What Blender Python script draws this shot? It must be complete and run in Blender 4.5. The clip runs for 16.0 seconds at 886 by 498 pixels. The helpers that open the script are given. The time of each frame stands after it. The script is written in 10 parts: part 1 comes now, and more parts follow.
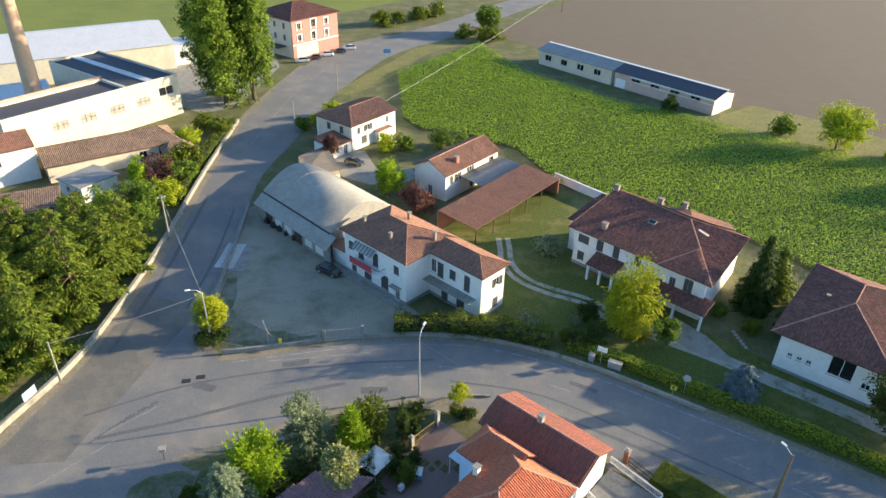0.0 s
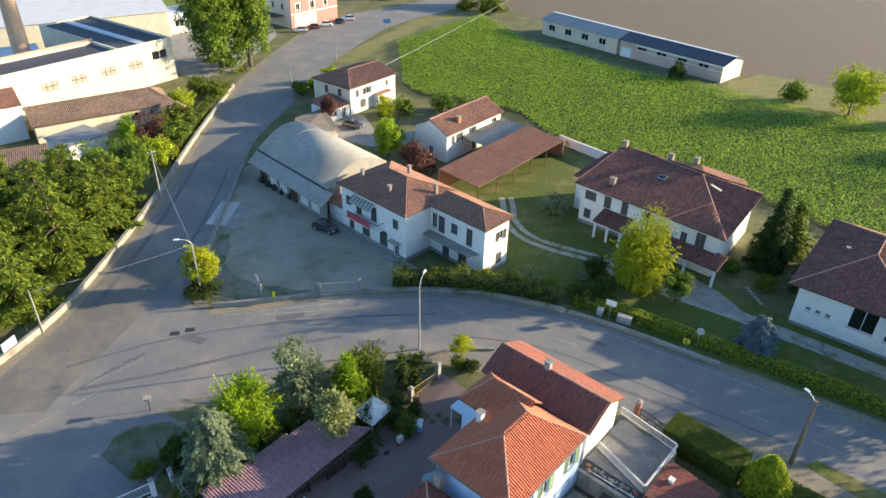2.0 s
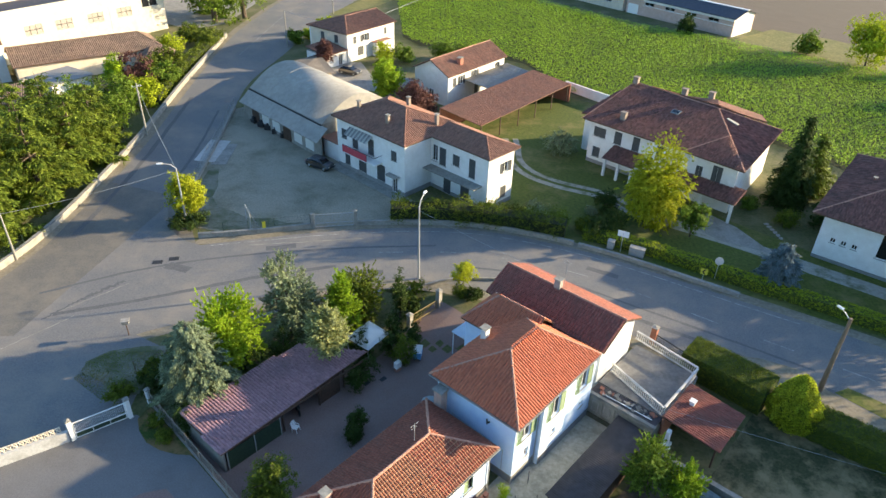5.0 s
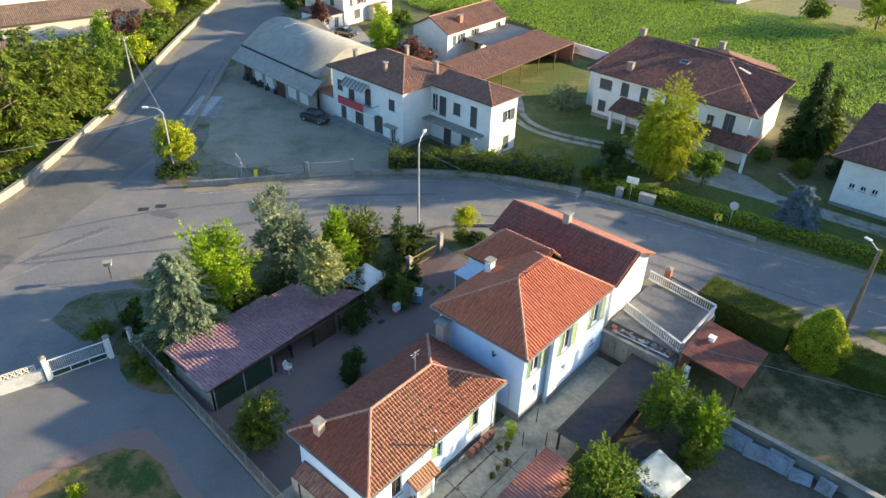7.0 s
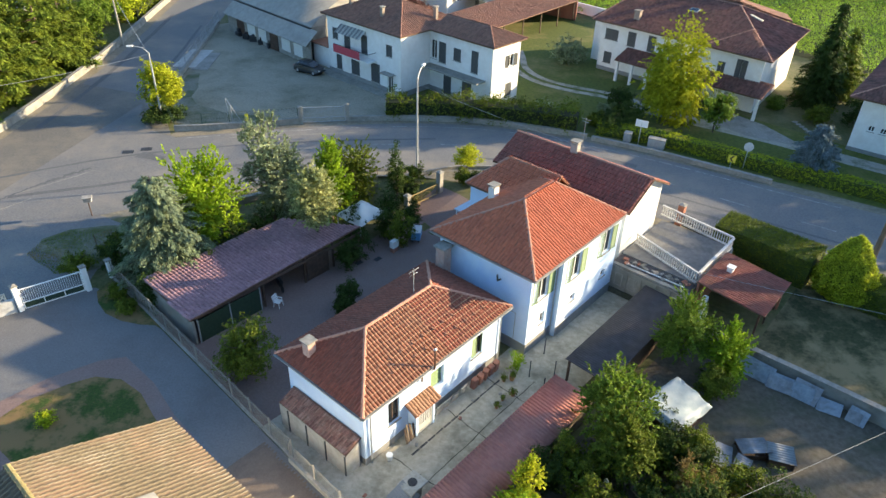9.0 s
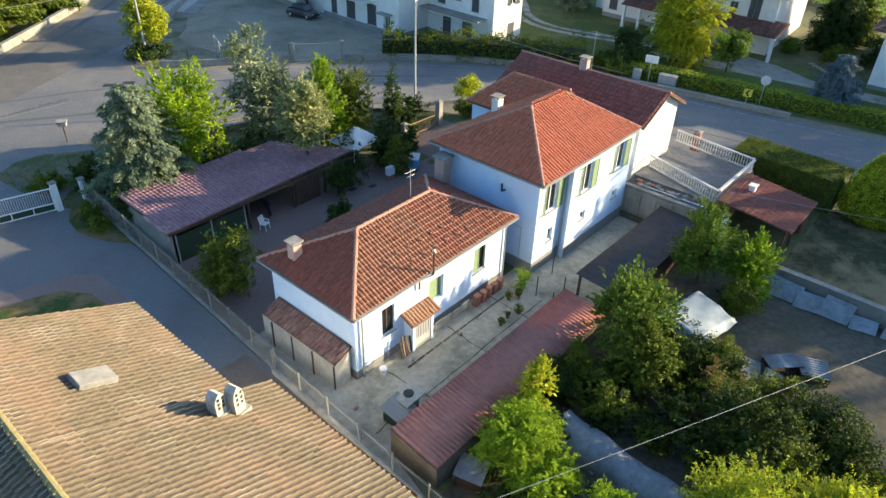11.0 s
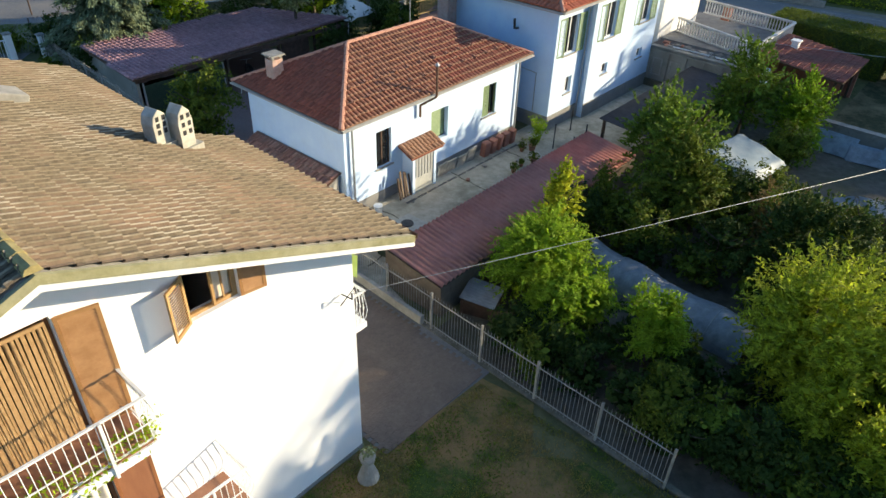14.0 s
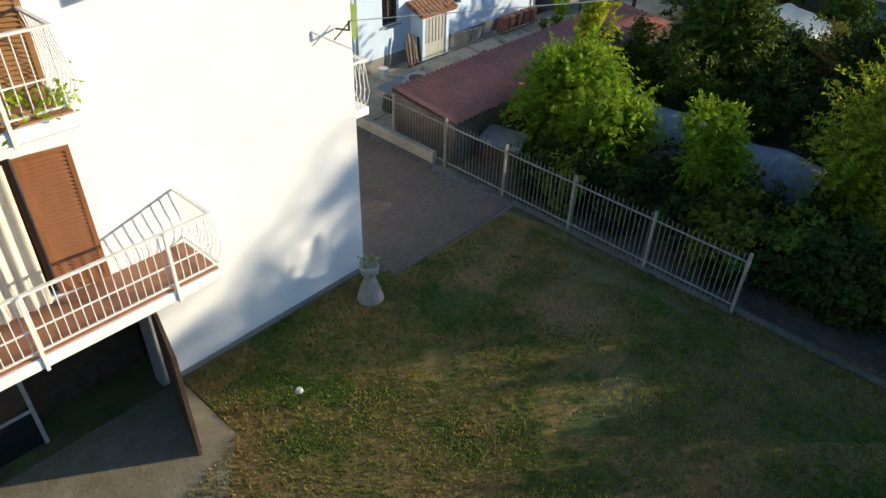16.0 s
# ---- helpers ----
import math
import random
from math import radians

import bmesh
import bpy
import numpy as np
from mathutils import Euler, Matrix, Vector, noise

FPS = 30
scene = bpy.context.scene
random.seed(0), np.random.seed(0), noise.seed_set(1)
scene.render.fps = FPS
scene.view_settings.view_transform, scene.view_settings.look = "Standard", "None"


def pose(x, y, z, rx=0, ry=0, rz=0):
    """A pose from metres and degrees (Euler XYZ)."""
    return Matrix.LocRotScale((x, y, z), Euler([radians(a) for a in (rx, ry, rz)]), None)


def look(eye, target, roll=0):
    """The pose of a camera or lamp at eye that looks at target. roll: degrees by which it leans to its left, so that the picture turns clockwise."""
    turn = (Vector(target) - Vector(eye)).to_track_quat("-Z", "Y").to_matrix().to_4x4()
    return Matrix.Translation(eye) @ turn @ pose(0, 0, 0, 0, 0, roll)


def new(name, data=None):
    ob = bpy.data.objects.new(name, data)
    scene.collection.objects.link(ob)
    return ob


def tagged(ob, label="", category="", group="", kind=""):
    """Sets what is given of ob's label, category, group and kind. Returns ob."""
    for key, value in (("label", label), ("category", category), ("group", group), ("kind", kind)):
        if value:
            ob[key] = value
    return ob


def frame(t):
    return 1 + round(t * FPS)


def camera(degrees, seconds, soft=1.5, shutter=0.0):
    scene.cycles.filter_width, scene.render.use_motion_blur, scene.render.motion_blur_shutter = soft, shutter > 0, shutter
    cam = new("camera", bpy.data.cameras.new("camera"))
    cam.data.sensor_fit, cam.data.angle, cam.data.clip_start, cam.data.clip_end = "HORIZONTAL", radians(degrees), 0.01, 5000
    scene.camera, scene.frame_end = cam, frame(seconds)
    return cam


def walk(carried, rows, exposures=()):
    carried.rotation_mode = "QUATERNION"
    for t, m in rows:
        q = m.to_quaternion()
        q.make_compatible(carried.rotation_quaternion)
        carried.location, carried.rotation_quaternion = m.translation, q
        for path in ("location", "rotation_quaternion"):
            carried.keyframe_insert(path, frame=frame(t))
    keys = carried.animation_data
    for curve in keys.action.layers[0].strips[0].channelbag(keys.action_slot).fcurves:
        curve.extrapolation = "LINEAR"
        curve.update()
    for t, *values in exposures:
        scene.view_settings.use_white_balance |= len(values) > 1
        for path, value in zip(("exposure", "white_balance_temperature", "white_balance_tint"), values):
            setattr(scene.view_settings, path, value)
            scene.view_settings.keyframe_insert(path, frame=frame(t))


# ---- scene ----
cam = camera(66.2, 16.0)
PATH = [
    (0, (-0.196, 1.101, 54.017), (-0.281, 2.812, 52.985), 1.5),
    (0.5, (-0.235, 1.285, 52.411), (-0.322, 2.993, 51.373), 1.5),
    (1, (-0.365, 1.411, 50.772), (-0.451, 3.116, 49.731), 1.5),
    (1.5, (-0.278, 1.588, 49.227), (-0.364, 3.289, 48.18), 1.5),
    (2, (-0.205, 1.729, 47.718), (-0.29, 3.429, 46.668), 1.6),
    (2.5, (-0.161, 1.769, 46.248), (-0.243, 3.466, 45.193), 1.8),
    (3, (-0.148, 1.815, 44.747), (-0.23, 3.51, 43.688), 1.8),
    (3.5, (-0.187, 1.845, 43.256), (-0.268, 3.538, 42.193), 1.9),
    (4, (-0.203, 1.992, 41.961), (-0.284, 3.681, 40.894), 1.9),
    (6.5, (-0.341, 2.368, 35.194), (-0.419, 4.047, 34.11), 1.8),
    (7, (-0.355, 2.421, 33.58), (-0.43, 4.098, 32.493), 1.8),
    (7.5, (-0.373, 2.463, 32.217), (-0.446, 4.137, 31.125), 1.9),
    (8, (-0.308, 2.517, 30.783), (-0.381, 4.19, 29.689), 1.9),
    (8.5, (-0.323, 2.547, 29.348), (-0.393, 4.218, 28.251), 1.9),
    (9, (-0.317, 2.493, 27.928), (-0.388, 4.162, 26.829), 1.8),
    (11.5, (-0.203, 2.722, 20.839), (-0.268, 4.376, 19.717), 2.0),
    (12, (-0.301, 2.766, 19.506), (-0.365, 4.416, 18.378), 2.0),
    (12.5, (-0.194, 2.765, 18.113), (-0.258, 4.412, 16.98), 2.0),
    (13, (-0.199, 2.708, 16.735), (-0.262, 4.352, 15.598), 2.1),
    (13.5, (-0.155, 2.62, 15.372), (-0.218, 4.262, 14.231), 2.1),
    (14, (-0.125, 2.554, 14.042), (-0.191, 4.192, 12.896), 2.1),
    (14.5, (-0.071, 2.498, 12.692), (-0.137, 4.133, 11.542), 2.0),
    (15, (-0.11, 2.452, 11.311), (-0.176, 4.084, 10.157), 2.0),
    (15.5, (-0.138, 2.431, 10.051), (-0.202, 4.06, 8.891), 1.9),
    (16, (-0.202, 2.472, 8.747), (-0.285, 4.094, 7.579), 1.9),
]
EXPOSURES = [(0, 1.27, 6650, 7), (9, 1.43, 6800, 7), (12.5, 1.07, 6450, 6), (14.5, 0.62, 6300, 6), (16, 0.35, 6250, 6)]
walk(cam, [(t, look(eye, target, roll)) for t, eye, target, roll in PATH], EXPOSURES)

# ---- world, sun ----
SUN_AZ, SUN_EL = 17.0, 13.5
world = bpy.data.worlds.new("sky")
scene.world = world
world.use_nodes = True
wn = world.node_tree.nodes
sky = wn.new("ShaderNodeTexSky")
sky.sky_type = 'NISHITA'
sky.sun_disc = False
sky.ozone_density = 4.0
sky.sun_elevation = radians(SUN_EL)
sky.sun_rotation = radians(90 - SUN_AZ)
wn["Background"].inputs[1].default_value = 0.16
world.node_tree.links.new(sky.outputs[0], wn["Background"].inputs[0])
sun_data = bpy.data.lights.new("sun", 'SUN')
sun_data.energy = 5.4
sun_data.angle = radians(0.6)
sun_data.color = (1.0, 0.81, 0.55)
sun = new("sun", sun_data)
SUN_DIR = Vector((math.cos(radians(SUN_EL)) * math.cos(radians(SUN_AZ)), math.cos(radians(SUN_EL)) * math.sin(radians(SUN_AZ)), math.sin(radians(SUN_EL))))
sun.matrix_world = look(SUN_DIR * 300, (0, 0, 0))

# ---- materials ----


def lin(c):
    return (c[0], c[1], c[2], 1.0)


def mat(name, c1, c2, scale=6.0, rough=0.8, bump=0.15, bscale=None, stain=None, amount=0.4, sscale=0.35, metal=0.0, rand=0.0, island=0.0, spec=0.4, transl=0.0, stretch=None, spread=(0.45, 0.7)):
    """A node material in world metres: grain c1..c2, broad stains, relief, and a spread of value from piece to piece."""
    m = bpy.data.materials.new(name)
    m.use_nodes = True
    nt = m.node_tree
    b = nt.nodes["Principled BSDF"]
    N, K = nt.nodes.new, nt.links.new
    geo = N("ShaderNodeNewGeometry")
    pos = geo.outputs["Position"]
    if stretch:
        mp = N("ShaderNodeMapping")
        mp.inputs["Rotation"].default_value = (0, 0, radians(stretch[3]))
        mp.inputs["Scale"].default_value = stretch[:3]
        mp.vector_type = 'TEXTURE'
        K(pos, mp.inputs[0])
        pos = mp.outputs[0]
    n1 = N("ShaderNodeTexNoise")
    n1.inputs["Scale"].default_value = scale
    n1.inputs["Detail"].default_value = 5
    n1.inputs["Roughness"].default_value = 0.65
    K(pos, n1.inputs["Vector"])
    r1 = N("ShaderNodeValToRGB")
    r1.color_ramp.elements[0].position, r1.color_ramp.elements[1].position = 0.32, 0.68
    r1.color_ramp.elements[0].color, r1.color_ramp.elements[1].color = lin(c1), lin(c2)
    K(n1.outputs["Fac"], r1.inputs[0])
    col = r1.outputs[0]
    if stain:
        n2 = N("ShaderNodeTexNoise")
        n2.inputs["Scale"].default_value = sscale
        n2.inputs["Detail"].default_value = 6
        n2.inputs["Roughness"].default_value = 0.7
        K(geo.outputs["Position"], n2.inputs["Vector"])
        r2 = N("ShaderNodeMapRange")
        r2.inputs[1].default_value, r2.inputs[2].default_value = spread
        r2.inputs[4].default_value = amount
        K(n2.outputs["Fac"], r2.inputs[0])
        mx = N("ShaderNodeMixRGB")
        K(r2.outputs[0], mx.inputs[0])
        K(col, mx.inputs[1])
        mx.inputs[2].default_value = lin(stain)
        col = mx.outputs[0]
    if rand or island:
        hs = N("ShaderNodeHueSaturation")
        mr = N("ShaderNodeMapRange")
        amp = rand or island
        mr.inputs[3].default_value, mr.inputs[4].default_value = 1 - amp, 1 + amp
        if rand:
            K(N("ShaderNodeObjectInfo").outputs["Random"], mr.inputs[0])
        else:
            K(geo.outputs["Random Per Island"], mr.inputs[0])
        K(mr.outputs[0], hs.inputs["Value"])
        K(col, hs.inputs["Color"])
        col = hs.outputs[0]
    K(col, b.inputs["Base Color"])
    b.inputs["Roughness"].default_value = rough
    b.inputs["Metallic"].default_value = metal
    b.inputs["Specular IOR Level"].default_value = spec
    if bump:
        n3 = N("ShaderNodeTexNoise")
        n3.inputs["Scale"].default_value = bscale or scale * 4
        n3.inputs["Detail"].default_value = 4
        K(pos, n3.inputs["Vector"])
        bp = N("ShaderNodeBump")
        bp.inputs["Strength"].default_value = bump
        bp.inputs["Distance"].default_value = 0.03
        K(n3.outputs["Fac"], bp.inputs["Height"])
        K(bp.outputs[0], b.inputs["Normal"])
    if transl:
        tr = N("ShaderNodeBsdfTranslucent")
        K(col, tr.inputs[0])
        ms = N("ShaderNodeMixShader")
        ms.inputs[0].default_value = transl
        K(b.outputs[0], ms.inputs[1])
        K(tr.outputs[0], ms.inputs[2])
        K(ms.outputs[0], nt.nodes["Material Output"].inputs[0])
    return m


M_EARTH = mat("earth_and_grass", (0.06, 0.075, 0.02), (0.14, 0.14, 0.05), 3, 0.95, 0.3, stain=(0.23, 0.19, 0.11), amount=0.7, sscale=0.2)
M_GRASS = mat("lawn_grass", (0.024, 0.05, 0.007), (0.062, 0.10, 0.014), 9, 0.95, 0.4, stain=(0.23, 0.145, 0.06), amount=0.95, sscale=0.45, spread=(0.42, 0.55))
M_LAWN = mat("sunny_lawn_grass", (0.048, 0.072, 0.010), (0.125, 0.148, 0.022), 3, 0.95, 0.4, stain=(0.22, 0.18, 0.07), amount=0.75, sscale=0.13, spread=(0.5, 0.64))
M_MEADOW = mat("mown_meadow", (0.12, 0.16, 0.02), (0.2, 0.22, 0.04), 1.5, 0.95, 0.3, stain=(0.08, 0.11, 0.02), amount=0.6, sscale=0.05)
M_SOIL = mat("ploughed_soil", (0.115, 0.088, 0.062), (0.155, 0.121, 0.086), 1.2, 0.95, 0.5, stain=(0.13, 0.10, 0.07), amount=0.5, sscale=0.04, stretch=(8, 0.6, 1, -45))
M_FIELD = mat("corn_soil", (0.03, 0.035, 0.012), (0.06, 0.06, 0.02), 3, 0.95, 0.3)
M_CORN = mat("corn_leaf", (0.255, 0.43, 0.016), (0.405, 0.585, 0.034), 0.4, 0.6, 0, island=0.35, transl=0.35, stain=(0.08, 0.17, 0.01), amount=0.35, sscale=0.1)
M_ASPHALT = mat("asphalt", (0.128, 0.128, 0.130), (0.212, 0.207, 0.198), 7, 0.8, 0.18, 90, stain=(0.265, 0.235, 0.195), amount=0.85, sscale=0.16)
M_TAR = mat("dark_road_patch", (0.085, 0.086, 0.09), (0.14, 0.14, 0.14), 6, 0.75, 0.2, 80, stain=(0.15, 0.145, 0.14), amount=0.6, sscale=0.5)
M_THIN = mat("gravel_with_thin_grass", (0.17, 0.165, 0.12), (0.27, 0.25, 0.19), 5, 0.95, 0.3, 40, stain=(0.075, 0.095, 0.03), amount=0.8, sscale=0.35, spread=(0.42, 0.6))
M_VERGE = mat("dusty_verge", (0.20, 0.17, 0.125), (0.30, 0.26, 0.19), 3, 0.95, 0.3, stain=(0.10, 0.10, 0.05), amount=0.5, sscale=0.5)
M_GRAVEL = mat("gravel_yard", (0.24, 0.21, 0.155), (0.40, 0.355, 0.265), 5, 0.95, 0.3, 40, stain=(0.09, 0.095, 0.05), amount=0.6, sscale=0.18)
M_CONC = mat("concrete", (0.24, 0.23, 0.20), (0.36, 0.34, 0.30), 4, 0.9, 0.2, 30, stain=(0.14, 0.13, 0.11), amount=0.6, sscale=0.7)
M_CONC_OLD = mat("weathered_concrete", (0.22, 0.205, 0.175), (0.40, 0.375, 0.33), 2.2, 0.92, 0.3, 20, stain=(0.07, 0.065, 0.05), amount=0.7, sscale=1.1)
M_PAVE = mat("red_block_paving", (0.185, 0.125, 0.108), (0.265, 0.178, 0.15), 9, 0.85, 0.3, 30, stain=(0.25, 0.20, 0.175), amount=0.5, sscale=0.4)
M_PAVE_G = mat("grey_block_paving", (0.145, 0.142, 0.14), (0.20, 0.196, 0.19), 9, 0.88, 0.3, 30, stain=(0.115, 0.105, 0.10), amount=0.5, sscale=0.3)
M_PATIO = mat("patio_concrete", (0.41, 0.36, 0.27), (0.57, 0.51, 0.40), 3, 0.92, 0.25, 20, stain=(0.14, 0.13, 0.085), amount=0.7, sscale=0.8)
M_PLASTER = mat("white_plaster", (0.72, 0.70, 0.66), (0.80, 0.79, 0.76), 1.5, 0.85, 0.06, 40, stain=(0.58, 0.55, 0.50), amount=0.35, sscale=0.6)
# Pale plaster with the blue of skylit shade put into its colour.
M_PLASTER_B = mat("pale_shade_blue_plaster", (0.55, 0.69, 0.88), (0.63, 0.76, 0.91), 1.2, 0.85, 0.06, 40, stain=(0.50, 0.56, 0.64), amount=0.35, sscale=0.5)
M_PLASTER_W = mat("bright_plaster", (0.78, 0.80, 0.83), (0.84, 0.85, 0.87), 0.8, 0.8, 0.04, 60)
M_PLASTER_C = mat("cream_plaster", (0.60, 0.52, 0.40), (0.70, 0.62, 0.49), 1.5, 0.85, 0.06, 40, stain=(0.48, 0.42, 0.33), amount=0.4)
M_PINK = mat("pink_plaster", (0.42, 0.18, 0.155), (0.50, 0.23, 0.20), 1.5, 0.85, 0.06, 40)
M_SOCLE = mat("grey_plinth", (0.22, 0.22, 0.22), (0.32, 0.31, 0.29), 3, 0.9, 0.2, 30, stain=(0.14, 0.14, 0.13), amount=0.5, sscale=1.5)
M_TILE_RED = mat("orange_clay_tile", (0.43, 0.12, 0.058), (0.54, 0.175, 0.088), 5, 0.85, 0.1, 40, island=0.16, stain=(0.28, 0.10, 0.07), amount=0.35, sscale=0.5)
M_TILE_E = mat("worn_clay_tile", (0.20, 0.062, 0.038), (0.30, 0.098, 0.058), 5, 0.88, 0.15, 40, island=0.22, stain=(0.18, 0.085, 0.058), amount=0.5, sscale=0.7)
M_TILE_OLD = mat("old_clay_tile", (0.22, 0.07, 0.05), (0.32, 0.11, 0.078), 4, 0.9, 0.15, 40, island=0.22, stain=(0.13, 0.08, 0.06), amount=0.6, sscale=0.5)
M_TILE_FAR = mat("brown_clay_tile", (0.23, 0.11, 0.075), (0.33, 0.165, 0.11), 3, 0.9, 0.1, 40, island=0.2, stain=(0.16, 0.10, 0.075), amount=0.6, sscale=0.35)
M_TILE_DARK = mat("dark_brown_tile", (0.165, 0.066, 0.05), (0.25, 0.108, 0.08), 3, 0.9, 0.1, 40, island=0.35, stain=(0.09, 0.06, 0.05), amount=0.6, sscale=0.4)
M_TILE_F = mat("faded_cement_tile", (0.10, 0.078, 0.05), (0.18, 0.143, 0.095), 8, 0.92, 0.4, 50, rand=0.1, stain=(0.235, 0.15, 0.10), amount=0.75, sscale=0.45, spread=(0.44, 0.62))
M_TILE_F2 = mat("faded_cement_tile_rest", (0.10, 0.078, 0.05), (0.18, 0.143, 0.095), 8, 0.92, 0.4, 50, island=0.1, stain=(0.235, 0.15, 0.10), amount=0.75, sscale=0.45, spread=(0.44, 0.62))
# Crests paler than the pans: wear, plus their highlights put into the colour.
M_ROLL = mat("pale_worn_highlit_roll", (0.175, 0.136, 0.082), (0.26, 0.208, 0.134), 7, 0.92, 0.4, 50, stain=(0.40, 0.35, 0.26), amount=0.85, sscale=0.55, spread=(0.5, 0.66))
M_TILE_MOSS = mat("mossy_ridge_tile", (0.25, 0.20, 0.08), (0.38, 0.31, 0.13), 6, 0.92, 0.3, 40, stain=(0.2, 0.16, 0.09), amount=0.5, sscale=2)
M_CAP = mat("pale_ridge_tile", (0.44, 0.21, 0.14), (0.54, 0.29, 0.20), 5, 0.88, 0.15, 40, stain=(0.34, 0.2, 0.15), amount=0.5, sscale=0.8)
M_TILE_P = mat("purple_brown_sheet", (0.29, 0.165, 0.18), (0.43, 0.26, 0.275), 3, 0.7, 0.1, 40, island=0.14, stain=(0.15, 0.10, 0.11), amount=0.5, sscale=0.5)
M_CORR_RED = mat("red_corrugated_sheet", (0.50, 0.20, 0.15), (0.62, 0.28, 0.215), 2.5, 0.75, 0.1, 40, stain=(0.36, 0.18, 0.14), amount=0.6, sscale=0.6)
M_CORR_DARK = mat("dark_corrugated_sheet", (0.055, 0.048, 0.05), (0.09, 0.08, 0.085), 2.5, 0.75, 0.1, 40, stain=(0.12, 0.10, 0.09), amount=0.4)
M_FIBRO = mat("fibre_cement_sheet", (0.25, 0.25, 0.25), (0.34, 0.335, 0.32), 2, 0.85, 0.15, 30, stain=(0.19, 0.19, 0.185), amount=0.6, sscale=0.25)
M_VAULT = mat("vault_roof_grey", (0.29, 0.275, 0.245), (0.38, 0.36, 0.32), 1.5, 0.9, 0.1, 30, stain=(0.22, 0.21, 0.19), amount=0.6, sscale=0.2)
M_SLATE = mat("dark_sheet_roof", (0.045, 0.05, 0.065), (0.075, 0.08, 0.10), 2, 0.75, 0.1, 30, stain=(0.06, 0.065, 0.08), amount=0.4)
M_ZINC = mat("pale_sheet_roof", (0.50, 0.52, 0.55), (0.62, 0.63, 0.65), 2, 0.5, 0.1, 30, metal=0.1, stain=(0.42, 0.43, 0.45), amount=0.4, sscale=0.3)
# Greyed white: the shade on balusters and gate wall is in the colour.
M_BALUS = mat("aged_shaded_white_paint", (0.46, 0.46, 0.44), (0.60, 0.59, 0.57), 5, 0.8, 0.15, 30, stain=(0.26, 0.25, 0.22), amount=0.5, sscale=1.2)
M_WHITE = mat("white_paint", (0.74, 0.74, 0.72), (0.8, 0.8, 0.78), 4, 0.5, 0.05)
M_GREYMET = mat("grey_painted_metal", (0.30, 0.31, 0.31), (0.40, 0.41, 0.41), 6, 0.5, 0.05, metal=0.2)
M_GALV = mat("galvanised_metal", (0.42, 0.43, 0.43), (0.55, 0.56, 0.56), 8, 0.45, 0.08, metal=0.5)
M_DARKMET = mat("dark_metal", (0.03, 0.03, 0.032), (0.06, 0.06, 0.062), 6, 0.5, 0.05, metal=0.3)
M_COPPER = mat("brown_gutter", (0.13, 0.075, 0.05), (0.2, 0.115, 0.075), 6, 0.5, 0.05, metal=0.3)
M_GREEN = mat("green_shutter_paint", (0.18, 0.26, 0.12), (0.25, 0.33, 0.17), 8, 0.6, 0.1)
M_GREENDK = mat("dark_green_panel", (0.015, 0.035, 0.02), (0.03, 0.055, 0.03), 5, 0.6, 0.1)
M_WOOD = mat("varnished_shutter_wood", (0.22, 0.085, 0.035), (0.32, 0.135, 0.055), 4, 0.5, 0.1, 60, stretch=(1, 1, 6, 0))
M_WOODL = mat("blond_wood", (0.35, 0.205, 0.085), (0.46, 0.29, 0.125), 4, 0.5, 0.1, 60)
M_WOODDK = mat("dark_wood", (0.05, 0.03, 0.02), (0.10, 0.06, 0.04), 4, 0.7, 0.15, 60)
M_SHUT = mat("dark_grey_shutter", (0.05, 0.055, 0.055), (0.09, 0.095, 0.095), 8, 0.6, 0.1)
M_BRICK = mat("red_brick", (0.30, 0.11, 0.075), (0.40, 0.18, 0.12), 9, 0.9, 0.3, 30, stain=(0.25, 0.16, 0.12), amount=0.4, sscale=2)
M_CHIM = mat("grey_brown_render", (0.24, 0.185, 0.15), (0.34, 0.27, 0.22), 5, 0.9, 0.2, 30, stain=(0.17, 0.13, 0.105), amount=0.5, sscale=1.5)
M_TERRA = mat("terracotta_floor", (0.28, 0.135, 0.08), (0.37, 0.185, 0.11), 7, 0.8, 0.1)
M_STONE = mat("grey_stone", (0.28, 0.26, 0.23), (0.40, 0.38, 0.34), 5, 0.9, 0.3, 25, stain=(0.2, 0.18, 0.15), amount=0.5, sscale=2)
M_BARK = mat("bark", (0.07, 0.05, 0.035), (0.14, 0.105, 0.075), 12, 0.95, 0.6, 30)
M_TARP = mat("white_plastic_sheet", (0.23, 0.29, 0.31), (0.32, 0.38, 0.40), 2, 0.55, 0.3, 4, stain=(0.45, 0.44, 0.42), amount=0.5, sscale=0.7)
M_TARPG = mat("grey_plastic_sheet", (0.19, 0.20, 0.215), (0.34, 0.35, 0.365), 3.5, 0.55, 0.4, 4, stain=(0.2, 0.2, 0.2), amount=0.6, sscale=0.8)
M_CLOTH = mat("cream_curtain_cloth", (0.62, 0.56, 0.46), (0.72, 0.66, 0.56), 5, 0.9, 0.1)
M_STRIPE = mat("awning_cloth_light", (0.62, 0.62, 0.58), (0.7, 0.7, 0.66), 5, 0.9, 0.05)
M_REDCLOTH = mat("red_cloth", (0.42, 0.05, 0.07), (0.52, 0.08, 0.10), 5, 0.8, 0.05)
M_BAMBOO = mat("bamboo_blind", (0.30, 0.18, 0.08), (0.43, 0.275, 0.13), 10, 0.7, 0.2)
M_PLASTIC_BLUE = mat("blue_plastic", (0.10, 0.28, 0.50), (0.14, 0.34, 0.56), 5, 0.5, 0.05)
M_YELLOW = mat("yellow_sign_paint", (0.62, 0.52, 0.04), (0.70, 0.60, 0.06), 5, 0.5, 0)
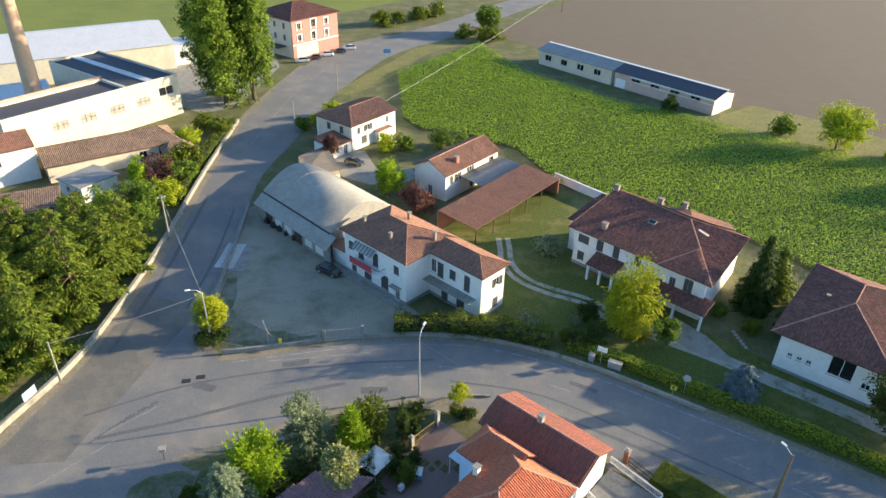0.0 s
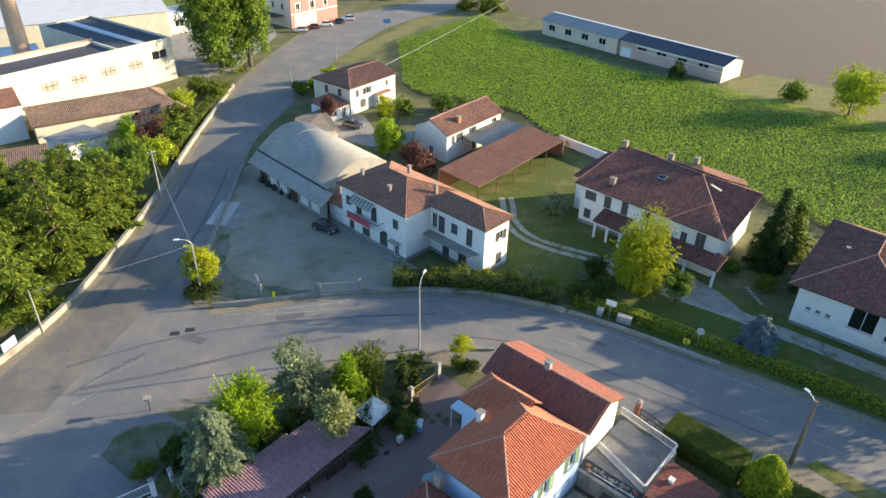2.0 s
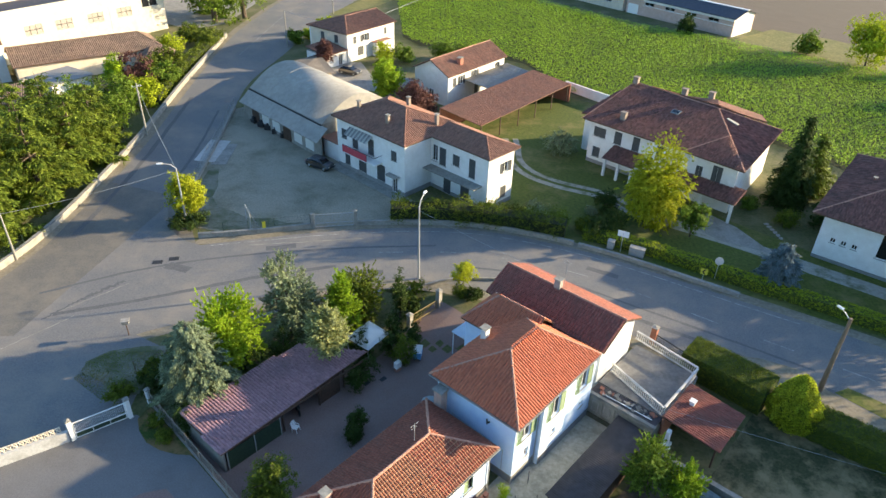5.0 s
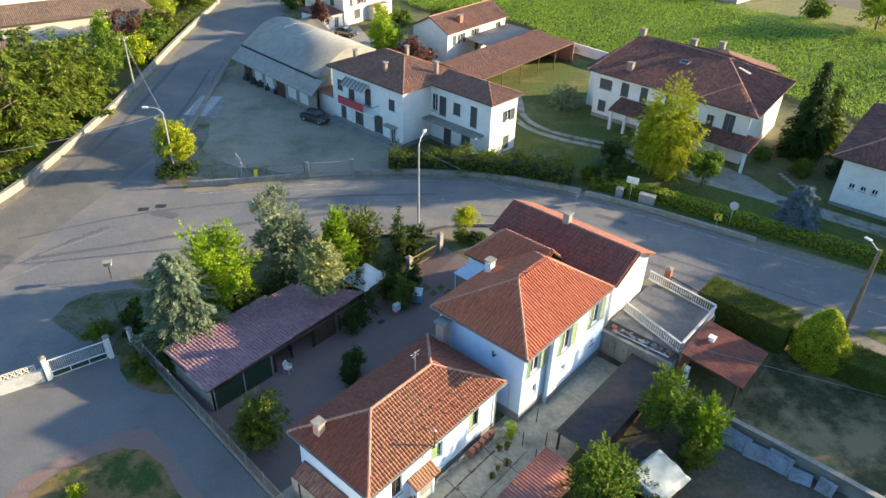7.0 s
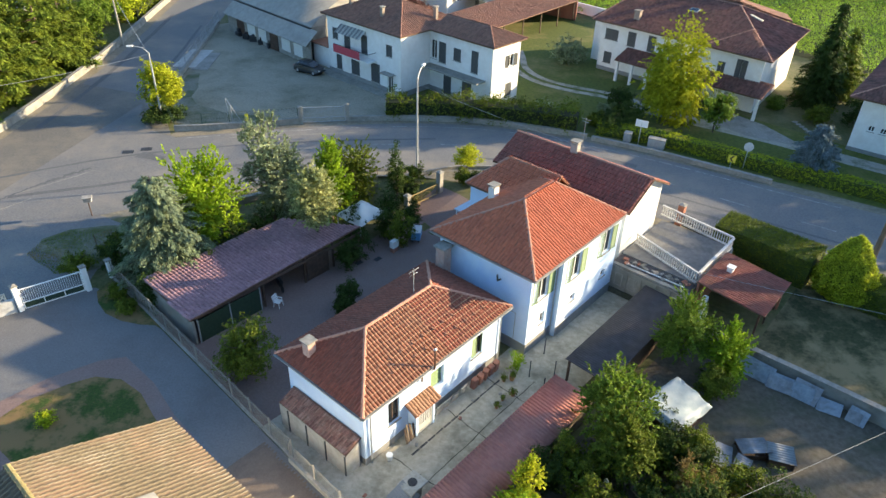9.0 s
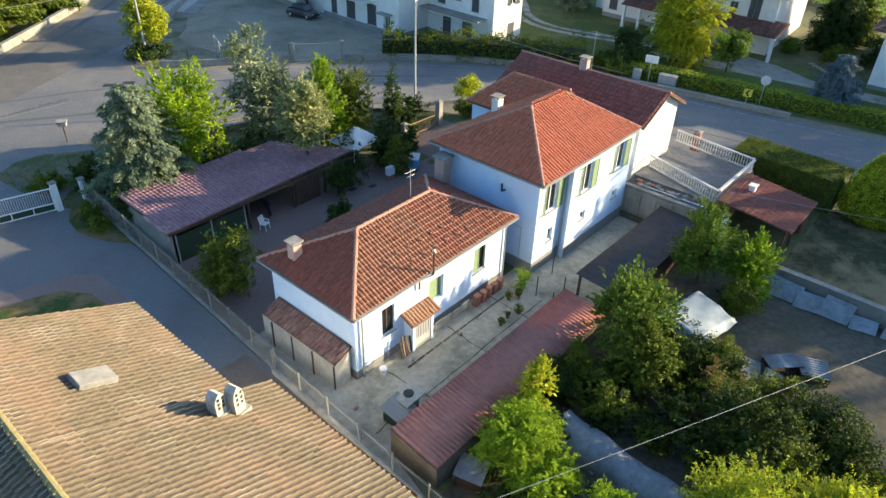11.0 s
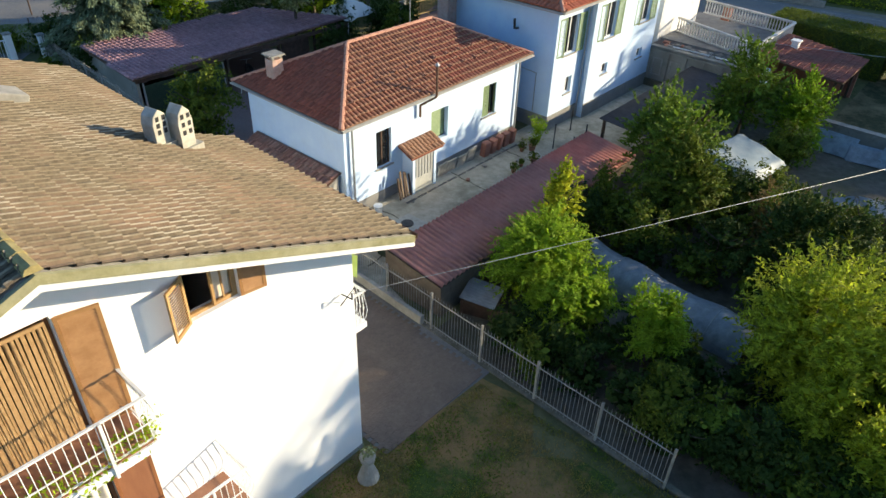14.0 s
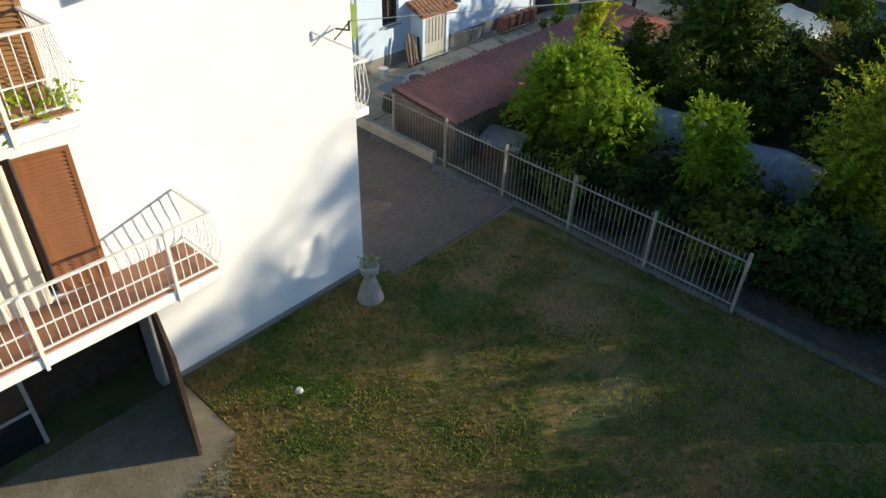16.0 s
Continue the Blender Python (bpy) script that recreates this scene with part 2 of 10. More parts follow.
M_BLACK = mat("black_rubber", (0.015, 0.015, 0.016), (0.03, 0.03, 0.03), 8, 0.7, 0.1)
M_ROADPAINT = mat("worn_road_paint", (0.30, 0.30, 0.285), (0.42, 0.42, 0.40), 10, 0.8, 0.1, stain=(0.15, 0.148, 0.145), amount=0.95, sscale=1.6, spread=(0.4, 0.6))
M_LEAF = {
    "broad": mat("broad_leaf", (0.085, 0.15, 0.016), (0.17, 0.245, 0.028), 0.9, 0.75, 0, spec=0.2, island=0.4, transl=0.35),
    "yellow": mat("lime_leaf", (0.215, 0.34, 0.014), (0.35, 0.46, 0.03), 0.9, 0.75, 0, spec=0.2, island=0.3, transl=0.4),
    "olive": mat("silver_leaf", (0.165, 0.213, 0.109), (0.297, 0.331, 0.178), 0.9, 0.75, 0, spec=0.2, island=0.35, transl=0.25),
    "spruce": mat("spruce_needles", (0.12, 0.165, 0.085), (0.23, 0.275, 0.16), 1.2, 0.75, 0, spec=0.2, island=0.35, transl=0.15),
    "blue": mat("blue_spruce_needles", (0.09, 0.14, 0.15), (0.165, 0.22, 0.235), 1.2, 0.75, 0, spec=0.2, island=0.3, transl=0.15),
    "cedar": mat("cedar_needles", (0.075, 0.12, 0.014), (0.20, 0.25, 0.026), 0.8, 0.75, 0, spec=0.2, island=0.4, transl=0.25),
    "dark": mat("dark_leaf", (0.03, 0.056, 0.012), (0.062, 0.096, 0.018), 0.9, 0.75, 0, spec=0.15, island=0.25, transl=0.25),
    "peach": mat("peach_leaf", (0.155, 0.27, 0.014), (0.32, 0.44, 0.03), 1.2, 0.75, 0, spec=0.2, island=0.35, transl=0.5),
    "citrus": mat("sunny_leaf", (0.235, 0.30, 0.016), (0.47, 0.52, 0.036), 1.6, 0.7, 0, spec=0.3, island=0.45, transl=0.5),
    "plum": mat("red_plum_leaf", (0.085, 0.038, 0.033), (0.15, 0.072, 0.058), 0.9, 0.75, 0, spec=0.2, island=0.35, transl=0.25),
    "poplar": mat("poplar_leaf", (0.1, 0.165, 0.016), (0.2, 0.28, 0.032), 0.6, 0.75, 0, spec=0.2, island=0.4, transl=0.3),
    "hedge": mat("hedge_leaf", (0.075, 0.112, 0.010), (0.160, 0.195, 0.019), 1.5, 0.75, 0, spec=0.2, island=0.4, transl=0.25),
    "pale": mat("pale_blossom_leaf", (0.24, 0.27, 0.09), (0.44, 0.45, 0.20), 1.4, 0.75, 0, spec=0.2, island=0.4, transl=0.35),
    "dry": mat("dry_brown_leaf", (0.13, 0.105, 0.035), (0.27, 0.18, 0.06), 1.2, 0.8, 0, spec=0.2, island=0.45, transl=0.3),
    "gold": mat("golden_leaf", (0.30, 0.34, 0.015), (0.45, 0.47, 0.03), 0.9, 0.75, 0, spec=0.2, island=0.3, transl=0.4),
    "bright": mat("bright_hedge_leaf", (0.254, 0.331, 0.011), (0.410, 0.457, 0.027), 1.5, 0.75, 0, spec=0.2, island=0.35, transl=0.3),
}


def glass_mat(name, tint, rough):
    m = bpy.data.materials.new(name)
    m.use_nodes = True
    b = m.node_tree.nodes["Principled BSDF"]
    b.inputs["Base Color"].default_value = lin(tint)
    b.inputs["Roughness"].default_value = rough
    b.inputs["Specular IOR Level"].default_value = 0.7
    return m


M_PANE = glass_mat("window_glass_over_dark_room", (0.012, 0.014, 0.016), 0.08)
M_LAMP = glass_mat("lamp_glass", (0.7, 0.7, 0.66), 0.2)


def paint(name, c, rough=0.3):
    m = mat(name, c, tuple(min(1, v * 1.12) for v in c), 3, rough, 0, spec=0.6)
    m.node_tree.nodes["Principled BSDF"].inputs["Coat Weight"].default_value = 0.5
    return m


# ---- mesh helpers ----


def part(name, bm, material, parent=None, label="", smooth=False):
    me = bpy.data.meshes.new(name)
    bmesh.ops.recalc_face_normals(bm, faces=bm.faces)
    bm.to_mesh(me)
    bm.free()
    me.materials.append(material)
    if smooth:
        for p in me.polygons:
            p.use_smooth = True
    ob = new(name, me)
    ob.parent = parent
    if label:
        tagged(ob, label)
    return ob


def raw(name, verts, faces_n, material, parent=None, label="", kind=""):
    """A mesh from an array of corners, faces_n corners to a face."""
    verts = np.ascontiguousarray(verts, dtype=np.float32).reshape(-1, 3)
    me = bpy.data.meshes.new(name)
    n = len(verts)
    me.vertices.add(n)
    me.vertices.foreach_set("co", verts.ravel())
    me.loops.add(n)
    me.loops.foreach_set("vertex_index", np.arange(n, dtype=np.int32))
    me.polygons.add(n // faces_n)
    me.polygons.foreach_set("loop_start", np.arange(0, n, faces_n, dtype=np.int32))
    me.update(calc_edges=True)
    me.materials.append(material)
    ob = new(name, me)
    ob.parent = parent
    tagged(ob, label, kind=kind)
    return ob


def indexed(name, verts, faces, material, parent=None, label="", kind="", smooth=False):
    """A mesh from shared corners and an array of four-cornered faces."""
    verts = np.ascontiguousarray(verts, dtype=np.float32).reshape(-1, 3)
    faces = np.ascontiguousarray(faces, dtype=np.int32)
    me = bpy.data.meshes.new(name)
    me.vertices.add(len(verts))
    me.vertices.foreach_set("co", verts.ravel())
    me.loops.add(faces.size)
    me.loops.foreach_set("vertex_index", faces.ravel())
    me.polygons.add(len(faces))
    me.polygons.foreach_set("loop_start", np.arange(0, faces.size, faces.shape[1], dtype=np.int32))
    if smooth:
        me.polygons.foreach_set("use_smooth", np.ones(len(faces), dtype=bool))
    me.update(calc_edges=True)
    me.materials.append(material)
    ob = new(name, me)
    ob.parent = parent
    tagged(ob, label, kind=kind)
    return ob


def thing(name, label, category, m=None, group="", kind=""):
    ob = new(name)
    if m is not None:
        ob.matrix_world = m
    return tagged(ob, label, category, group, kind)


def box(bm, x0, y0, z0, x1, y1, z1, m=None):
    v = [bm.verts.new(Vector(p)) for p in ((x0, y0, z0), (x1, y0, z0), (x1, y1, z0), (x0, y1, z0), (x0, y0, z1), (x1, y0, z1), (x1, y1, z1), (x0, y1, z1))]
    for f in ((3, 2, 1, 0), (4, 5, 6, 7), (0, 1, 5, 4), (1, 2, 6, 5), (2, 3, 7, 6), (3, 0, 4, 7)):
        bm.faces.new([v[i] for i in f])
    if m is not None:
        bmesh.ops.transform(bm, matrix=m, verts=v)
    return v


def boxes(*dims, bevel=0.0):
    bm = bmesh.new()
    for d in dims:
        box(bm, *d)
    if bevel:
        bmesh.ops.bevel(bm, geom=bm.edges[:], offset=bevel, segments=1, affect='EDGES')
    return bm


def tube(bm, p0, p1, r0, r1=None, n=8):
    r1 = r0 if r1 is None else r1
    p0, p1 = Vector(p0), Vector(p1)
    q = (p1 - p0).to_track_quat('Z', 'Y')
    rings = []
    for p, r in ((p0, r0), (p1, r1)):
        rings.append([bm.verts.new(p + q @ Vector((r * math.cos(6.28319 * i / n), r * math.sin(6.28319 * i / n), 0))) for i in range(n)])
    for i in range(n):
        bm.faces.new((rings[0][i], rings[0][(i + 1) % n], rings[1][(i + 1) % n], rings[1][i]))
    bm.faces.new(rings[0][::-1])
    bm.faces.new(rings[1])


def sweep(bm, pts, r, n=5):
    """One unbroken round rod along a line of points."""
    pts = [Vector(p) for p in pts]
    rings = []
    for i, p in enumerate(pts):
        q = (pts[min(i + 1, len(pts) - 1)] - pts[max(i - 1, 0)]).to_track_quat('Z', 'Y')
        rings.append([bm.verts.new(p + q @ Vector((r * math.cos(6.28319 * k / n), r * math.sin(6.28319 * k / n), 0))) for k in range(n)])
    for u, v in zip(rings, rings[1:]):
        for k in range(n):
            bm.faces.new((u[k], u[(k + 1) % n], v[(k + 1) % n], v[k]))
    bm.faces.new(rings[0][::-1])
    bm.faces.new(rings[-1])
    return bm


def tubes(*segs, n=8):
    bm = bmesh.new()
    for s in segs:
        tube(bm, *s, n=n)
    return bm


def prism(poly, z0, z1):
    bm = bmesh.new()
    lo = [bm.verts.new((p[0], p[1], z0)) for p in poly]
    hi = [bm.verts.new((p[0], p[1], z1)) for p in poly]
    bm.faces.new(lo[::-1])
    bm.faces.new(hi)
    for i in range(len(poly)):
        j = (i + 1) % len(poly)
        bm.faces.new((lo[i], lo[j], hi[j], hi[i]))
    return bm


def lathe(profile, n=12):
    bm = bmesh.new()
    rings = [[bm.verts.new((r * math.cos(6.28319 * i / n), r * math.sin(6.28319 * i / n), z)) for i in range(n)] for r, z in profile]
    for a, b in zip(rings, rings[1:]):
        for i in range(n):
            bm.faces.new((a[i], a[(i + 1) % n], b[(i + 1) % n], b[i]))
    bm.faces.new(rings[0][::-1])
    bm.faces.new(rings[-1])
    return bm


def smooth_line(pts, step=2.0):
    """A Catmull-Rom line through 2D points."""
    p = [Vector((x, y)) for x, y in pts]
    p = [p[0] * 2 - p[1]] + p + [p[-1] * 2 - p[-2]]
    out = []
    for a, b, c, d in zip(p, p[1:], p[2:], p[3:]):
        k = max(1, int((c - b).length / step))
        for i in range(k):
            t = i / k
            out.append(0.5 * (2 * b + (c - a) * t + (2 * a - 5 * b + 4 * c - d) * t * t + (3 * b - a - 3 * c + d) * t ** 3))
    out.append(p[-2])
    return out


def ribbon(name, left, right, z, material, label, category):
    """A strip of ground between two lines of the same number of corners, with a thin edge."""
    bm = bmesh.new()
    a = [bm.verts.new((p[0], p[1], z)) for p in left]
    b = [bm.verts.new((p[0], p[1], z)) for p in right]
    for i in range(len(a) - 1):
        bm.faces.new((a[i], b[i], b[i + 1], a[i + 1]))
    ob = part(name, bm, material)
    return tagged(ob, label, category, kind="structure")


def resample(pts, n):
    p = smooth_line(pts, 0.7)
    d = np.cumsum([0] + [(b - a).length for a, b in zip(p, p[1:])])
    t = np.linspace(0, d[-1], n)
    return list(zip(np.interp(t, d, [v.x for v in p]), np.interp(t, d, [v.y for v in p])))


def patch(name, poly, z, material, label, category, m=None):
    bm = bmesh.new()
    bm.faces.new([bm.verts.new((p[0], p[1], z)) for p in poly])
    bmesh.ops.triangulate(bm, faces=bm.faces[:])
    if m is not None:
        # follow the sunken plot, in steps of a metre
        for axis, lo, hi in ((0, 14, 50), (1, -24, 46)):
            c = [p[axis] for p in poly]
            for q in range(max(lo, math.ceil(min(c))), min(hi, math.floor(max(c))) + 1):
                co, no = [0, 0, 0], [0, 0, 0]
                co[axis], no[axis] = q, 1
                bmesh.ops.bisect_plane(bm, geom=bm.verts[:] + bm.edges[:] + bm.faces[:], plane_co=co, plane_no=no)
        for v in bm.verts:
            v.co.z += lot(v.co.x, v.co.y)
    ob = part(name, bm, material)
    if m is not None:
        ob.matrix_world = m
    return tagged(ob, label, category, kind="structure")


# ---- roofs ----


def slopes(L, W, oh, ez, rz, hip0=0.0, hip1=0.0):
    """The planes of a roof over 0..L, 0..W with its ridge along x. hip: how far the ridge's end lies in from the eave; 0 is a gable."""
    x0, x1, y0, y1, ym = -oh, L + oh, -oh, W + oh, W / 2
    r0, r1 = Vector((x0 + hip0, ym, rz)), Vector((x1 - hip1, ym, rz))
    a, b, c, d = Vector((x0, y0, ez)), Vector((x1, y0, ez)), Vector((x1, y1, ez)), Vector((x0, y1, ez))
    planes = [[a, b, r1, r0], [c, d, r0, r1]]
    lines = [(r0, r1)]
    if hip1:
        planes.append([b, c, r1])
        lines += [(b, r1), (c, r1)]
    if hip0:
        planes.append([d, a, r0])
        lines += [(d, r0), (a, r0)]
    return planes, lines


def tile_grid(poly, w, c, span=None):
    """The places of tiles on a plane whose first edge is its eave: frame and the lower corners, in rows, within a stretch of the eave."""
    p0 = poly[0]
    e = (poly[1] - poly[0]).normalized()
    n = e.cross(poly[2] - poly[0]).normalized()
    s = n.cross(e)
    q = np.array([((p - p0).dot(e), (p - p0).dot(s)) for p in poly])
    xs = np.arange(q[:, 0].min() + w / 2, q[:, 0].max(), w)
    ys = np.arange(q[:, 1].min(), q[:, 1].max(), c)
    gx, gy = [v.ravel() for v in np.meshgrid(xs, ys)]
    cx, cy = gx, gy + c * 0.5
    ok = np.ones(len(gx), bool)
    for i in range(len(q)):
        a, b = q[i], q[(i + 1) % len(q)]
        ok &= (b[0] - a[0]) * (cy - a[1]) - (b[1] - a[1]) * (cx - a[0]) > -0.02
    if span:
        ok &= (gx >= span[0]) & (gx < span[1])
    return p0, e, s, n, gx[ok], gy[ok]


PROFILE = np.array([(-0.5, 0.0), (-0.28, 0.72), (0.0, 1.0), (0.28, 0.72), (0.5, 0.0)])


def tile_mesh(planes, w, c, h, lift=0.045, coarse=False, rng=None, prof=None, lips=None, strips=None, span=None):
    """Corners of all tiles of the planes as quads; the front lips go into the list lips, if there is one."""
    prof = (PROFILE[[0, 2, 4]] if coarse else PROFILE) if prof is None else prof
    rng = rng or np.random.default_rng(3)
    out = []
    for poly in planes:
        p0, e, s, n, gx, gy = tile_grid(poly, w, c, span)
        if not len(gx):
            continue
        e, s, n, p0 = [np.array(v) for v in (e, s, n, p0)]
        k = len(gx)
        jx, jn = rng.normal(0, 0.008, k), rng.normal(0, 0.006, k)
        for i, ((a, ha), (b, hb)) in enumerate(zip(prof, prof[1:])):
            if strips and i not in strips:
                continue

            def at(u, hh, low):
                yy = gy + (0 if low else c * 1.06)
                zz = hh * h + (lift if low else 0.004) + jn
                return p0 + np.outer(gx + jx + u * w * 0.98, e) + np.outer(yy, s) + np.outer(zz, n)
            la, lb, ua, ub = at(a, ha, True), at(b, hb, True), at(a, ha, False), at(b, hb, False)
            out.append(np.stack([la, lb, ub, ua], 1))
            if not coarse:
                front = np.stack([la - n * (lift + ha * h * 0.5), lb - n * (lift + hb * h * 0.5), lb, la], 1)
                if lips is None:
                    out.append(front)
                else:
                    back = s * 0.05
                    lips.append(front - s * 0.004)
                    lips.append(np.stack([la - s * 0.004, lb - s * 0.004, lb + back + n * 0.003, la + back + n * 0.003], 1))
    return np.concatenate(out).reshape(-1, 3)


def deck(planes, thick=0.12):
    bm = bmesh.new()
    for poly in planes:
        n = (poly[1] - poly[0]).cross(poly[2] - poly[0]).normalized()
        top = [bm.verts.new(p - n * 0.005) for p in poly]
        low = [bm.verts.new(p - Vector((0, 0, thick))) for p in poly]
        bm.faces.new(top)
        bm.faces.new(low[::-1])
        for i in range(len(poly)):
            j = (i + 1) % len(poly)
            bm.faces.new((low[i], low[j], top[j], top[i]))
    return bm


def ridge_caps(lines, r=0.11, step=0.4):
    bm = bmesh.new()
    for a, b in lines:
        d = b - a
        k = max(1, int(d.length / step))
        q = d.to_track_quat('X', 'Z')
        for i in range(k):
            p, pe = a + d * (i / k), a + d * ((i + 1.06) / k)
            rings = []
            for t, rr in ((p, r), (pe, r * 0.86)):
                rings.append([bm.verts.new(t + q @ Vector((0, rr * math.cos(x), rr * math.sin(x) * 0.9 + 0.01))) for x in (0, 0.8, 1.57, 2.34, 3.1416)])
            for j in range(4):
                bm.faces.new((rings[0][j], rings[0][j + 1], rings[1][j + 1], rings[1][j]))
            bm.faces.new(rings[0][::-1])
    return bm


def single_tiles(parent, poly, w, c, h, tile_mat, lip_mat, seed=6, span=None):
    """A roof plane of tiles one by one, each front edge paler, worn and with its sunlight painted in."""
    p0, e, s, n, gx, gy = tile_grid(poly, w, c, span)
    bm = bmesh.new()
    prof = [(q * w * 0.98, z * h) for q, z in PROFILE]
    lo = [bm.verts.new((x, 0, z + 0.045)) for x, z in prof]
    mid = [bm.verts.new((x, 0.055, z + 0.041)) for x, z in prof]
    hi = [bm.verts.new((x, c * 1.06, z + 0.004)) for x, z in prof]
    fo = [bm.verts.new((x, 0, z * 0.5 - 0.002)) for x, z in prof]
    for i in range(4):
        bm.faces.new((mid[i], mid[i + 1], hi[i + 1], hi[i]))
        for f in ((lo[i], lo[i + 1], mid[i + 1], mid[i]), (fo[i], fo[i + 1], lo[i + 1], lo[i])):
            bm.faces.new(f).material_index = 1
    me = bpy.data.meshes.new("tile")
    bm.to_mesh(me)
    bm.free()
    me.materials.append(tile_mat)
    me.materials.append(lip_mat)
    turn = Matrix((e, s, n)).transposed().to_4x4()
    rnd = random.Random(seed)
    for x, y in zip(gx, gy):
        t = new("tile", me)
        t.parent = parent
        t.matrix_local = Matrix.Translation(p0 + e * x + s * y + n * rnd.gauss(0, 0.005)) @ turn @ Matrix.Rotation(rnd.gauss(0, 0.015), 4, 'Z')


def roof(parent, planes, lines, tile_mat, w=0.24, c=0.36, h=0.06, edge_mat=None, coarse=False, caps=True, cap_mat=None, label="", thick=0.12, lip_mat=None, piece_mat=None):
    """A roof part with its deck, tiles and ridge tiles."""
    ob = part("roof", deck(planes, thick), edge_mat or M_COPPER, parent, label)
    # only the first, sunny slope gets pale edges, sunlight put into their colour
    if lip_mat:
        raw("tiles", tile_mesh(planes[1:], w, c, h), 4, tile_mat, ob, kind="stuff")
        single_tiles(ob, planes[0], w, c, h, piece_mat or tile_mat, lip_mat, span=(0, 6.4))
        edges = []
        raw("tiles", tile_mesh(planes[:1], w, c, h, lips=edges, span=(6.4, 99)), 4, tile_mat, ob, kind="stuff")
        raw("tile_edges", np.concatenate(edges).reshape(-1, 3), 4, lip_mat, ob, kind="stuff")
    else:
        raw("tiles", tile_mesh(planes, w, c, h, coarse=coarse), 4, tile_mat, ob, kind="stuff")
    if caps and lines:
        part("ridge_tiles", ridge_caps(lines), cap_mat or tile_mat, ob)
    return ob


# ---- walls and openings ----


def wall_bm(L, z0, z1, t, holes):
    xs = sorted({0.0, L, *[v for h in holes for v in (h[0], h[1])]})
    zs = sorted({z0, z1, *[v for h in holes for v in (h[2], h[3])]})
    bm = bmesh.new()

    def solid(i, j):
        if not (0 <= i < len(xs) - 1 and 0 <= j < len(zs) - 1):
            return False
        x, z = (xs[i] + xs[i + 1]) / 2, (zs[j] + zs[j + 1]) / 2
        return not any(h[0] < x < h[1] and h[2] < z < h[3] for h in holes)
    vs = {}

    def v(i, k, j):
        if (i, k, j) not in vs:
            vs[i, k, j] = bm.verts.new((xs[i], k * t, zs[j]))
        return vs[i, k, j]
    for i in range(len(xs) - 1):
        for j in range(len(zs) - 1):
            if solid(i, j):
                bm.faces.new((v(i, 0, j), v(i + 1, 0, j), v(i + 1, 0, j + 1), v(i, 0, j + 1)))
                bm.faces.new((v(i, 1, j), v(i, 1, j + 1), v(i + 1, 1, j + 1), v(i + 1, 1, j)))
                if not solid(i - 1, j):
                    bm.faces.new((v(i, 0, j), v(i, 0, j + 1), v(i, 1, j + 1), v(i, 1, j)))
                if not solid(i + 1, j):
                    bm.faces.new((v(i + 1, 0, j), v(i + 1, 1, j), v(i + 1, 1, j + 1), v(i + 1, 0, j + 1)))
                if not solid(i, j - 1):
                    bm.faces.new((v(i, 0, j), v(i, 1, j), v(i + 1, 1, j), v(i + 1, 0, j)))
                if not solid(i, j + 1):
                    bm.faces.new((v(i, 0, j + 1), v(i + 1, 0, j + 1), v(i + 1, 1, j + 1), v(i, 1, j + 1)))
    return bm


def shutter_bm(w, h, slats=True):
    """A shutter leaf standing in x, z from 0, 0, thickness along y."""
    f = 0.06
    d = [(0, 0, 0, f, 0.035, h), (w - f, 0, 0, w, 0.035, h), (f, 0, 0, w - f, 0.035, f), (f, 0, h - f, w - f, 0.035, h)]
    bm = bmesh.new()
    for b in d:
        box(bm, *b)
    if slats:
        k = max(4, int(h / 0.062))
        for i in range(k):
            z = f + (h - 2 * f) * (i + 0.5) / k
            box(bm, f, -0.021, -0.004, w - f, 0.021, 0.004, Matrix.Translation((0, 0.018, z)) @ Matrix.Rotation(radians(35), 4, 'X'))
    else:
        box(bm, f, 0.012, f, w - f, 0.026, h - f)
    return bm


def louvre(w, h, material, parent, m):
    """A louvred shutter leaf: a frame part with each slat under it."""
    f = 0.06
    fr = part("shutter", boxes((0, 0, 0, f, 0.035, h), (w - f, 0, 0, w, 0.035, h), (f, 0, 0, w - f, 0.035, f), (f, 0, h - f, w - f, 0.035, h)), material, parent)
    fr.matrix_local = m
    k = max(4, int(h / 0.062))
    slat = None
    for i in range(k):
        z = f + (h - 2 * f) * (i + 0.5) / k
        if slat is None:
            slat = part("slat", boxes((f, -0.032, -0.004, w - f, 0.032, 0.004)), material, fr)
            o = slat
        else:
            o = new("slat", slat.data)
            o.parent = fr
        o.matrix_local = pose(0, 0.018, z, 52, 0, 0)
    return fr


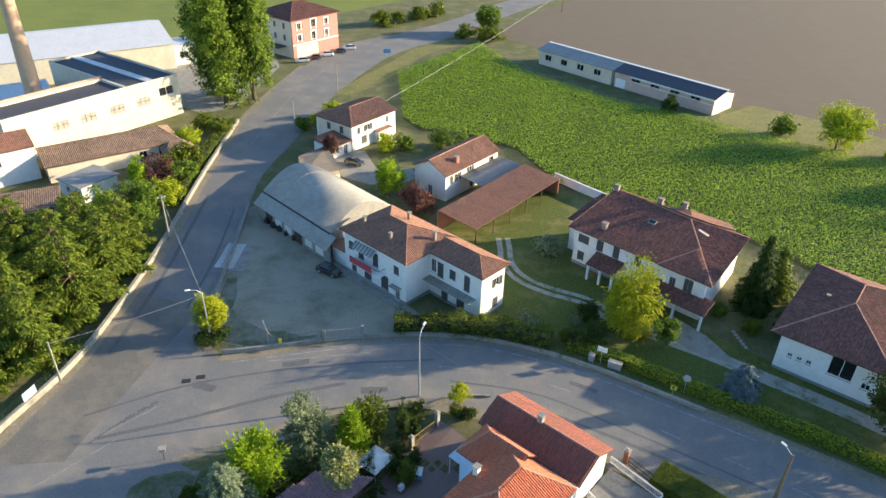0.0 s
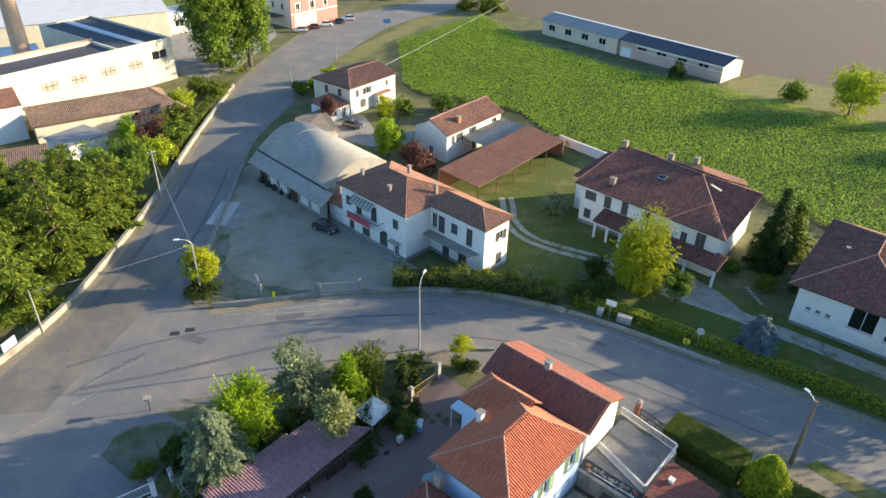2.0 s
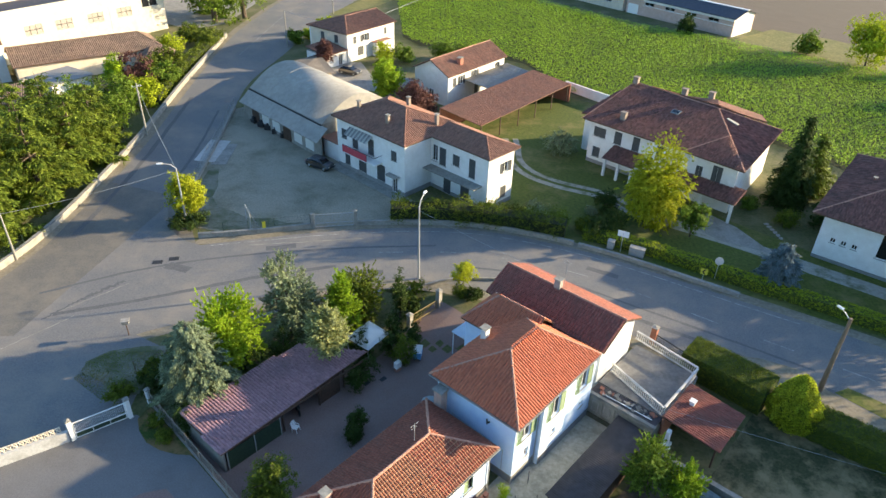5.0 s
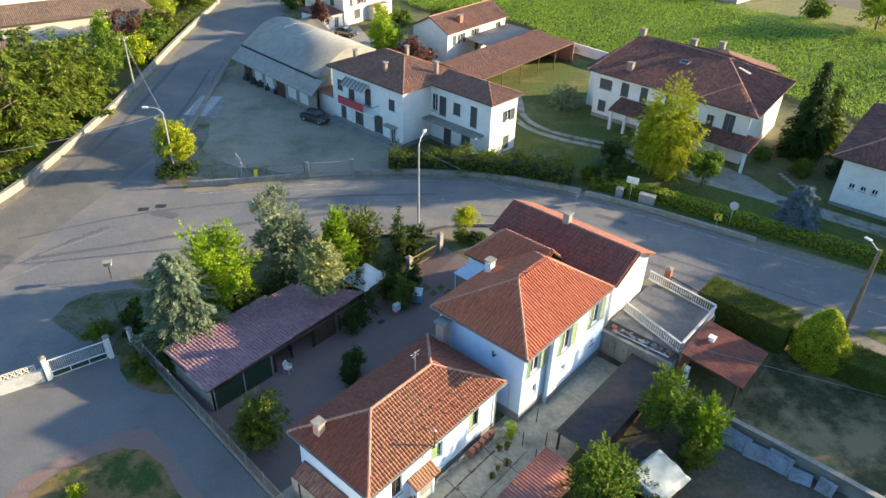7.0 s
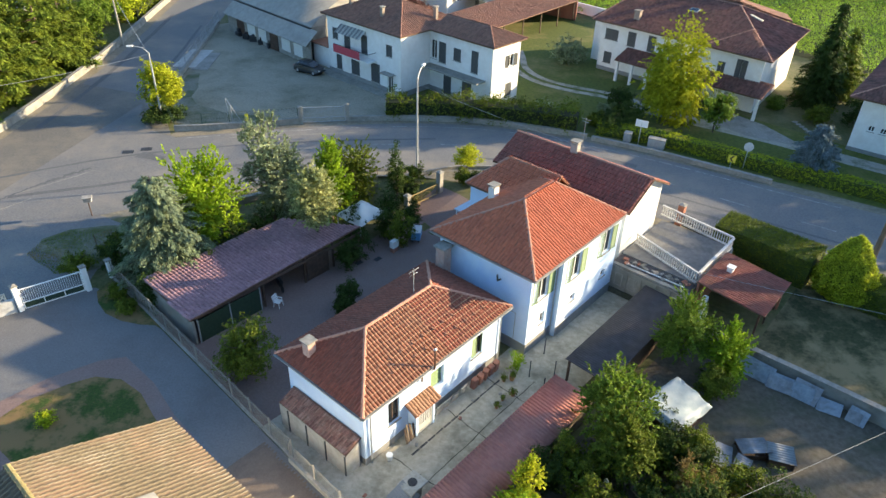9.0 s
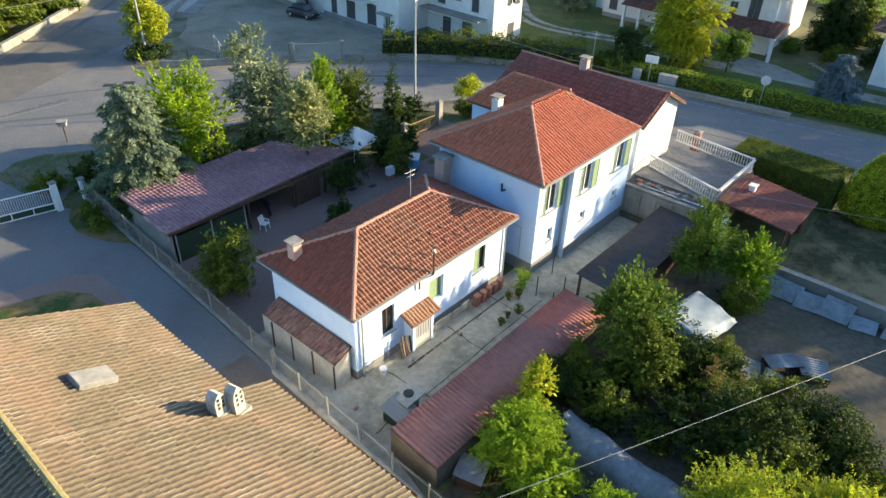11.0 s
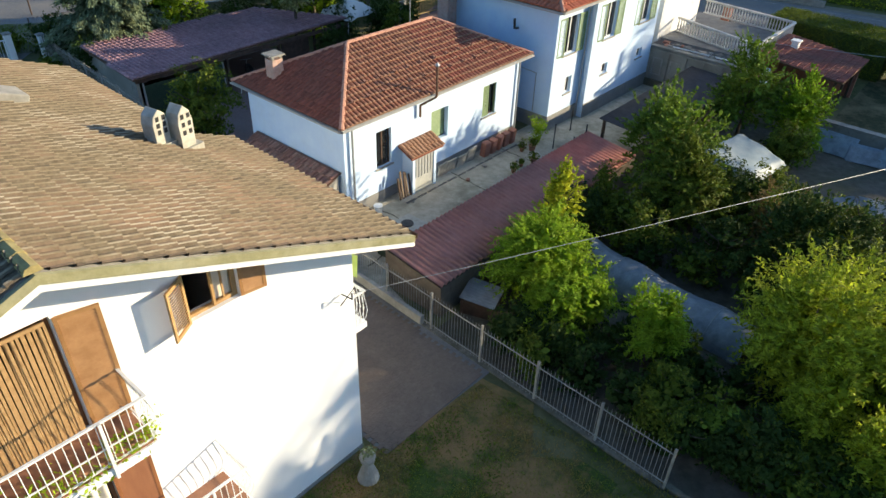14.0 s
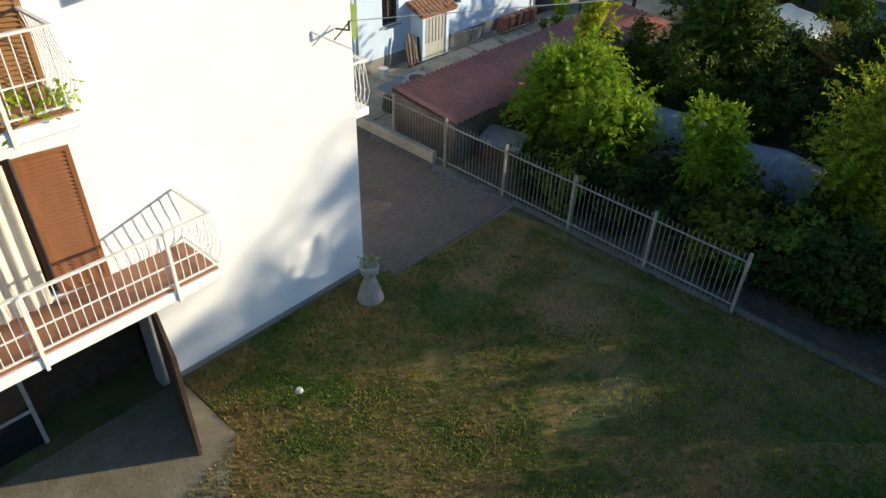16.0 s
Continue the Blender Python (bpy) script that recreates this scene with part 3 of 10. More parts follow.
def window(parent, m, w, h, style, frame_mat, shut_mat, sill=True, slats=False):
    """A window in its hole: m is the lower left corner on the wall's face, x along, y inwards."""
    f = 0.06
    bm = boxes((0, 0.12, 0, f, 0.19, h), (w - f, 0.12, 0, w, 0.19, h), (f, 0.12, 0, w - f, 0.19, f), (f, 0.12, h - f, w - f, 0.19, h), (w / 2 - 0.035, 0.13, f, w / 2 + 0.035, 0.18, h - f))
    win = part("door" if style == "door" else "window", bm, frame_mat, parent)
    win.matrix_local = m @ pose(0, 0.1, 0) if style == "blind" else m
    if style == "door":
        part("door_leaf", boxes((f, 0.14, f, w / 2 - 0.035, 0.17, h - f), (w / 2 + 0.035, 0.14, f, w - f, 0.17, h - f)), shut_mat, win)
    else:
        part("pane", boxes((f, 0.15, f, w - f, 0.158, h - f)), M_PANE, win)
    if style == "open":
        for x, turn in ((-0.02, 180 - 6), (w + 0.02, 6)):
            s = part("shutter", shutter_bm(w / 2, h, slats), shut_mat, win)
            s.matrix_local = pose(x, -0.03 if turn < 90 else -0.03, 0, 0, 0, -turn if turn < 90 else turn)
    elif style == "closed":
        for x in (0.005, w / 2 + 0.005):
            s = part("shutter", shutter_bm(w / 2 - 0.01, h, slats), shut_mat, win)
            s.matrix_local = pose(x, 0.02, 0)
    elif style == "ajar":
        for x, turn in ((0, 180 + 48), (w, -48 - 12)):
            s = part("shutter", shutter_bm(w / 2, h, slats), shut_mat, win)
            s.matrix_local = pose(x, 0.0, 0, 0, 0, turn)
    elif style == "half":
        s = part("shutter", shutter_bm(w / 2, h, True), shut_mat, win)
        s.matrix_local = pose(0.0, 0.05, 0)
        s = part("shutter", shutter_bm(w / 2, h, True), shut_mat, win)
        s.matrix_local = pose(w, 0.05, 0, 0, 0, 100)
    elif style == "blind":
        k = 2 * max(6, int(h / 0.07))
        bm = bmesh.new()
        rows = [[bm.verts.new((x, 0.09 + 0.012 * (q % 2), f + (h - f) * q / k)) for x in (f, w - f)] for q in range(k + 1)]
        for lo, hi in zip(rows, rows[1:]):
            bm.faces.new((lo[0], lo[1], hi[1], hi[0]))
        part("roller_blind", bm, shut_mat, win)
    if sill and style != "door":
        part("sill", boxes((-0.08, -0.06, -0.06, w + 0.08, 0.14, -0.002)), M_STONE, win)
    return win


def side_frames(L, W):
    return {"S": (pose(0, 0, 0), L), "E": (pose(L, 0, 0, 0, 0, 90), W), "N": (pose(L, W, 0, 0, 0, 180), L), "W": (pose(0, W, 0, 0, 0, 270), W)}


def walls(parent, L, W, z0, z1, wall_mat, openings, frame_mat=None, shut_mat=None, t=0.3, socle=0.0, slats=False, mats=None):
    """Four walls with the openings' holes cut through: openings[side] is a list of x, z, w, h, style."""
    for side, (m, n) in side_frames(L, W).items():
        ops = openings.get(side, ())
        cut = t if side in "EW" else 0.0
        bm = wall_bm(n - 2 * cut, z0, z1, t, [(x - cut, x - cut + w, z, z + h) for x, z, w, h, *_ in ops])
        wl = part("wall", bm, (mats or {}).get(side, wall_mat), parent)
        wl.matrix_local = m @ pose(cut, 0, 0)
        for x, z, w, h, style in ops:
            window(parent, m @ pose(x, 0, z), w, h, style, frame_mat or M_WHITE, shut_mat or M_SHUT, slats=slats)
        if socle:
            cuts, x0 = [], 0.003 - (0.02 if side in "SN" else 0)
            for x, z, w, h, *_ in sorted(o for o in ops if o[1] < socle):
                cuts.append((x0, x))
                x0 = x + w
            cuts.append((x0, n - 0.003 + (0.02 if side in "SN" else 0)))
            for a, b in cuts:
                if b > a:
                    s = part("plinth", boxes((a, -0.02, z0, b, -0.001, socle)), M_SOCLE, parent)
                    s.matrix_local = m


def gable(parent, W, z0, rise, x, wall_mat, t=0.3):
    bm = bmesh.new()
    a = [bm.verts.new(p) for p in ((x, 0.0, z0), (x, W, z0), (x, W / 2, z0 + rise))]
    b = [bm.verts.new(p) for p in ((x + t, 0.0, z0), (x + t, W, z0), (x + t, W / 2, z0 + rise))]
    bm.faces.new(a)
    bm.faces.new(b[::-1])
    for i in range(3):
        bm.faces.new((a[i], b[i], b[(i + 1) % 3], a[(i + 1) % 3]))
    part("gable_wall", bm, wall_mat, parent)


def gutter(parent, L, W, oh, ez, sides="SENW", material=None):
    for side, (m, n) in side_frames(L + 2 * oh, W + 2 * oh).items():
        if side in sides:
            g = part("gutter", boxes((0, -0.09, -0.10, n, -0.01, -0.085), (0, -0.10, -0.10, n, -0.09, -0.01), (0, -0.012, -0.10, n, -0.002, -0.01)), material or M_COPPER, parent)
            g.matrix_local = pose(-oh, -oh, ez) @ m


def downpipe(parent, x, y, z0, z1, material=None, r=0.045):
    part("downpipe", tubes(((x, y, z0), (x, y, z1), r), n=8), material or M_GREYMET, parent)


def chimney(parent, x, y, z, w, d, h, material, cap="slab", rot=0.0):
    c = part("chimney", boxes((-w / 2, -d / 2, -0.5, w / 2, d / 2, h), bevel=0.012), material, parent)
    c.matrix_local = pose(x, y, z, 0, 0, rot)
    if cap == "slab":
        part("chimney_cap", boxes((-w / 2 - 0.08, -d / 2 - 0.08, h + 0.14, w / 2 + 0.08, d / 2 + 0.08, h + 0.2), *[(sx * (w / 2 - 0.06) - 0.04, sy * (d / 2 - 0.06) - 0.04, h, sx * (w / 2 - 0.06) + 0.04, sy * (d / 2 - 0.06) + 0.04, h + 0.14) for sx in (-1, 1) for sy in (-1, 1)]), M_CONC, c)
    elif cap == "gable":
        bm = bmesh.new()
        box(bm, -w / 2 - 0.03, -d / 2 - 0.03, h - 0.02, w / 2 + 0.03, d / 2 + 0.03, h + 0.03)
        v = [bm.verts.new(p) for p in ((-w / 2 - 0.02, -d / 2, h + 0.03), (w / 2 + 0.02, -d / 2, h + 0.03), (w / 2 + 0.02, d / 2, h + 0.03), (-w / 2 - 0.02, d / 2, h + 0.03), (-w / 2 * 0.2, 0, h + 0.28), (w / 2 * 0.2, 0, h + 0.28))]
        for f in ((0, 1, 5, 4), (2, 3, 4, 5), (1, 2, 5), (3, 0, 4)):
            bm.faces.new([v[i] for i in f])
        part("chimney_cap", bm, material, c)
    return c

# ---- ground, roads, yards ----
N = pose(0, 0, 0, 0, 0, 52)


def at(u, v, z=0.0, turn=0.0, frame_angle=52.0):
    return pose(0, 0, 0, 0, 0, frame_angle) @ pose(u, v, z, 0, 0, turn)


def fence_u(v):
    """The line of the fence between the white house's drive and the lower plot."""
    return float(np.interp(v, (4.1, 22, 43.2), (13.38, 14.3, 15.7)))


def lot(u, v):
    """The sunken plot of the blue house: how far its ground lies below the road."""
    if u < fence_u(v):
        return 0.0
    deep = np.interp(v, (20, 29), (-0.6, -1.0))
    end = np.interp(v, (24, 34), (48.6, 42.0))
    east = np.interp(u, (end - 6, end), (1, 0)) if v > 14 else np.interp(u, (38.4, 38.8, 48), (1, 0.6, 0))
    return float(deep * east * np.interp(v, (39.6, 43.2), (1, 0)))


def low(u, v, z=0.0, turn=0.0):
    return at(u, v, z + lot(u, v), turn)


def below(x, y):
    """How far the ground at a place of the world lies below the road."""
    p = N.inverted() @ Vector((x, y, 0))
    return lot(p.x, p.y) if 13 < p.x < 49 and -40 < p.y < 44 else 0.0


def sheet():
    """One sheet of ground to the horizon, finely divided over the sunken plot."""
    ss = [-1400, -60, -1.0, -0.03, 0.03, *np.arange(1.0, 37.0, 1.0), 60, 1600]
    vv = [-1300, -45, *np.arange(-24.0, 45.0, 1.0), 90, 1500]
    vs = []
    for v in vv:
        f = fence_u(v)
        for q in ss:
            p = N @ Vector((f + q, v, 0))
            vs.append((p.x, p.y, lot(f + q, v) if -40 < v < 44 else 0.0))
    k = len(ss)
    fs = [(i * k + j, i * k + j + 1, (i + 1) * k + j + 1, (i + 1) * k + j) for i in range(len(vv) - 1) for j in range(k - 1)]
    return tagged(indexed("ground", vs, fs, M_EARTH), "dry grass and bare earth reaching to the horizon", "ground", kind="structure")


sheet()
W_LEFT = [(-60, 10), (-51, 32), (-47.4, 44), (-46.3, 52), (-44.9, 60), (-44.9, 69), (-45.9, 87), (-49.0, 113), (-51.6, 140), (-51.0, 160), (-48.5, 184), (-41.0, 209), (-28.5, 222), (-11.5, 246), (4, 275), (40, 335)]
W_RIGHT = [(-46, 6), (-39, 28), (-34.5, 40), (-33.0, 52), (-34.3, 62), (-34.6, 70), (-36.0, 84), (-38.3, 101), (-39.6, 114), (-38.0, 131), (-37.0, 148), (-34.5, 166), (-28.0, 193), (-20.5, 208), (-13.0, 217), (-1.5, 238), (22, 279), (56, 330)]
S_FAR = [(-36.0, 70.0), (-33.6, 65.0), (-30.0, 62.1), (-27.0, 62.7), (-18.1, 65.7), (-13.4, 66.9), (-6.4, 68.2), (1.4, 68.2), (9.1, 66.3), (15.6, 63.6), (26.1, 58.0), (36.0, 52.6), (46.0, 46.5), (64, 34), (90, 14)]
S_NEAR = [(-40.0, 44.0), (-35.0, 44.5), (-31.1, 46.0), (-26.8, 48.6), (-20.8, 51.8), (-16.2, 54.8), (-10.9, 57.0), (-5.2, 57.9), (0.8, 57.0), (8.0, 54.6), (19.1, 49.2), (24.7, 46.4), (29.5, 43.6), (37.0, 38.5), (52, 27), (76, 8)]
ribbon("road_west", resample(W_LEFT, 90), resample(W_RIGHT, 90), 0.02, M_ASPHALT, "worn grey asphalt road along the factory wall", "road")
ribbon("road_south", resample(S_FAR, 80), resample(S_NEAR, 80), 0.026, M_ASPHALT, "worn grey asphalt road curving past the houses", "road")
ribbon("road_junction", [(-47.2, 44.5), (-45.0, 60), (-45.3, 75)], [(-30, 47.5), (-26.0, 55.5), (-35, 72)], 0.0235, mat("dusty_junction_asphalt", (0.115, 0.11, 0.10), (0.18, 0.168, 0.147), 6, 0.85, 0.2, 90, stain=(0.25, 0.215, 0.165), amount=0.85, sscale=0.2), "patched asphalt of the road junction", "road")
ribbon("verge_south", resample([(p[0] + 0.4, p[1] + 1.3) for p in S_FAR[2:]], 60), resample([(p[0] - 0.05, p[1] - 0.1) for p in S_FAR[2:]], 60), 0.014, M_VERGE, "dusty verge beside the road", "verge")
ribbon("verge_near", resample([(p[0], p[1] + 0.2) for p in S_NEAR], 60), resample([(p[0] - 0.6, p[1] - 1.6) for p in S_NEAR], 60), 0.014, M_VERGE, "dusty verge beside the road", "verge")
ribbon("verge_west", resample([(p[0] - 1.4, p[1]) for p in W_LEFT[1:11]], 60), resample([(p[0] + 0.2, p[1]) for p in W_LEFT[1:11]], 60), 0.014, M_VERGE, "dusty verge under the factory wall", "verge")

patch("yard_gravel", [(-34.3, 70), (-35.5, 84), (-38.2, 101), (-36, 103), (-19, 87), (-8, 75), (-3, 70), (-13.4, 67.6), (-26, 64.5), (-31, 65.5)], 0.012, M_GRAVEL, "gravel yard with thin grass", "yard")
patch("yard_lawn", [(-31.5, 66), (-34.0, 72), (-34.6, 79.5), (-33.4, 80.2), (-32.6, 77.5), (-31.9, 75.6), (-31.6, 72.6), (-30.1, 70.4), (-28.2, 69.6), (-25.9, 68.2), (-23.4, 68.4), (-21.2, 67.6), (-19.5, 67.9), (-17.9, 67.1), (-22, 66.1), (-26, 64.8)], 0.02, M_THIN, "thin grass at the corner of the gravel yard", "lawn")
FIELD = [(-22.5, 180), (-1, 214), (11.5, 186), (34, 163), (53, 152.5), (60, 146), (78, 134), (130, 95), (95, 40), (60, 70), (49, 92), (38, 104), (26, 108), (15, 116), (8, 131), (-2, 137), (-13, 140), (-17, 146)]
patch("corn_ground", FIELD, 0.03, M_FIELD, "dark soil under the corn", "field")
patch("ploughed_field", [(4, 229), (22, 268), (60, 330), (140, 520), (600, 520), (600, 60), (140, 100), (87, 140), (75, 150), (62, 165), (40, 186), (22, 205)], 0.02, M_SOIL, "wide brown ploughed field", "field")
def grass_tufts(name, poly, m, count, hgt, material, label, seed=4, bare=()):
    rng = np.random.default_rng(seed)
    P = np.array(poly)
    lo, hi = P.min(0), P.max(0)
    p = rng.uniform(lo, hi, (count * 3, 2))
    ins = np.zeros(len(p), bool)
    for i in range(len(P)):
        (x0, y0), (x1, y1) = P[i], P[(i + 1) % len(P)]
        ins ^= ((y0 > p[:, 1]) != (y1 > p[:, 1])) & (p[:, 0] < (x1 - x0) * (p[:, 1] - y0) / (y1 - y0 + 1e-9) + x0)
    p = p[ins]
    # thin growth on the bare spots
    for cx, cy, rx, ry in bare:
        inside = ((p[:, 0] - cx) / rx) ** 2 + ((p[:, 1] - cy) / ry) ** 2
        p = p[(inside > rng.uniform(0.6, 1.5, len(p))) | (rng.uniform(0, 1, len(p)) < 0.25)]
    p = p[:count]
    k = len(p)
    b = np.concatenate([p, np.full((k, 1), 0.015)], 1)
    ang = rng.uniform(0, 6.283, k)
    w = np.stack([np.cos(ang), np.sin(ang), np.zeros(k)], 1) * rng.uniform(0.009, 0.019, (k, 1))
    tip = b + np.concatenate([rng.normal(0, 0.03, (k, 2)), hgt * rng.uniform(0.4, 1.2, (k, 1))], 1)
    ob = raw(name, np.stack([b - w, b + w, tip], 1).reshape(-1, 3), 3, material)
    ob.matrix_world = m
    tagged(ob, label, "grass", kind="stuff")


M_BLADE = mat("grass_blade", (0.085, 0.135, 0.011), (0.18, 0.245, 0.026), 8, 0.75, 0, spec=0.15, island=0.25, transl=0.3, stain=(0.36, 0.25, 0.08), amount=0.9, sscale=0.4, spread=(0.46, 0.6))
M_DRYGRASS = mat("dry_yellow_grass", (0.125, 0.13, 0.035), (0.26, 0.22, 0.075), 1.5, 0.95, 0.4, stain=(0.10, 0.12, 0.03), amount=0.7, sscale=0.25)
patch("field_verge", [(52, 146), (56, 157), (66, 166), (76, 160), (90, 146), (88, 128), (74, 131), (61, 139)], 0.034, M_DRYGRASS, "dry yellow grass at the field's corner", "verge")
ribbon("road_verge", resample([(-36, 162), (-31.5, 176), (-25, 193), (-20.5, 206), (-12, 216)], 30), resample([(-31, 160), (-27, 170), (-22.5, 181), (-17, 198), (-8, 212)], 30), 0.036, M_DRYGRASS, "yellow grass verge between road and corn", "verge")
patch("meadow", [(-250, 130), (-130, 172), (-72, 214), (-60, 240), (-20, 290), (60, 420), (-100, 620), (-500, 520)], 0.02, M_MEADOW, "yellow-green mown meadow", "field")
DRIVE = smooth_line([(4.6, 95), (4.9, 91.5), (5.1, 87.6), (7, 83.7), (10.6, 81.0), (16.0, 78.6), (19.2, 75.0), (25, 71.4), (30.5, 68.2), (36, 64.4), (44, 58.8), (60, 46)], 1.0)
def beside(line, d):
    out = []
    for i, p in enumerate(line):
        t = (line[min(i + 1, len(line) - 1)] - line[max(i - 1, 0)]).normalized()
        out.append((p.x - t.y * d, p.y + t.x * d))
    return out


patch("farm_yard", [(-28.4, 126.5), (-22.7, 127.2), (-19.3, 119.4), (-12.6, 119.8), (-10.6, 116.0), (-14, 112.6), (-19.4, 112.0), (-24.8, 114.6), (-27.8, 119.9)], 0.023, M_CONC, "pale worn yard between barn and farmhouse", "yard")
patch("drive_garden", beside(DRIVE, 1.15) + beside(DRIVE, -1.15)[::-1], 0.016, mat("pale_drive_gravel", (0.30, 0.28, 0.235), (0.42, 0.395, 0.33), 2.5, 0.95, 0.3, 40, stain=(0.10, 0.12, 0.045), amount=0.7, sscale=0.5, spread=(0.5, 0.62)), "pale gravel drive between lawns", "path")
patch("drive_crown", beside(DRIVE[:27], 0.32) + beside(DRIVE[:27], -0.28)[::-1], 0.0205, M_LAWN, "grassy strip between the wheel tracks of the drive", "lawn")
patch("garden_lawn", [(-1, 69), (0, 80), (-3, 92), (-5, 104), (4, 119), (14, 114), (26, 107), (16, 90), (19, 86), (30, 74), (37, 68), (60, 50), (58, 42), (38, 53.5), (26, 59), (15.8, 65), (9.2, 67.8)], 0.008, M_LAWN, "lawn with dry patches round the houses", "lawn")
patch("drive_garage", [(25.2, 72.2), (27.6, 69.2), (33, 66.8), (30.5, 72.4), (27, 76.5)], 0.021, M_CONC, "concrete forecourt of the garage", "drive")
# near plots, along the near houses
patch("drive_red", [(14.6, 25.3), (15.1, 34.2), (15.4, 40), (27, 40), (30, 35.0), (36.5, 35.8), (41.5, 36.4), (41.5, 30.0), (30.0, 25.3)], 0.012, M_PAVE, "reddish block-paved drive between shed and houses", "drive", N)
patch("drive_grey", [(-10, 21), (-12, 52), (6, 50), (12.4, 45.6), (14.4, 43.0), (15.1, 36), (14.25, 22), (13.6, 9.6), (9.5, 9.6), (9.5, 23)], 0.012, M_PAVE_G, "grey-brown block-paved drive behind a metal fence", "drive", N)
patch("patio", [(14.3, 12.6), (14.45, 25.6), (16.9, 25.6), (16.9, 19.4), (29.3, 19.4), (30, 18.4), (39, 18.4), (39, 14.2), (28, 14.2), (27.4, 15.0), (14.9, 15.0)], 0.014, M_PATIO, "stained concrete path beside the white house", "path", N)
patch("lawn_near", [(-8, -14), (-8, 4), (5.0, 8.6), (5.05, 10.28), (9.4, 10.28), (9.7, 9.75), (13.2, 9.6), (14.0, 4.4), (14.6, -2), (16, -14)], 0.02, M_GRASS, "lawn with worn dry patches inside the fence", "lawn", N)
# worn spots of the lawn, where little grows
BARE = [(9.6, 5.0, 1.4, 0.7), (11.4, 6.5, 0.8, 0.8), (10.3, 8.3, 1.2, 0.55), (8.5, 7.3, 0.5, 0.5), (12.1, 8.8, 0.8, 0.45), (7.3, 3.2, 1.2, 0.6), (12.7, 6.0, 0.35, 1.8)]
M_APRON = mat("stained_apron_concrete", (0.19, 0.16, 0.105), (0.28, 0.245, 0.17), 3, 0.92, 0.25, 20, stain=(0.13, 0.12, 0.075), amount=0.6, sscale=0.8)
patch("apron", [(-6, 6.2), (-6, 10.3), (5.0, 10.3), (5.0, 8.6), (3.6, 7.0)], 0.026, M_APRON, "concrete apron before the garage", "drive", N)
patch("garden_soil", [(13.5, -6), (13.5, 4.1), (13.95, 12.4), (26.8, 12.4), (38.2, 12.0), (38.2, -8)], 0.006, mat("garden_soil", (0.085, 0.07, 0.05), (0.155, 0.13, 0.098), 3, 0.95, 0.4, stain=(0.04, 0.055, 0.018), amount=0.6, sscale=0.4), "dark vegetable-garden soil", "garden", N)
patch("hedge_path", [(50.9, 13.6), (51.6, 9.0), (52.2, 4.4), (51.2, -2), (50.9, -14), (54.0, -14), (53.9, -2), (54.5, 4.4), (55.6, 6.6), (54.6, 10), (52.4, 13.8)], 0.037, M_VERGE, "dusty footpath between hedge and road", "path", N)
patch("hedge_verge", [(54.6, 3.9), (54.0, -2), (54.1, -14), (56.3, -14), (56.2, -1), (56.0, 3.2)], 0.0385, M_LAWN, "narrow grass strip beside the road", "verge", N)
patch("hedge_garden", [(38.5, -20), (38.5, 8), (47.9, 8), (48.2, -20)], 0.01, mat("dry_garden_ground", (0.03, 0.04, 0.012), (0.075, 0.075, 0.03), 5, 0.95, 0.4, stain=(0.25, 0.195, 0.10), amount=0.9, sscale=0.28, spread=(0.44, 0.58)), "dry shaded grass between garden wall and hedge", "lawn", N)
patch("lawn_round", [(11.1, 29.7), (11.5, 31.8), (11.3, 33.6), (10.4, 34.9), (9.1, 35.4), (7.0, 35.8), (5.4, 35.5), (4.6, 34.6), (4.8, 32.6), (5.0, 29.0), (5.0, 25.0), (10.6, 25.0)], 0.03, M_GRASS, "rounded lawn bed inside the paved drive", "lawn", N)
patch("paving_band", [(11.9, 29.0), (12.4, 32.0), (12.4, 35.2), (11.2, 36.0), (8.6, 36.7), (5.2, 36.8), (3.4, 35.6), (3.6, 29.0), (3.8, 24.0), (11.6, 24.0)], 0.018, M_PAVE, "reddish paving band round the lawn bed", "drive", N)
patch("verge_gate", [(9.6, 46.2), (14.2, 43.9), (16.6, 46.2), (19.8, 48.6), (18.2, 55.5), (12.4, 56.0), (4, 57), (-8, 58), (-10, 50.5)], 0.017, M_ASPHALT, "dusty asphalt apron before the white gate", "drive", N)
patch("corner_grass", [(13.6, 50.4), (14.2, 48.4), (13.9, 46.8), (14.4, 45.6), (15.6, 45.0), (17.2, 46.4), (19.0, 47.6), (20.2, 48.6), (18.6, 50.2), (16.4, 51.6), (14.4, 51.7)], 0.04, M_THIN, "thin dusty grass corner beside the gate", "lawn", N)
grass_tufts("verge_blades", [(12.8, 50.4), (13.2, 46.6), (15.6, 45.2), (19.6, 48.4), (16.4, 51.4), (14.4, 51.5)], N, 9000, 0.12, M_BLADE, "uneven grass in the corner")
patch("gate_lawn", [(15.2, 36.4), (14.4, 37.4), (13.8, 38.6), (13.5, 40.0), (13.7, 41.4), (14.2, 42.6), (15.5, 43.2), (15.2, 36.4)], 0.02, M_GRASS, "grass strip beside the gate", "lawn", N)

# ---- near houses ----


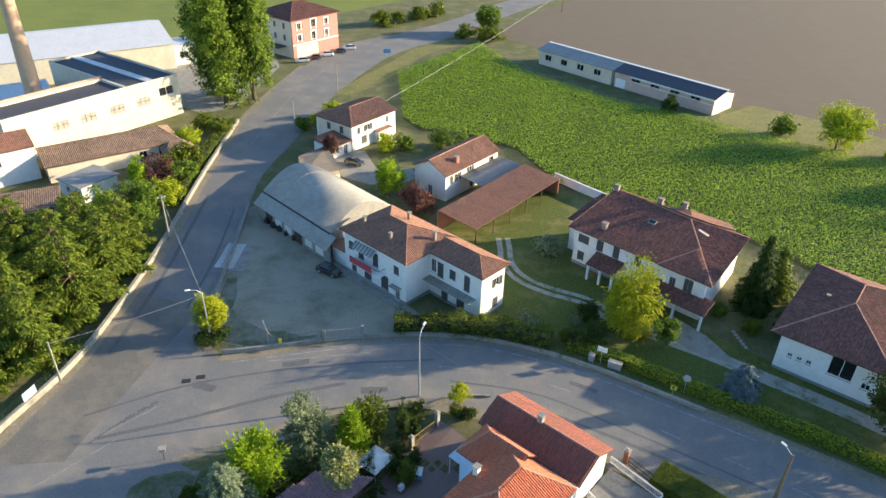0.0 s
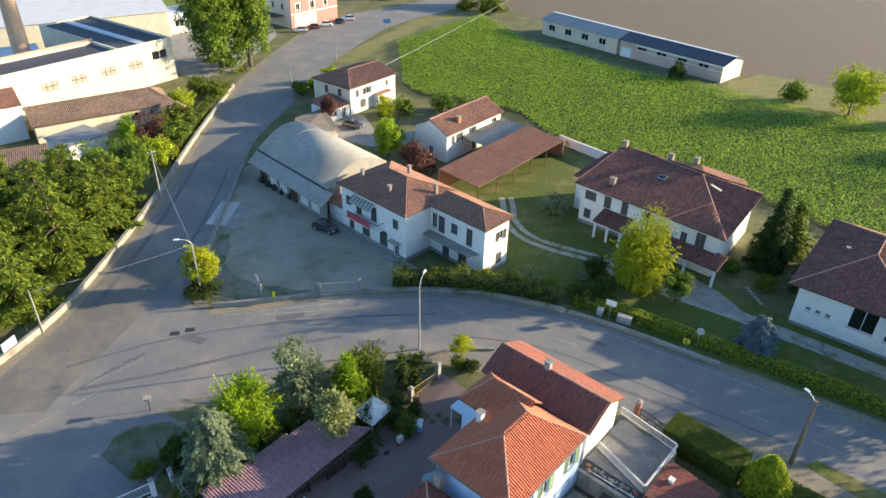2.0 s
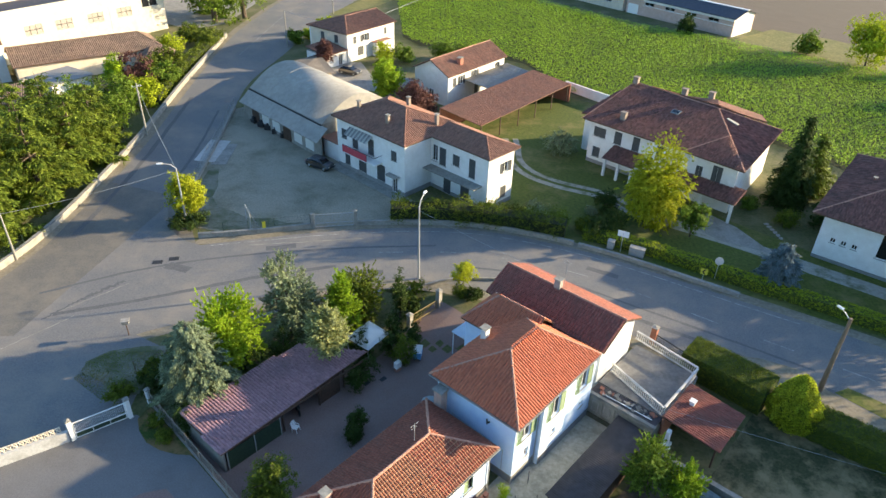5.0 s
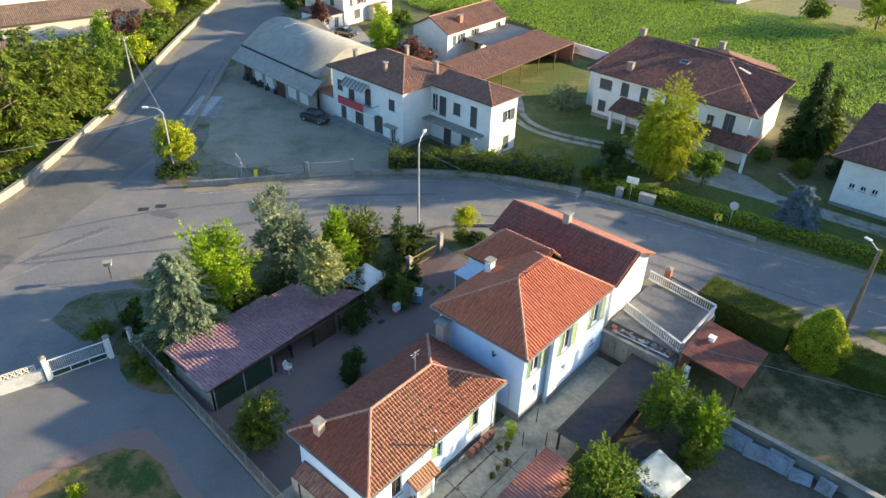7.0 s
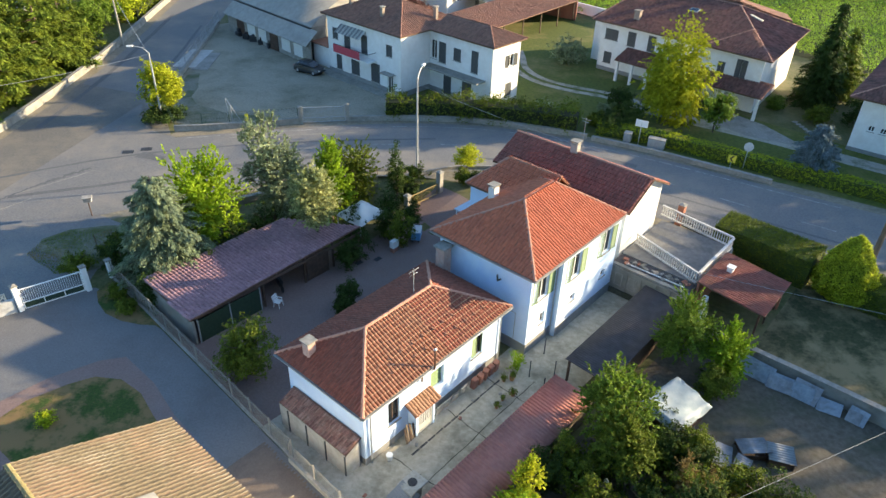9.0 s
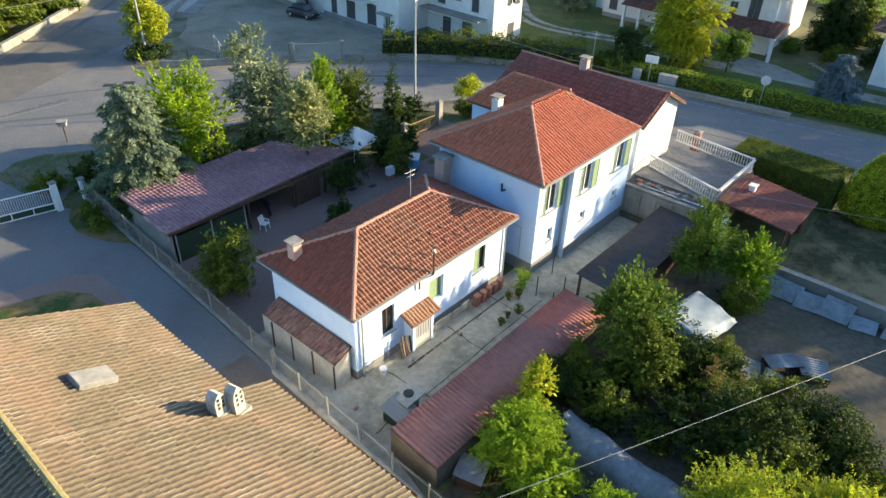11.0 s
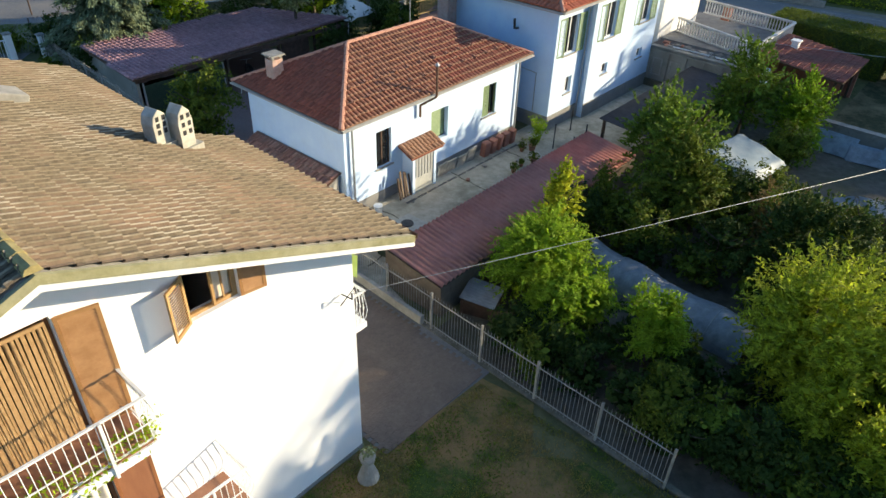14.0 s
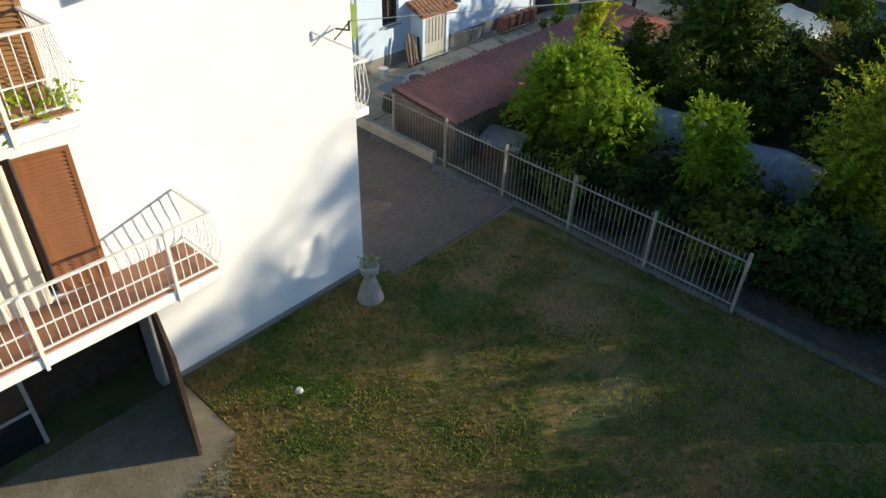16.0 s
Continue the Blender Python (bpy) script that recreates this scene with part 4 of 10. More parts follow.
M_PINKBRICK = mat("rendered_pink_brick", (0.40, 0.24, 0.19), (0.52, 0.34, 0.28), 7, 0.9, 0.3, 30, stain=(0.42, 0.38, 0.34), amount=0.7, sscale=2)
M_TILE_E1 = mat("worn_clay_tile_piece", (0.19, 0.07, 0.04), (0.29, 0.115, 0.062), 5, 0.88, 0.15, 40, rand=0.2, stain=(0.20, 0.12, 0.08), amount=0.5, sscale=0.7)
# Pale tile tone; on the lips it also holds their sunlight.
M_LIP = mat("lichen_and_sunlit_tile", (0.29, 0.145, 0.082), (0.41, 0.24, 0.145), 9, 0.92, 0.2, 50, stain=(0.26, 0.13, 0.08), amount=0.6, sscale=1.2)


def house_e():
    h = thing("bungalow", "low white plastered bungalow with a worn clay-tile hip roof", "house", at(16.9, 19.4))
    L, W, ez = 11.0, 5.9, 3.45
    walls(h, L, W, -0.66, ez, M_PLASTER_B, {"S": [(1.66, 0.95, 0.82, 1.58, "window"), (4.87, 1.0, 1.08, 1.4, "blind"), (8.36, 1.05, 0.95, 1.5, "half")]}, M_WOODDK, M_GREEN, socle=-0.12)
    # entrance porch
    porch = part("porch", boxes((3.1, -0.62, -0.66, 3.25, 0, 1.2), (4.4, -0.62, -0.66, 4.55, 0, 1.2), (3.25, -0.62, 1.08, 4.4, -0.5, 1.2)), M_PLASTER_B, h)
    pd = part("porch_door", boxes((3.25, -0.58, -0.58, 4.4, -0.53, 1.08)), mat("pale_grey_door", (0.40, 0.41, 0.38), (0.50, 0.50, 0.46), 5, 0.6, 0.1), porch)
    for i in range(6):
        part("door_bar", boxes((3.31 + 0.18 * i, -0.6, 0.1, 3.39 + 0.18 * i, -0.58, 1.0)), M_GALV, pd)
    pp = [[Vector((2.85, -0.8, 1.22)), Vector((4.8, -0.8, 1.22)), Vector((4.8, 0.0, 1.6)), Vector((2.85, 0.0, 1.6))]]
    raw("porch_tiles", tile_mesh(pp, 0.2, 0.28, 0.05), 4, M_LIP, porch, kind="stuff")
    part("porch_roof", deck(pp, 0.07), M_TILE_E, porch)
    pl, ln = slopes(L, W, 0.42, ez, 5.05, 3.4, 3.4)
    roof(h, pl, ln, M_TILE_E, 0.205, 0.31, 0.05, cap_mat=M_CAP, lip_mat=M_LIP, piece_mat=M_TILE_E1)
    gutter(h, L, W, 0.42, ez, "SWE", M_GREYMET)
    downpipe(h, 0.35, -0.1, -0.62, ez - 0.15)
    downpipe(h, L - 0.1, -0.1, -0.62, ez - 0.15)
    chimney(h, 0.55, 4.6, 3.75, 0.5, 0.5, 0.85, M_PINKBRICK, "slab")
    part("antenna", tubes(((7.0, 3.3, 4.9), (7.0, 3.3, 6.6), 0.02), ((6.6, 3.3, 6.45), (7.4, 3.3, 6.45), 0.012), ((6.7, 3.3, 6.2), (7.3, 3.3, 6.2), 0.012), n=6), M_GREYMET, h)
    return h


def house_d():
    h = thing("blue_house", "pale blue two-storey house with an orange clay-tile hip roof", "house", at(29.3, 18.4))
    L, W, ez = 9.6, 7.1, 5.45
    walls(h, L, W, -0.7, ez, M_PLASTER_B, {"S": [(0.75, 3.05, 1.1, 1.85, "open"), (1.25, 1.0, 0.6, 0.85, "window")]}, M_WHITE, M_GREEN, socle=0.15, slats=True)
    # the wall steps forward beyond the first window
    bay = wall_bm(6.9, -0.7, ez - 0.02, 0.42, [(1.0, 2.1, 3.3, 5.1), (4.75, 5.85, 3.35, 5.15), (1.3, 1.95, 1.4, 1.95), (5.1, 5.75, 1.35, 1.88)])
    part("bay_wall", bay, M_PLASTER_B, h).matrix_local = pose(2.68, -0.42, 0)
    for x, z, w, hh, st in ((1.0, 3.3, 1.1, 1.8, "open"), (4.75, 3.35, 1.1, 1.8, "open"), (1.3, 1.4, 0.65, 0.55, "window"), (5.1, 1.35, 0.65, 0.53, "window")):
        window(h, pose(2.68 + x, -0.42, z), w, hh, st, M_WHITE, M_GREEN, slats=True)
    part("plinth", boxes((2.66, -0.44, -0.7, 9.6, -0.421, 0.15)), M_SOCLE, h)
    part("downpipe", tubes(((2.55, -0.12, -0.62), (2.55, -0.12, ez - 0.15), 0.05), n=8), M_GREYMET, h)
    pl, ln = slopes(L, W, 0.45, ez, 7.5, 4.2, 3.0)
    roof(h, pl, ln, M_TILE_RED, 0.24, 0.36, 0.07, cap_mat=M_CAP)
    gutter(h, L, W, 0.45, ez, "SWE", M_GREYMET)
    # lower wing towards the drive
    wg = thing("blue_house_wing", "low wing of the blue house with orange tiles", "house", at(40.1, 25.6, 0, 90))
    walls(wg, 2.9, 4.1, -1.1, 5.2, M_PLASTER_B, {}, socle=-0.1)
    a, b, c = Vector((-3.0, 4.5, 5.25)), Vector((3.1, 4.5, 5.25)), Vector((3.1, -0.1, 5.25))
    r0, r1 = Vector((-3.0, 1.7, 6.85)), Vector((1.4, 1.7, 6.85))
    d = Vector((-3.0, -0.1, 5.25))
    roof(wg, [[b, a, r0, r1], [c, b, r1], [d, c, r1, r0]], [(r0, r1), (b, r1), (c, r1)], M_TILE_RED, 0.24, 0.36, 0.06, cap_mat=M_CAP)
    chimney(h, 5.1, 6.9, 5.7, 0.55, 0.5, 0.95, M_PLASTER, "slab")
    # bent flue on the side wall and a pipe run with its drop
    part("flue", sweep(bmesh.new(), [(-0.05, 2.2, 4.1), (-0.35, 2.2, 4.15), (-0.4, 2.2, 4.6)], 0.06, 8), M_DARKMET, h)
    part("cable_run", tubes(((-0.03, 5.6, 2.5), (-0.03, 0.9, 2.2), 0.018), ((-0.03, 0.9, 2.2), (-0.03, 0.9, 0.2), 0.018), n=5), M_GREYMET, h)
    return h


def house_d2():
    h = thing("gabled_house", "gabled house with dark red tiles along the road", "house", at(45.4, 18.3, 0, 90))
    L, W, ez = 5.2, 10.8, 5.3
    walls(h, W, L, -1.1, ez, M_PLASTER, {"W": []}, socle=0.3)
    pl, ln = slopes(W, L, 0.4, ez - 0.05, 6.75, 0, 0)
    roof(h, pl, ln, M_TILE_OLD, 0.24, 0.36, 0.06, cap_mat=M_CAP)
    gable(h, L, ez, 1.3, 0.0, M_PLASTER)
    gable(h, L, ez, 1.3, W - 0.3, M_PLASTER)
    chimney(h, 6.0, 2.6, 6.4, 0.55, 0.5, 1.0, M_STONE, "slab")
    part("antenna", tubes(((5.7, 2.2, 6.5), (5.7, 2.2, 9.3), 0.02), ((5.3, 2.2, 9.2), (6.1, 2.2, 9.2), 0.012), ((5.4, 2.2, 9.0), (6.0, 2.2, 9.0), 0.012), n=6), M_GREYMET, h)
    return h


def house_f():
    h = thing("white_house", "white house with faded cement roof tiles, balconies and brown shutters", "house", at(-1.7, 10.35))
    L, W = 11.0, 11.6
    RU, RZ, EZ = 5.4, 8.85, 6.15      # ridge, in the house's frame, and the eave
    top = 6.55
    ops = {"S": [(7.42, 6.4, 1.0, 1.0, "sash"), (3.6, 5.45, 1.9, 2.3, "blind"), (3.4, 2.62, 2.1, 2.1, "curtain"), (0.6, 0.0, 6.0, 2.2, "garage")]}
    side = side_frames(L, W)
    # wall with the openings, up to the roof's slope
    for s, (m, n) in side.items():
        cut = 0.3 if s in "EW" else 0
        holes = [(x, x + w, z, z + hh) for x, z, w, hh, st in ops.get(s, ())]
        zt = 6.5 if s in "EW" else 8.6
        bm = wall_bm(n - 2 * cut, 0, zt, 0.3, holes)
        if s in "SN":
            # trim to the gable
            for co, no in (((RU, 0, RZ - 0.14), (math.sin(radians(22)), 0, math.cos(radians(22)))), ((RU, 0, RZ - 0.14), (-math.sin(radians(22)), 0, math.cos(radians(22))))):
                if s == "N":
                    co = (L - co[0], co[1], co[2])
                bmesh.ops.bisect_plane(bm, geom=bm.verts[:] + bm.edges[:] + bm.faces[:], plane_co=co, plane_no=no, clear_outer=True)
        w = part("wall", bm, M_PLASTER_W, h)
        w.matrix_local = m @ pose(cut, 0, 0)
    # roof planes: near part reaches further out than the far part
    def pt(x, y):
        return Vector((x, y, RZ - abs(x - RU) * (RZ - EZ) / (12.2 - RU)))
    planes = [[pt(12.2, -0.55), pt(12.2, 5.75), pt(RU, 5.75), pt(RU, -0.55)], [pt(11.0, 5.75), pt(11.0, 12.05), pt(RU, 12.05), pt(RU, 5.75)], [pt(-1.2, 12.05), pt(-1.2, -0.55), pt(RU, -0.55), pt(RU, 12.05)]]
    return h, planes, pt


house_e()
house_d()
house_d2()
F_HOUSE, F_PLANES, F_PT = house_f()


def sheet_roof(name, label, m, pts, material, period=0.18, amp=0.03, under=M_WOODDK, thick=0.03):
    """A corrugated sheet over four corners (eave a, b, ridge c, d), waves running up the slope."""
    a, b, c, d = [Vector(p) for p in pts]
    k = int((b - a).length / period * 4)
    n = (b - a).cross(d - a).normalized()
    vs, fs = [], []
    rows = 3
    for i in range(k + 1):
        t = i / k
        w = n * amp * math.sin(i * math.pi / 2)
        for j in range(rows):
            s = j / (rows - 1)
            vs.append((a.lerp(b, t)).lerp(d.lerp(c, t), s) + w)
    nv = len(vs)
    vs += [v - n * thick for v in vs]
    for i in range(k):
        for j in range(rows - 1):
            q = (i * rows + j, (i + 1) * rows + j, (i + 1) * rows + j + 1, i * rows + j + 1)
            fs.append(q)
            fs.append(tuple(x + nv for x in q[::-1]))
    for i in range(k):
        for j in (0, rows - 1):
            q = (i * rows + j, (i + 1) * rows + j)
            fs.append((q[0], q[1], q[1] + nv, q[0] + nv))
    return indexed("roof_sheet", [tuple(v) for v in vs], fs, material, None)


def open_shed(name, label, m, L, W, z0, z1, material, posts, period=0.18, amp=0.03, walls_on="", wall_mat=None, tile=None, oh=0.0):
    """A lean-to: a sloping sheet on posts, low side at y = 0."""
    sh = thing(name, label, "shed", m)
    if tile:
        pl = [[Vector((-oh, -oh, z0)), Vector((L + oh, -oh, z0)), Vector((L + oh, W, z1)), Vector((-oh, W, z1))]]
        roof(sh, pl, [], tile, 0.22, 0.34, 0.05, caps=False, thick=0.07)
    else:
        r = sheet_roof("roof_sheet", "", m, [(-oh, -oh, z0), (L + oh, -oh, z0), (L + oh, W + oh, z1), (-oh, W + oh, z1)], material, period, amp)
        r.parent = sh
    for x, y in posts:
        zt = z0 + (z1 - z0) * max(0, y) / W - 0.06
        part("post", boxes((x - 0.06, y - 0.06, 0, x + 0.06, y + 0.06, zt)), M_WOODDK, sh)
    for s in walls_on:
        if s == "N":
            part("back_wall", boxes((0, W - 0.15, 0, L, W, z1 - 0.08)), wall_mat, sh)
        if s in "WE":
            x = 0 if s == "W" else L - 0.15
            bm = bmesh.new()
            lo = [(x, 0.0, 0), (x, W - 0.15, 0), (x, W - 0.15, z1 - 0.1 - (z1 - z0) * 0.15 / W), (x, 0.0, z0 - 0.08)]
            p = [bm.verts.new(v) for v in lo]
            q = [bm.verts.new((v[0] + 0.15, v[1], v[2])) for v in lo]
            bm.faces.new(p)
            bm.faces.new(q[::-1])
            for i in range(4):
                bm.faces.new((p[i], q[i], q[(i + 1) % 4], p[(i + 1) % 4]))
            part("side_wall", bm, wall_mat, sh)
        if s == "S":
            part("front_wall", boxes((0.15, 0, 0, L - 0.15, 0.12, z0 - 0.06)), wall_mat, sh)
    return sh


# long garage shed beside the drive: low eave towards the drive, its far end cut askew
open_shed("low_shed", "low shed with a faded red corrugated roof", low(14.9, 15.2) @ pose(12.8, 0, 0, 0, 0, 180), 12.8, 2.5, 1.58, 1.27, M_CORR_RED, [], 0.22, 0.06, walls_on="NSWE", wall_mat=mat("brown_shed_render", (0.13, 0.10, 0.075), (0.22, 0.17, 0.125), 4, 0.95, 0.3, 25, stain=(0.07, 0.065, 0.04), amount=0.7, sscale=1.0))
open_shed("dark_shed", "shed with a dark corrugated roof", low(29.0, 12.6), 9.9, 2.8, 1.6, 1.75, M_CORR_DARK, [(0.2, 0.1), (5, 0.1), (9.6, 0.1), (0.2, 2.6), (9.6, 2.6)], walls_on="S", wall_mat=M_WOODDK)
open_shed("lean_to", "narrow lean-to with a brown tile roof", low(15.8, 24.9, 0, -90), 5.3, 1.05, 1.75, 2.2, None, [], tile=mat("brown_lean_tile", (0.19, 0.085, 0.062), (0.30, 0.16, 0.12), 5, 0.9, 0.2, 40, island=0.4, stain=(0.36, 0.27, 0.21), amount=0.6, sscale=2.2), walls_on="SWE", wall_mat=mat("pale_panel_render", (0.44, 0.40, 0.33), (0.56, 0.52, 0.44), 3, 0.9, 0.15, 30, stain=(0.30, 0.26, 0.20), amount=0.6, sscale=1.1))
for q in (0.7, 2.2, 3.7, 5.2):
    part("panel_post", boxes((q, -0.05, 0, q + 0.07, -0.005, 1.62)), M_DARKMET, bpy.data.objects["lean_to"])
open_shed("brick_store", "small brick store with a red tile roof", low(40.0, 8.2), 4.4, 4.3, 2.25, 2.7, None, [(0.3, 0.2), (2.2, 0.2), (4.1, 0.2)], tile=M_TILE_OLD, walls_on="NE", wall_mat=M_BRICK, oh=0.2)


def garage_shed():
    sh = thing("garage_shed", "long open shed with purple-brown tile sheets beside the drive", "shed", at(0, 0, -1.0))
    pl = [[Vector((16.0, 33.85, 2.32)), Vector((30.6, 34.45, 2.36)), Vector((26.9, 39.1, 2.68)), Vector((16.05, 39.25, 2.68))]]
    roof(sh, pl, [], M_TILE_P, 0.24, 0.34, 0.085, caps=False, thick=0.07)
    for u, v in ((21.6, 34.35), (25.2, 34.5), (27.9, 34.6), (29.8, 34.7)):
        part("post", boxes((u - 0.06, v - 0.06, 0, u + 0.06, v + 0.06, 2.3)), M_WOODDK, sh)
    part("back_wall", boxes((16.3, 38.85, 0, 26.6, 39.0, 2.55)), M_CONC_OLD, sh)
    part("side_wall", boxes((16.3, 34.2, 0, 16.45, 38.85, 2.3)), M_CONC_OLD, sh)
    part("fascia_board", boxes((16.2, 34.05, 2.02, 30.2, 34.1, 2.24)), M_WOODDK, sh)


garage_shed()

# terrace on the weathered wall
tr = thing("terrace", "concrete roof terrace with white balusters on a stained wall", "terrace", at(39.0, 12.6, -0.62))
part("terrace_base", boxes((0, 0, 0, 7.6, 5.6, 2.25)), M_CONC_OLD, tr)
part("terrace_floor", boxes((1.4, 0.05, 2.254, 7.55, 5.55, 2.4)), mat("terrace_concrete", (0.15, 0.148, 0.145), (0.23, 0.225, 0.215), 3, 0.9, 0.25, 25, stain=(0.10, 0.098, 0.09), amount=0.6, sscale=0.6), tr)

# ---- far houses ----


def house_a():
    A = 50.0
    h = thing("main_villa", "white two-storey house with a red-brown hip roof and balcony", "house", at(52.1, 67.6, 0, -90, A))
    L, W, ez = 12.6, 9.1, 6.95
    S = [(0.9, 4.2, 1.0, 1.3, "closed"), (3.0, 3.5, 1.1, 2.2, "closed"), (6.0, 3.6, 1.1, 2.1, "closed"), (10.2, 4.2, 1.0, 1.3, "closed"), (1.4, 0.7, 1.0, 2.0, "closed"), (4.1, 0.7, 1.5, 2.2, "closed"), (7.6, 0.7, 1.5, 2.2, "closed"), (10.4, 0.02, 0.9, 2.1, "door")]
    walls(h, L, W, 0, ez, M_PLASTER, {"S": S}, M_WHITE, M_SHUT, socle=0.6)
    pl, ln = slopes(L, W, 0.5, ez, 9.1, 5.2, 5.0)
    roof(h, pl, ln, M_TILE_FAR, 0.28, 0.42, 0.06, coarse=True)
    for x, y, z in ((2.2, 2.0, 7.9), (8.0, 1.6, 7.8), (6.2, 6.8, 8.3), (11.8, 6.2, 7.8)):
        chimney(h, x, y, z, 0.4, 0.4, 0.9, M_CHIM, "slab")
    w = thing("villa_wing", "lower wing of the white house with a tiled porch canopy", "house", at(56.6, 55.0, 0, -90, A))
    L2, W2 = 9.2, 4.6
    walls(w, L2, W2, 0, ez, M_PLASTER, {"S": [(0.2, 3.7, 0.9, 2.1, "window"), (1.4, 3.5, 1.1, 2.3, "closed"), (3.6, 4.2, 1.1, 1.4, "closed"), (6.2, 3.5, 1.0, 2.4, "closed"), (2.2, 0.02, 1.2, 2.2, "closed"), (5.0, 0.02, 1.4, 2.2, "closed")], "E": [(2.6, 4.2, 1.0, 1.3, "open"), (2.4, 0.9, 1.1, 1.5, "closed")]}, M_WHITE, M_SHUT, socle=0.5)
    pl, ln = slopes(L2, W2, 0.5, ez, 8.15, 0, 3.0)
    pl = [[Vector((max(p.x, 0.45), p.y, p.z)) for p in f] for f in pl]
    roof(w, pl, [(Vector((max(a.x, 0.45), a.y, a.z)), b) for a, b in ln], M_TILE_FAR, 0.28, 0.42, 0.06, coarse=True)
    part("canopy", boxes((0.05, -1.5, 2.95, 8.4, -0.01, 3.1)), M_CONC, w)
    return h


def barn():
    A = 50.0
    m = at(51.6, 94.0, 0, -90, A) @ pose(13, 0, 0, 0, 0, -2.7) @ pose(-13, 0, 0)
    b = thing("vaulted_barn", "long barn with a grey vaulted roof and low side roof", "barn", m)
    X0, L, LV = 3.5, 23.6, 22.2
    width, rise, spring, y0 = 12.4, 2.9, 4.2, 1.6
    n = 36

    def arch(i, e=0.0):
        return y0 + width * i / n, spring + e + (rise + e) * math.sin(math.pi * i / n)
    bm = bmesh.new()
    rings = [[bm.verts.new((x, *arch(i))) for i in range(n + 1)] for x in (X0, LV)]
    for i in range(n):
        bm.faces.new((rings[0][i], rings[0][i + 1], rings[1][i + 1], rings[1][i])).smooth = True
    bm.faces.new(rings[0])
    bm.faces.new(rings[1][::-1])
    v = part("vault", bm, M_VAULT, b)
    # seams of the roof felt, low ribs over the vault
    for x in (8.2, 12.8, 17.4):
        bm = bmesh.new()
        rows = [[bm.verts.new((x + d, *arch(i, e))) for d, e in ((-0.05, -0.01), (-0.03, 0.015), (0.03, 0.015), (0.05, -0.01))] for i in range(n + 1)]
        for p, q in zip(rows, rows[1:]):
            for k in range(3):
                bm.faces.new((p[k], p[k + 1], q[k + 1], q[k]))
        part("felt_seam", bm, M_VAULT, v)
    part("barn_wall", boxes((X0, y0 + 0.2, 0, LV, y0 + width - 0.2, spring)), M_CONC_OLD, b)
    bm = bmesh.new()
    box(bm, X0, -0.35, 2.45, L, y0 - 0.05, 2.55)
    for q in bm.verts:
        q.co.z += (q.co.y + 0.35) * 0.8
    part("side_roof", bm, M_VAULT, b)
    part("eave_strip", boxes((X0 + 0.02, y0 - 0.16, 3.98, LV, y0 - 0.03, 4.16)), M_DARKMET, b, "dark flashing under the vault")
    part("front_wall", boxes((X0, 0.3, 0, L, 0.5, 2.9)), M_CONC, b)
    # openings are dark panels on the wall, their inner shade given as colour
    for i in range(6):
        x = 6.0 + 2.8 * i
        part("barn_door" if i % 3 else "barn_dark_panel", boxes((x, 0.22, 0.05 if i % 3 == 0 else 0.6, x + 1.9, 0.295, 2.2)), M_STRIPE if i % 3 else M_WOODDK, b)
    k = thing("barn_annex", "low annex with a brown felt roof at the barn's road end", "shed", m)
    poly = [Vector((3.4, 9.0, 4.4)), Vector((3.4, 17.4, 3.3)), Vector((-8.4, 22.4, 2.7)), Vector((-7.4, 15.4, 2.8))]
    part("annex_wall", prism([(3.3, 9.4), (3.3, 17.1), (-8.1, 21.8), (-7.1, 15.5)][::-1], 0, 2.5), M_PLASTER_C, k)
    part("annex_roof", deck([poly[::-1]], 0.14), mat("brown_roof_felt", (0.17, 0.14, 0.11), (0.25, 0.21, 0.165), 3, 0.95, 0.15, 30, stain=(0.13, 0.105, 0.08), amount=0.6, sscale=0.4), k)
    sl = thing("yard_slab", "pale concrete slab beside the yard's edge", "slab", m, kind="structure")
    part("slab", prism([(15.3, -11.0), (10.5, -6.0), (8.3, -7.8), (13.1, -12.8)], 0.0, 0.075), mat("pale_slab_concrete", (0.42, 0.41, 0.38), (0.54, 0.53, 0.50), 2, 0.9, 0.2, 30, stain=(0.36, 0.345, 0.31), amount=0.5, sscale=0.6), sl)


LONG_VILLA = at(77.85, 45.53, 0, -90, 50.2)


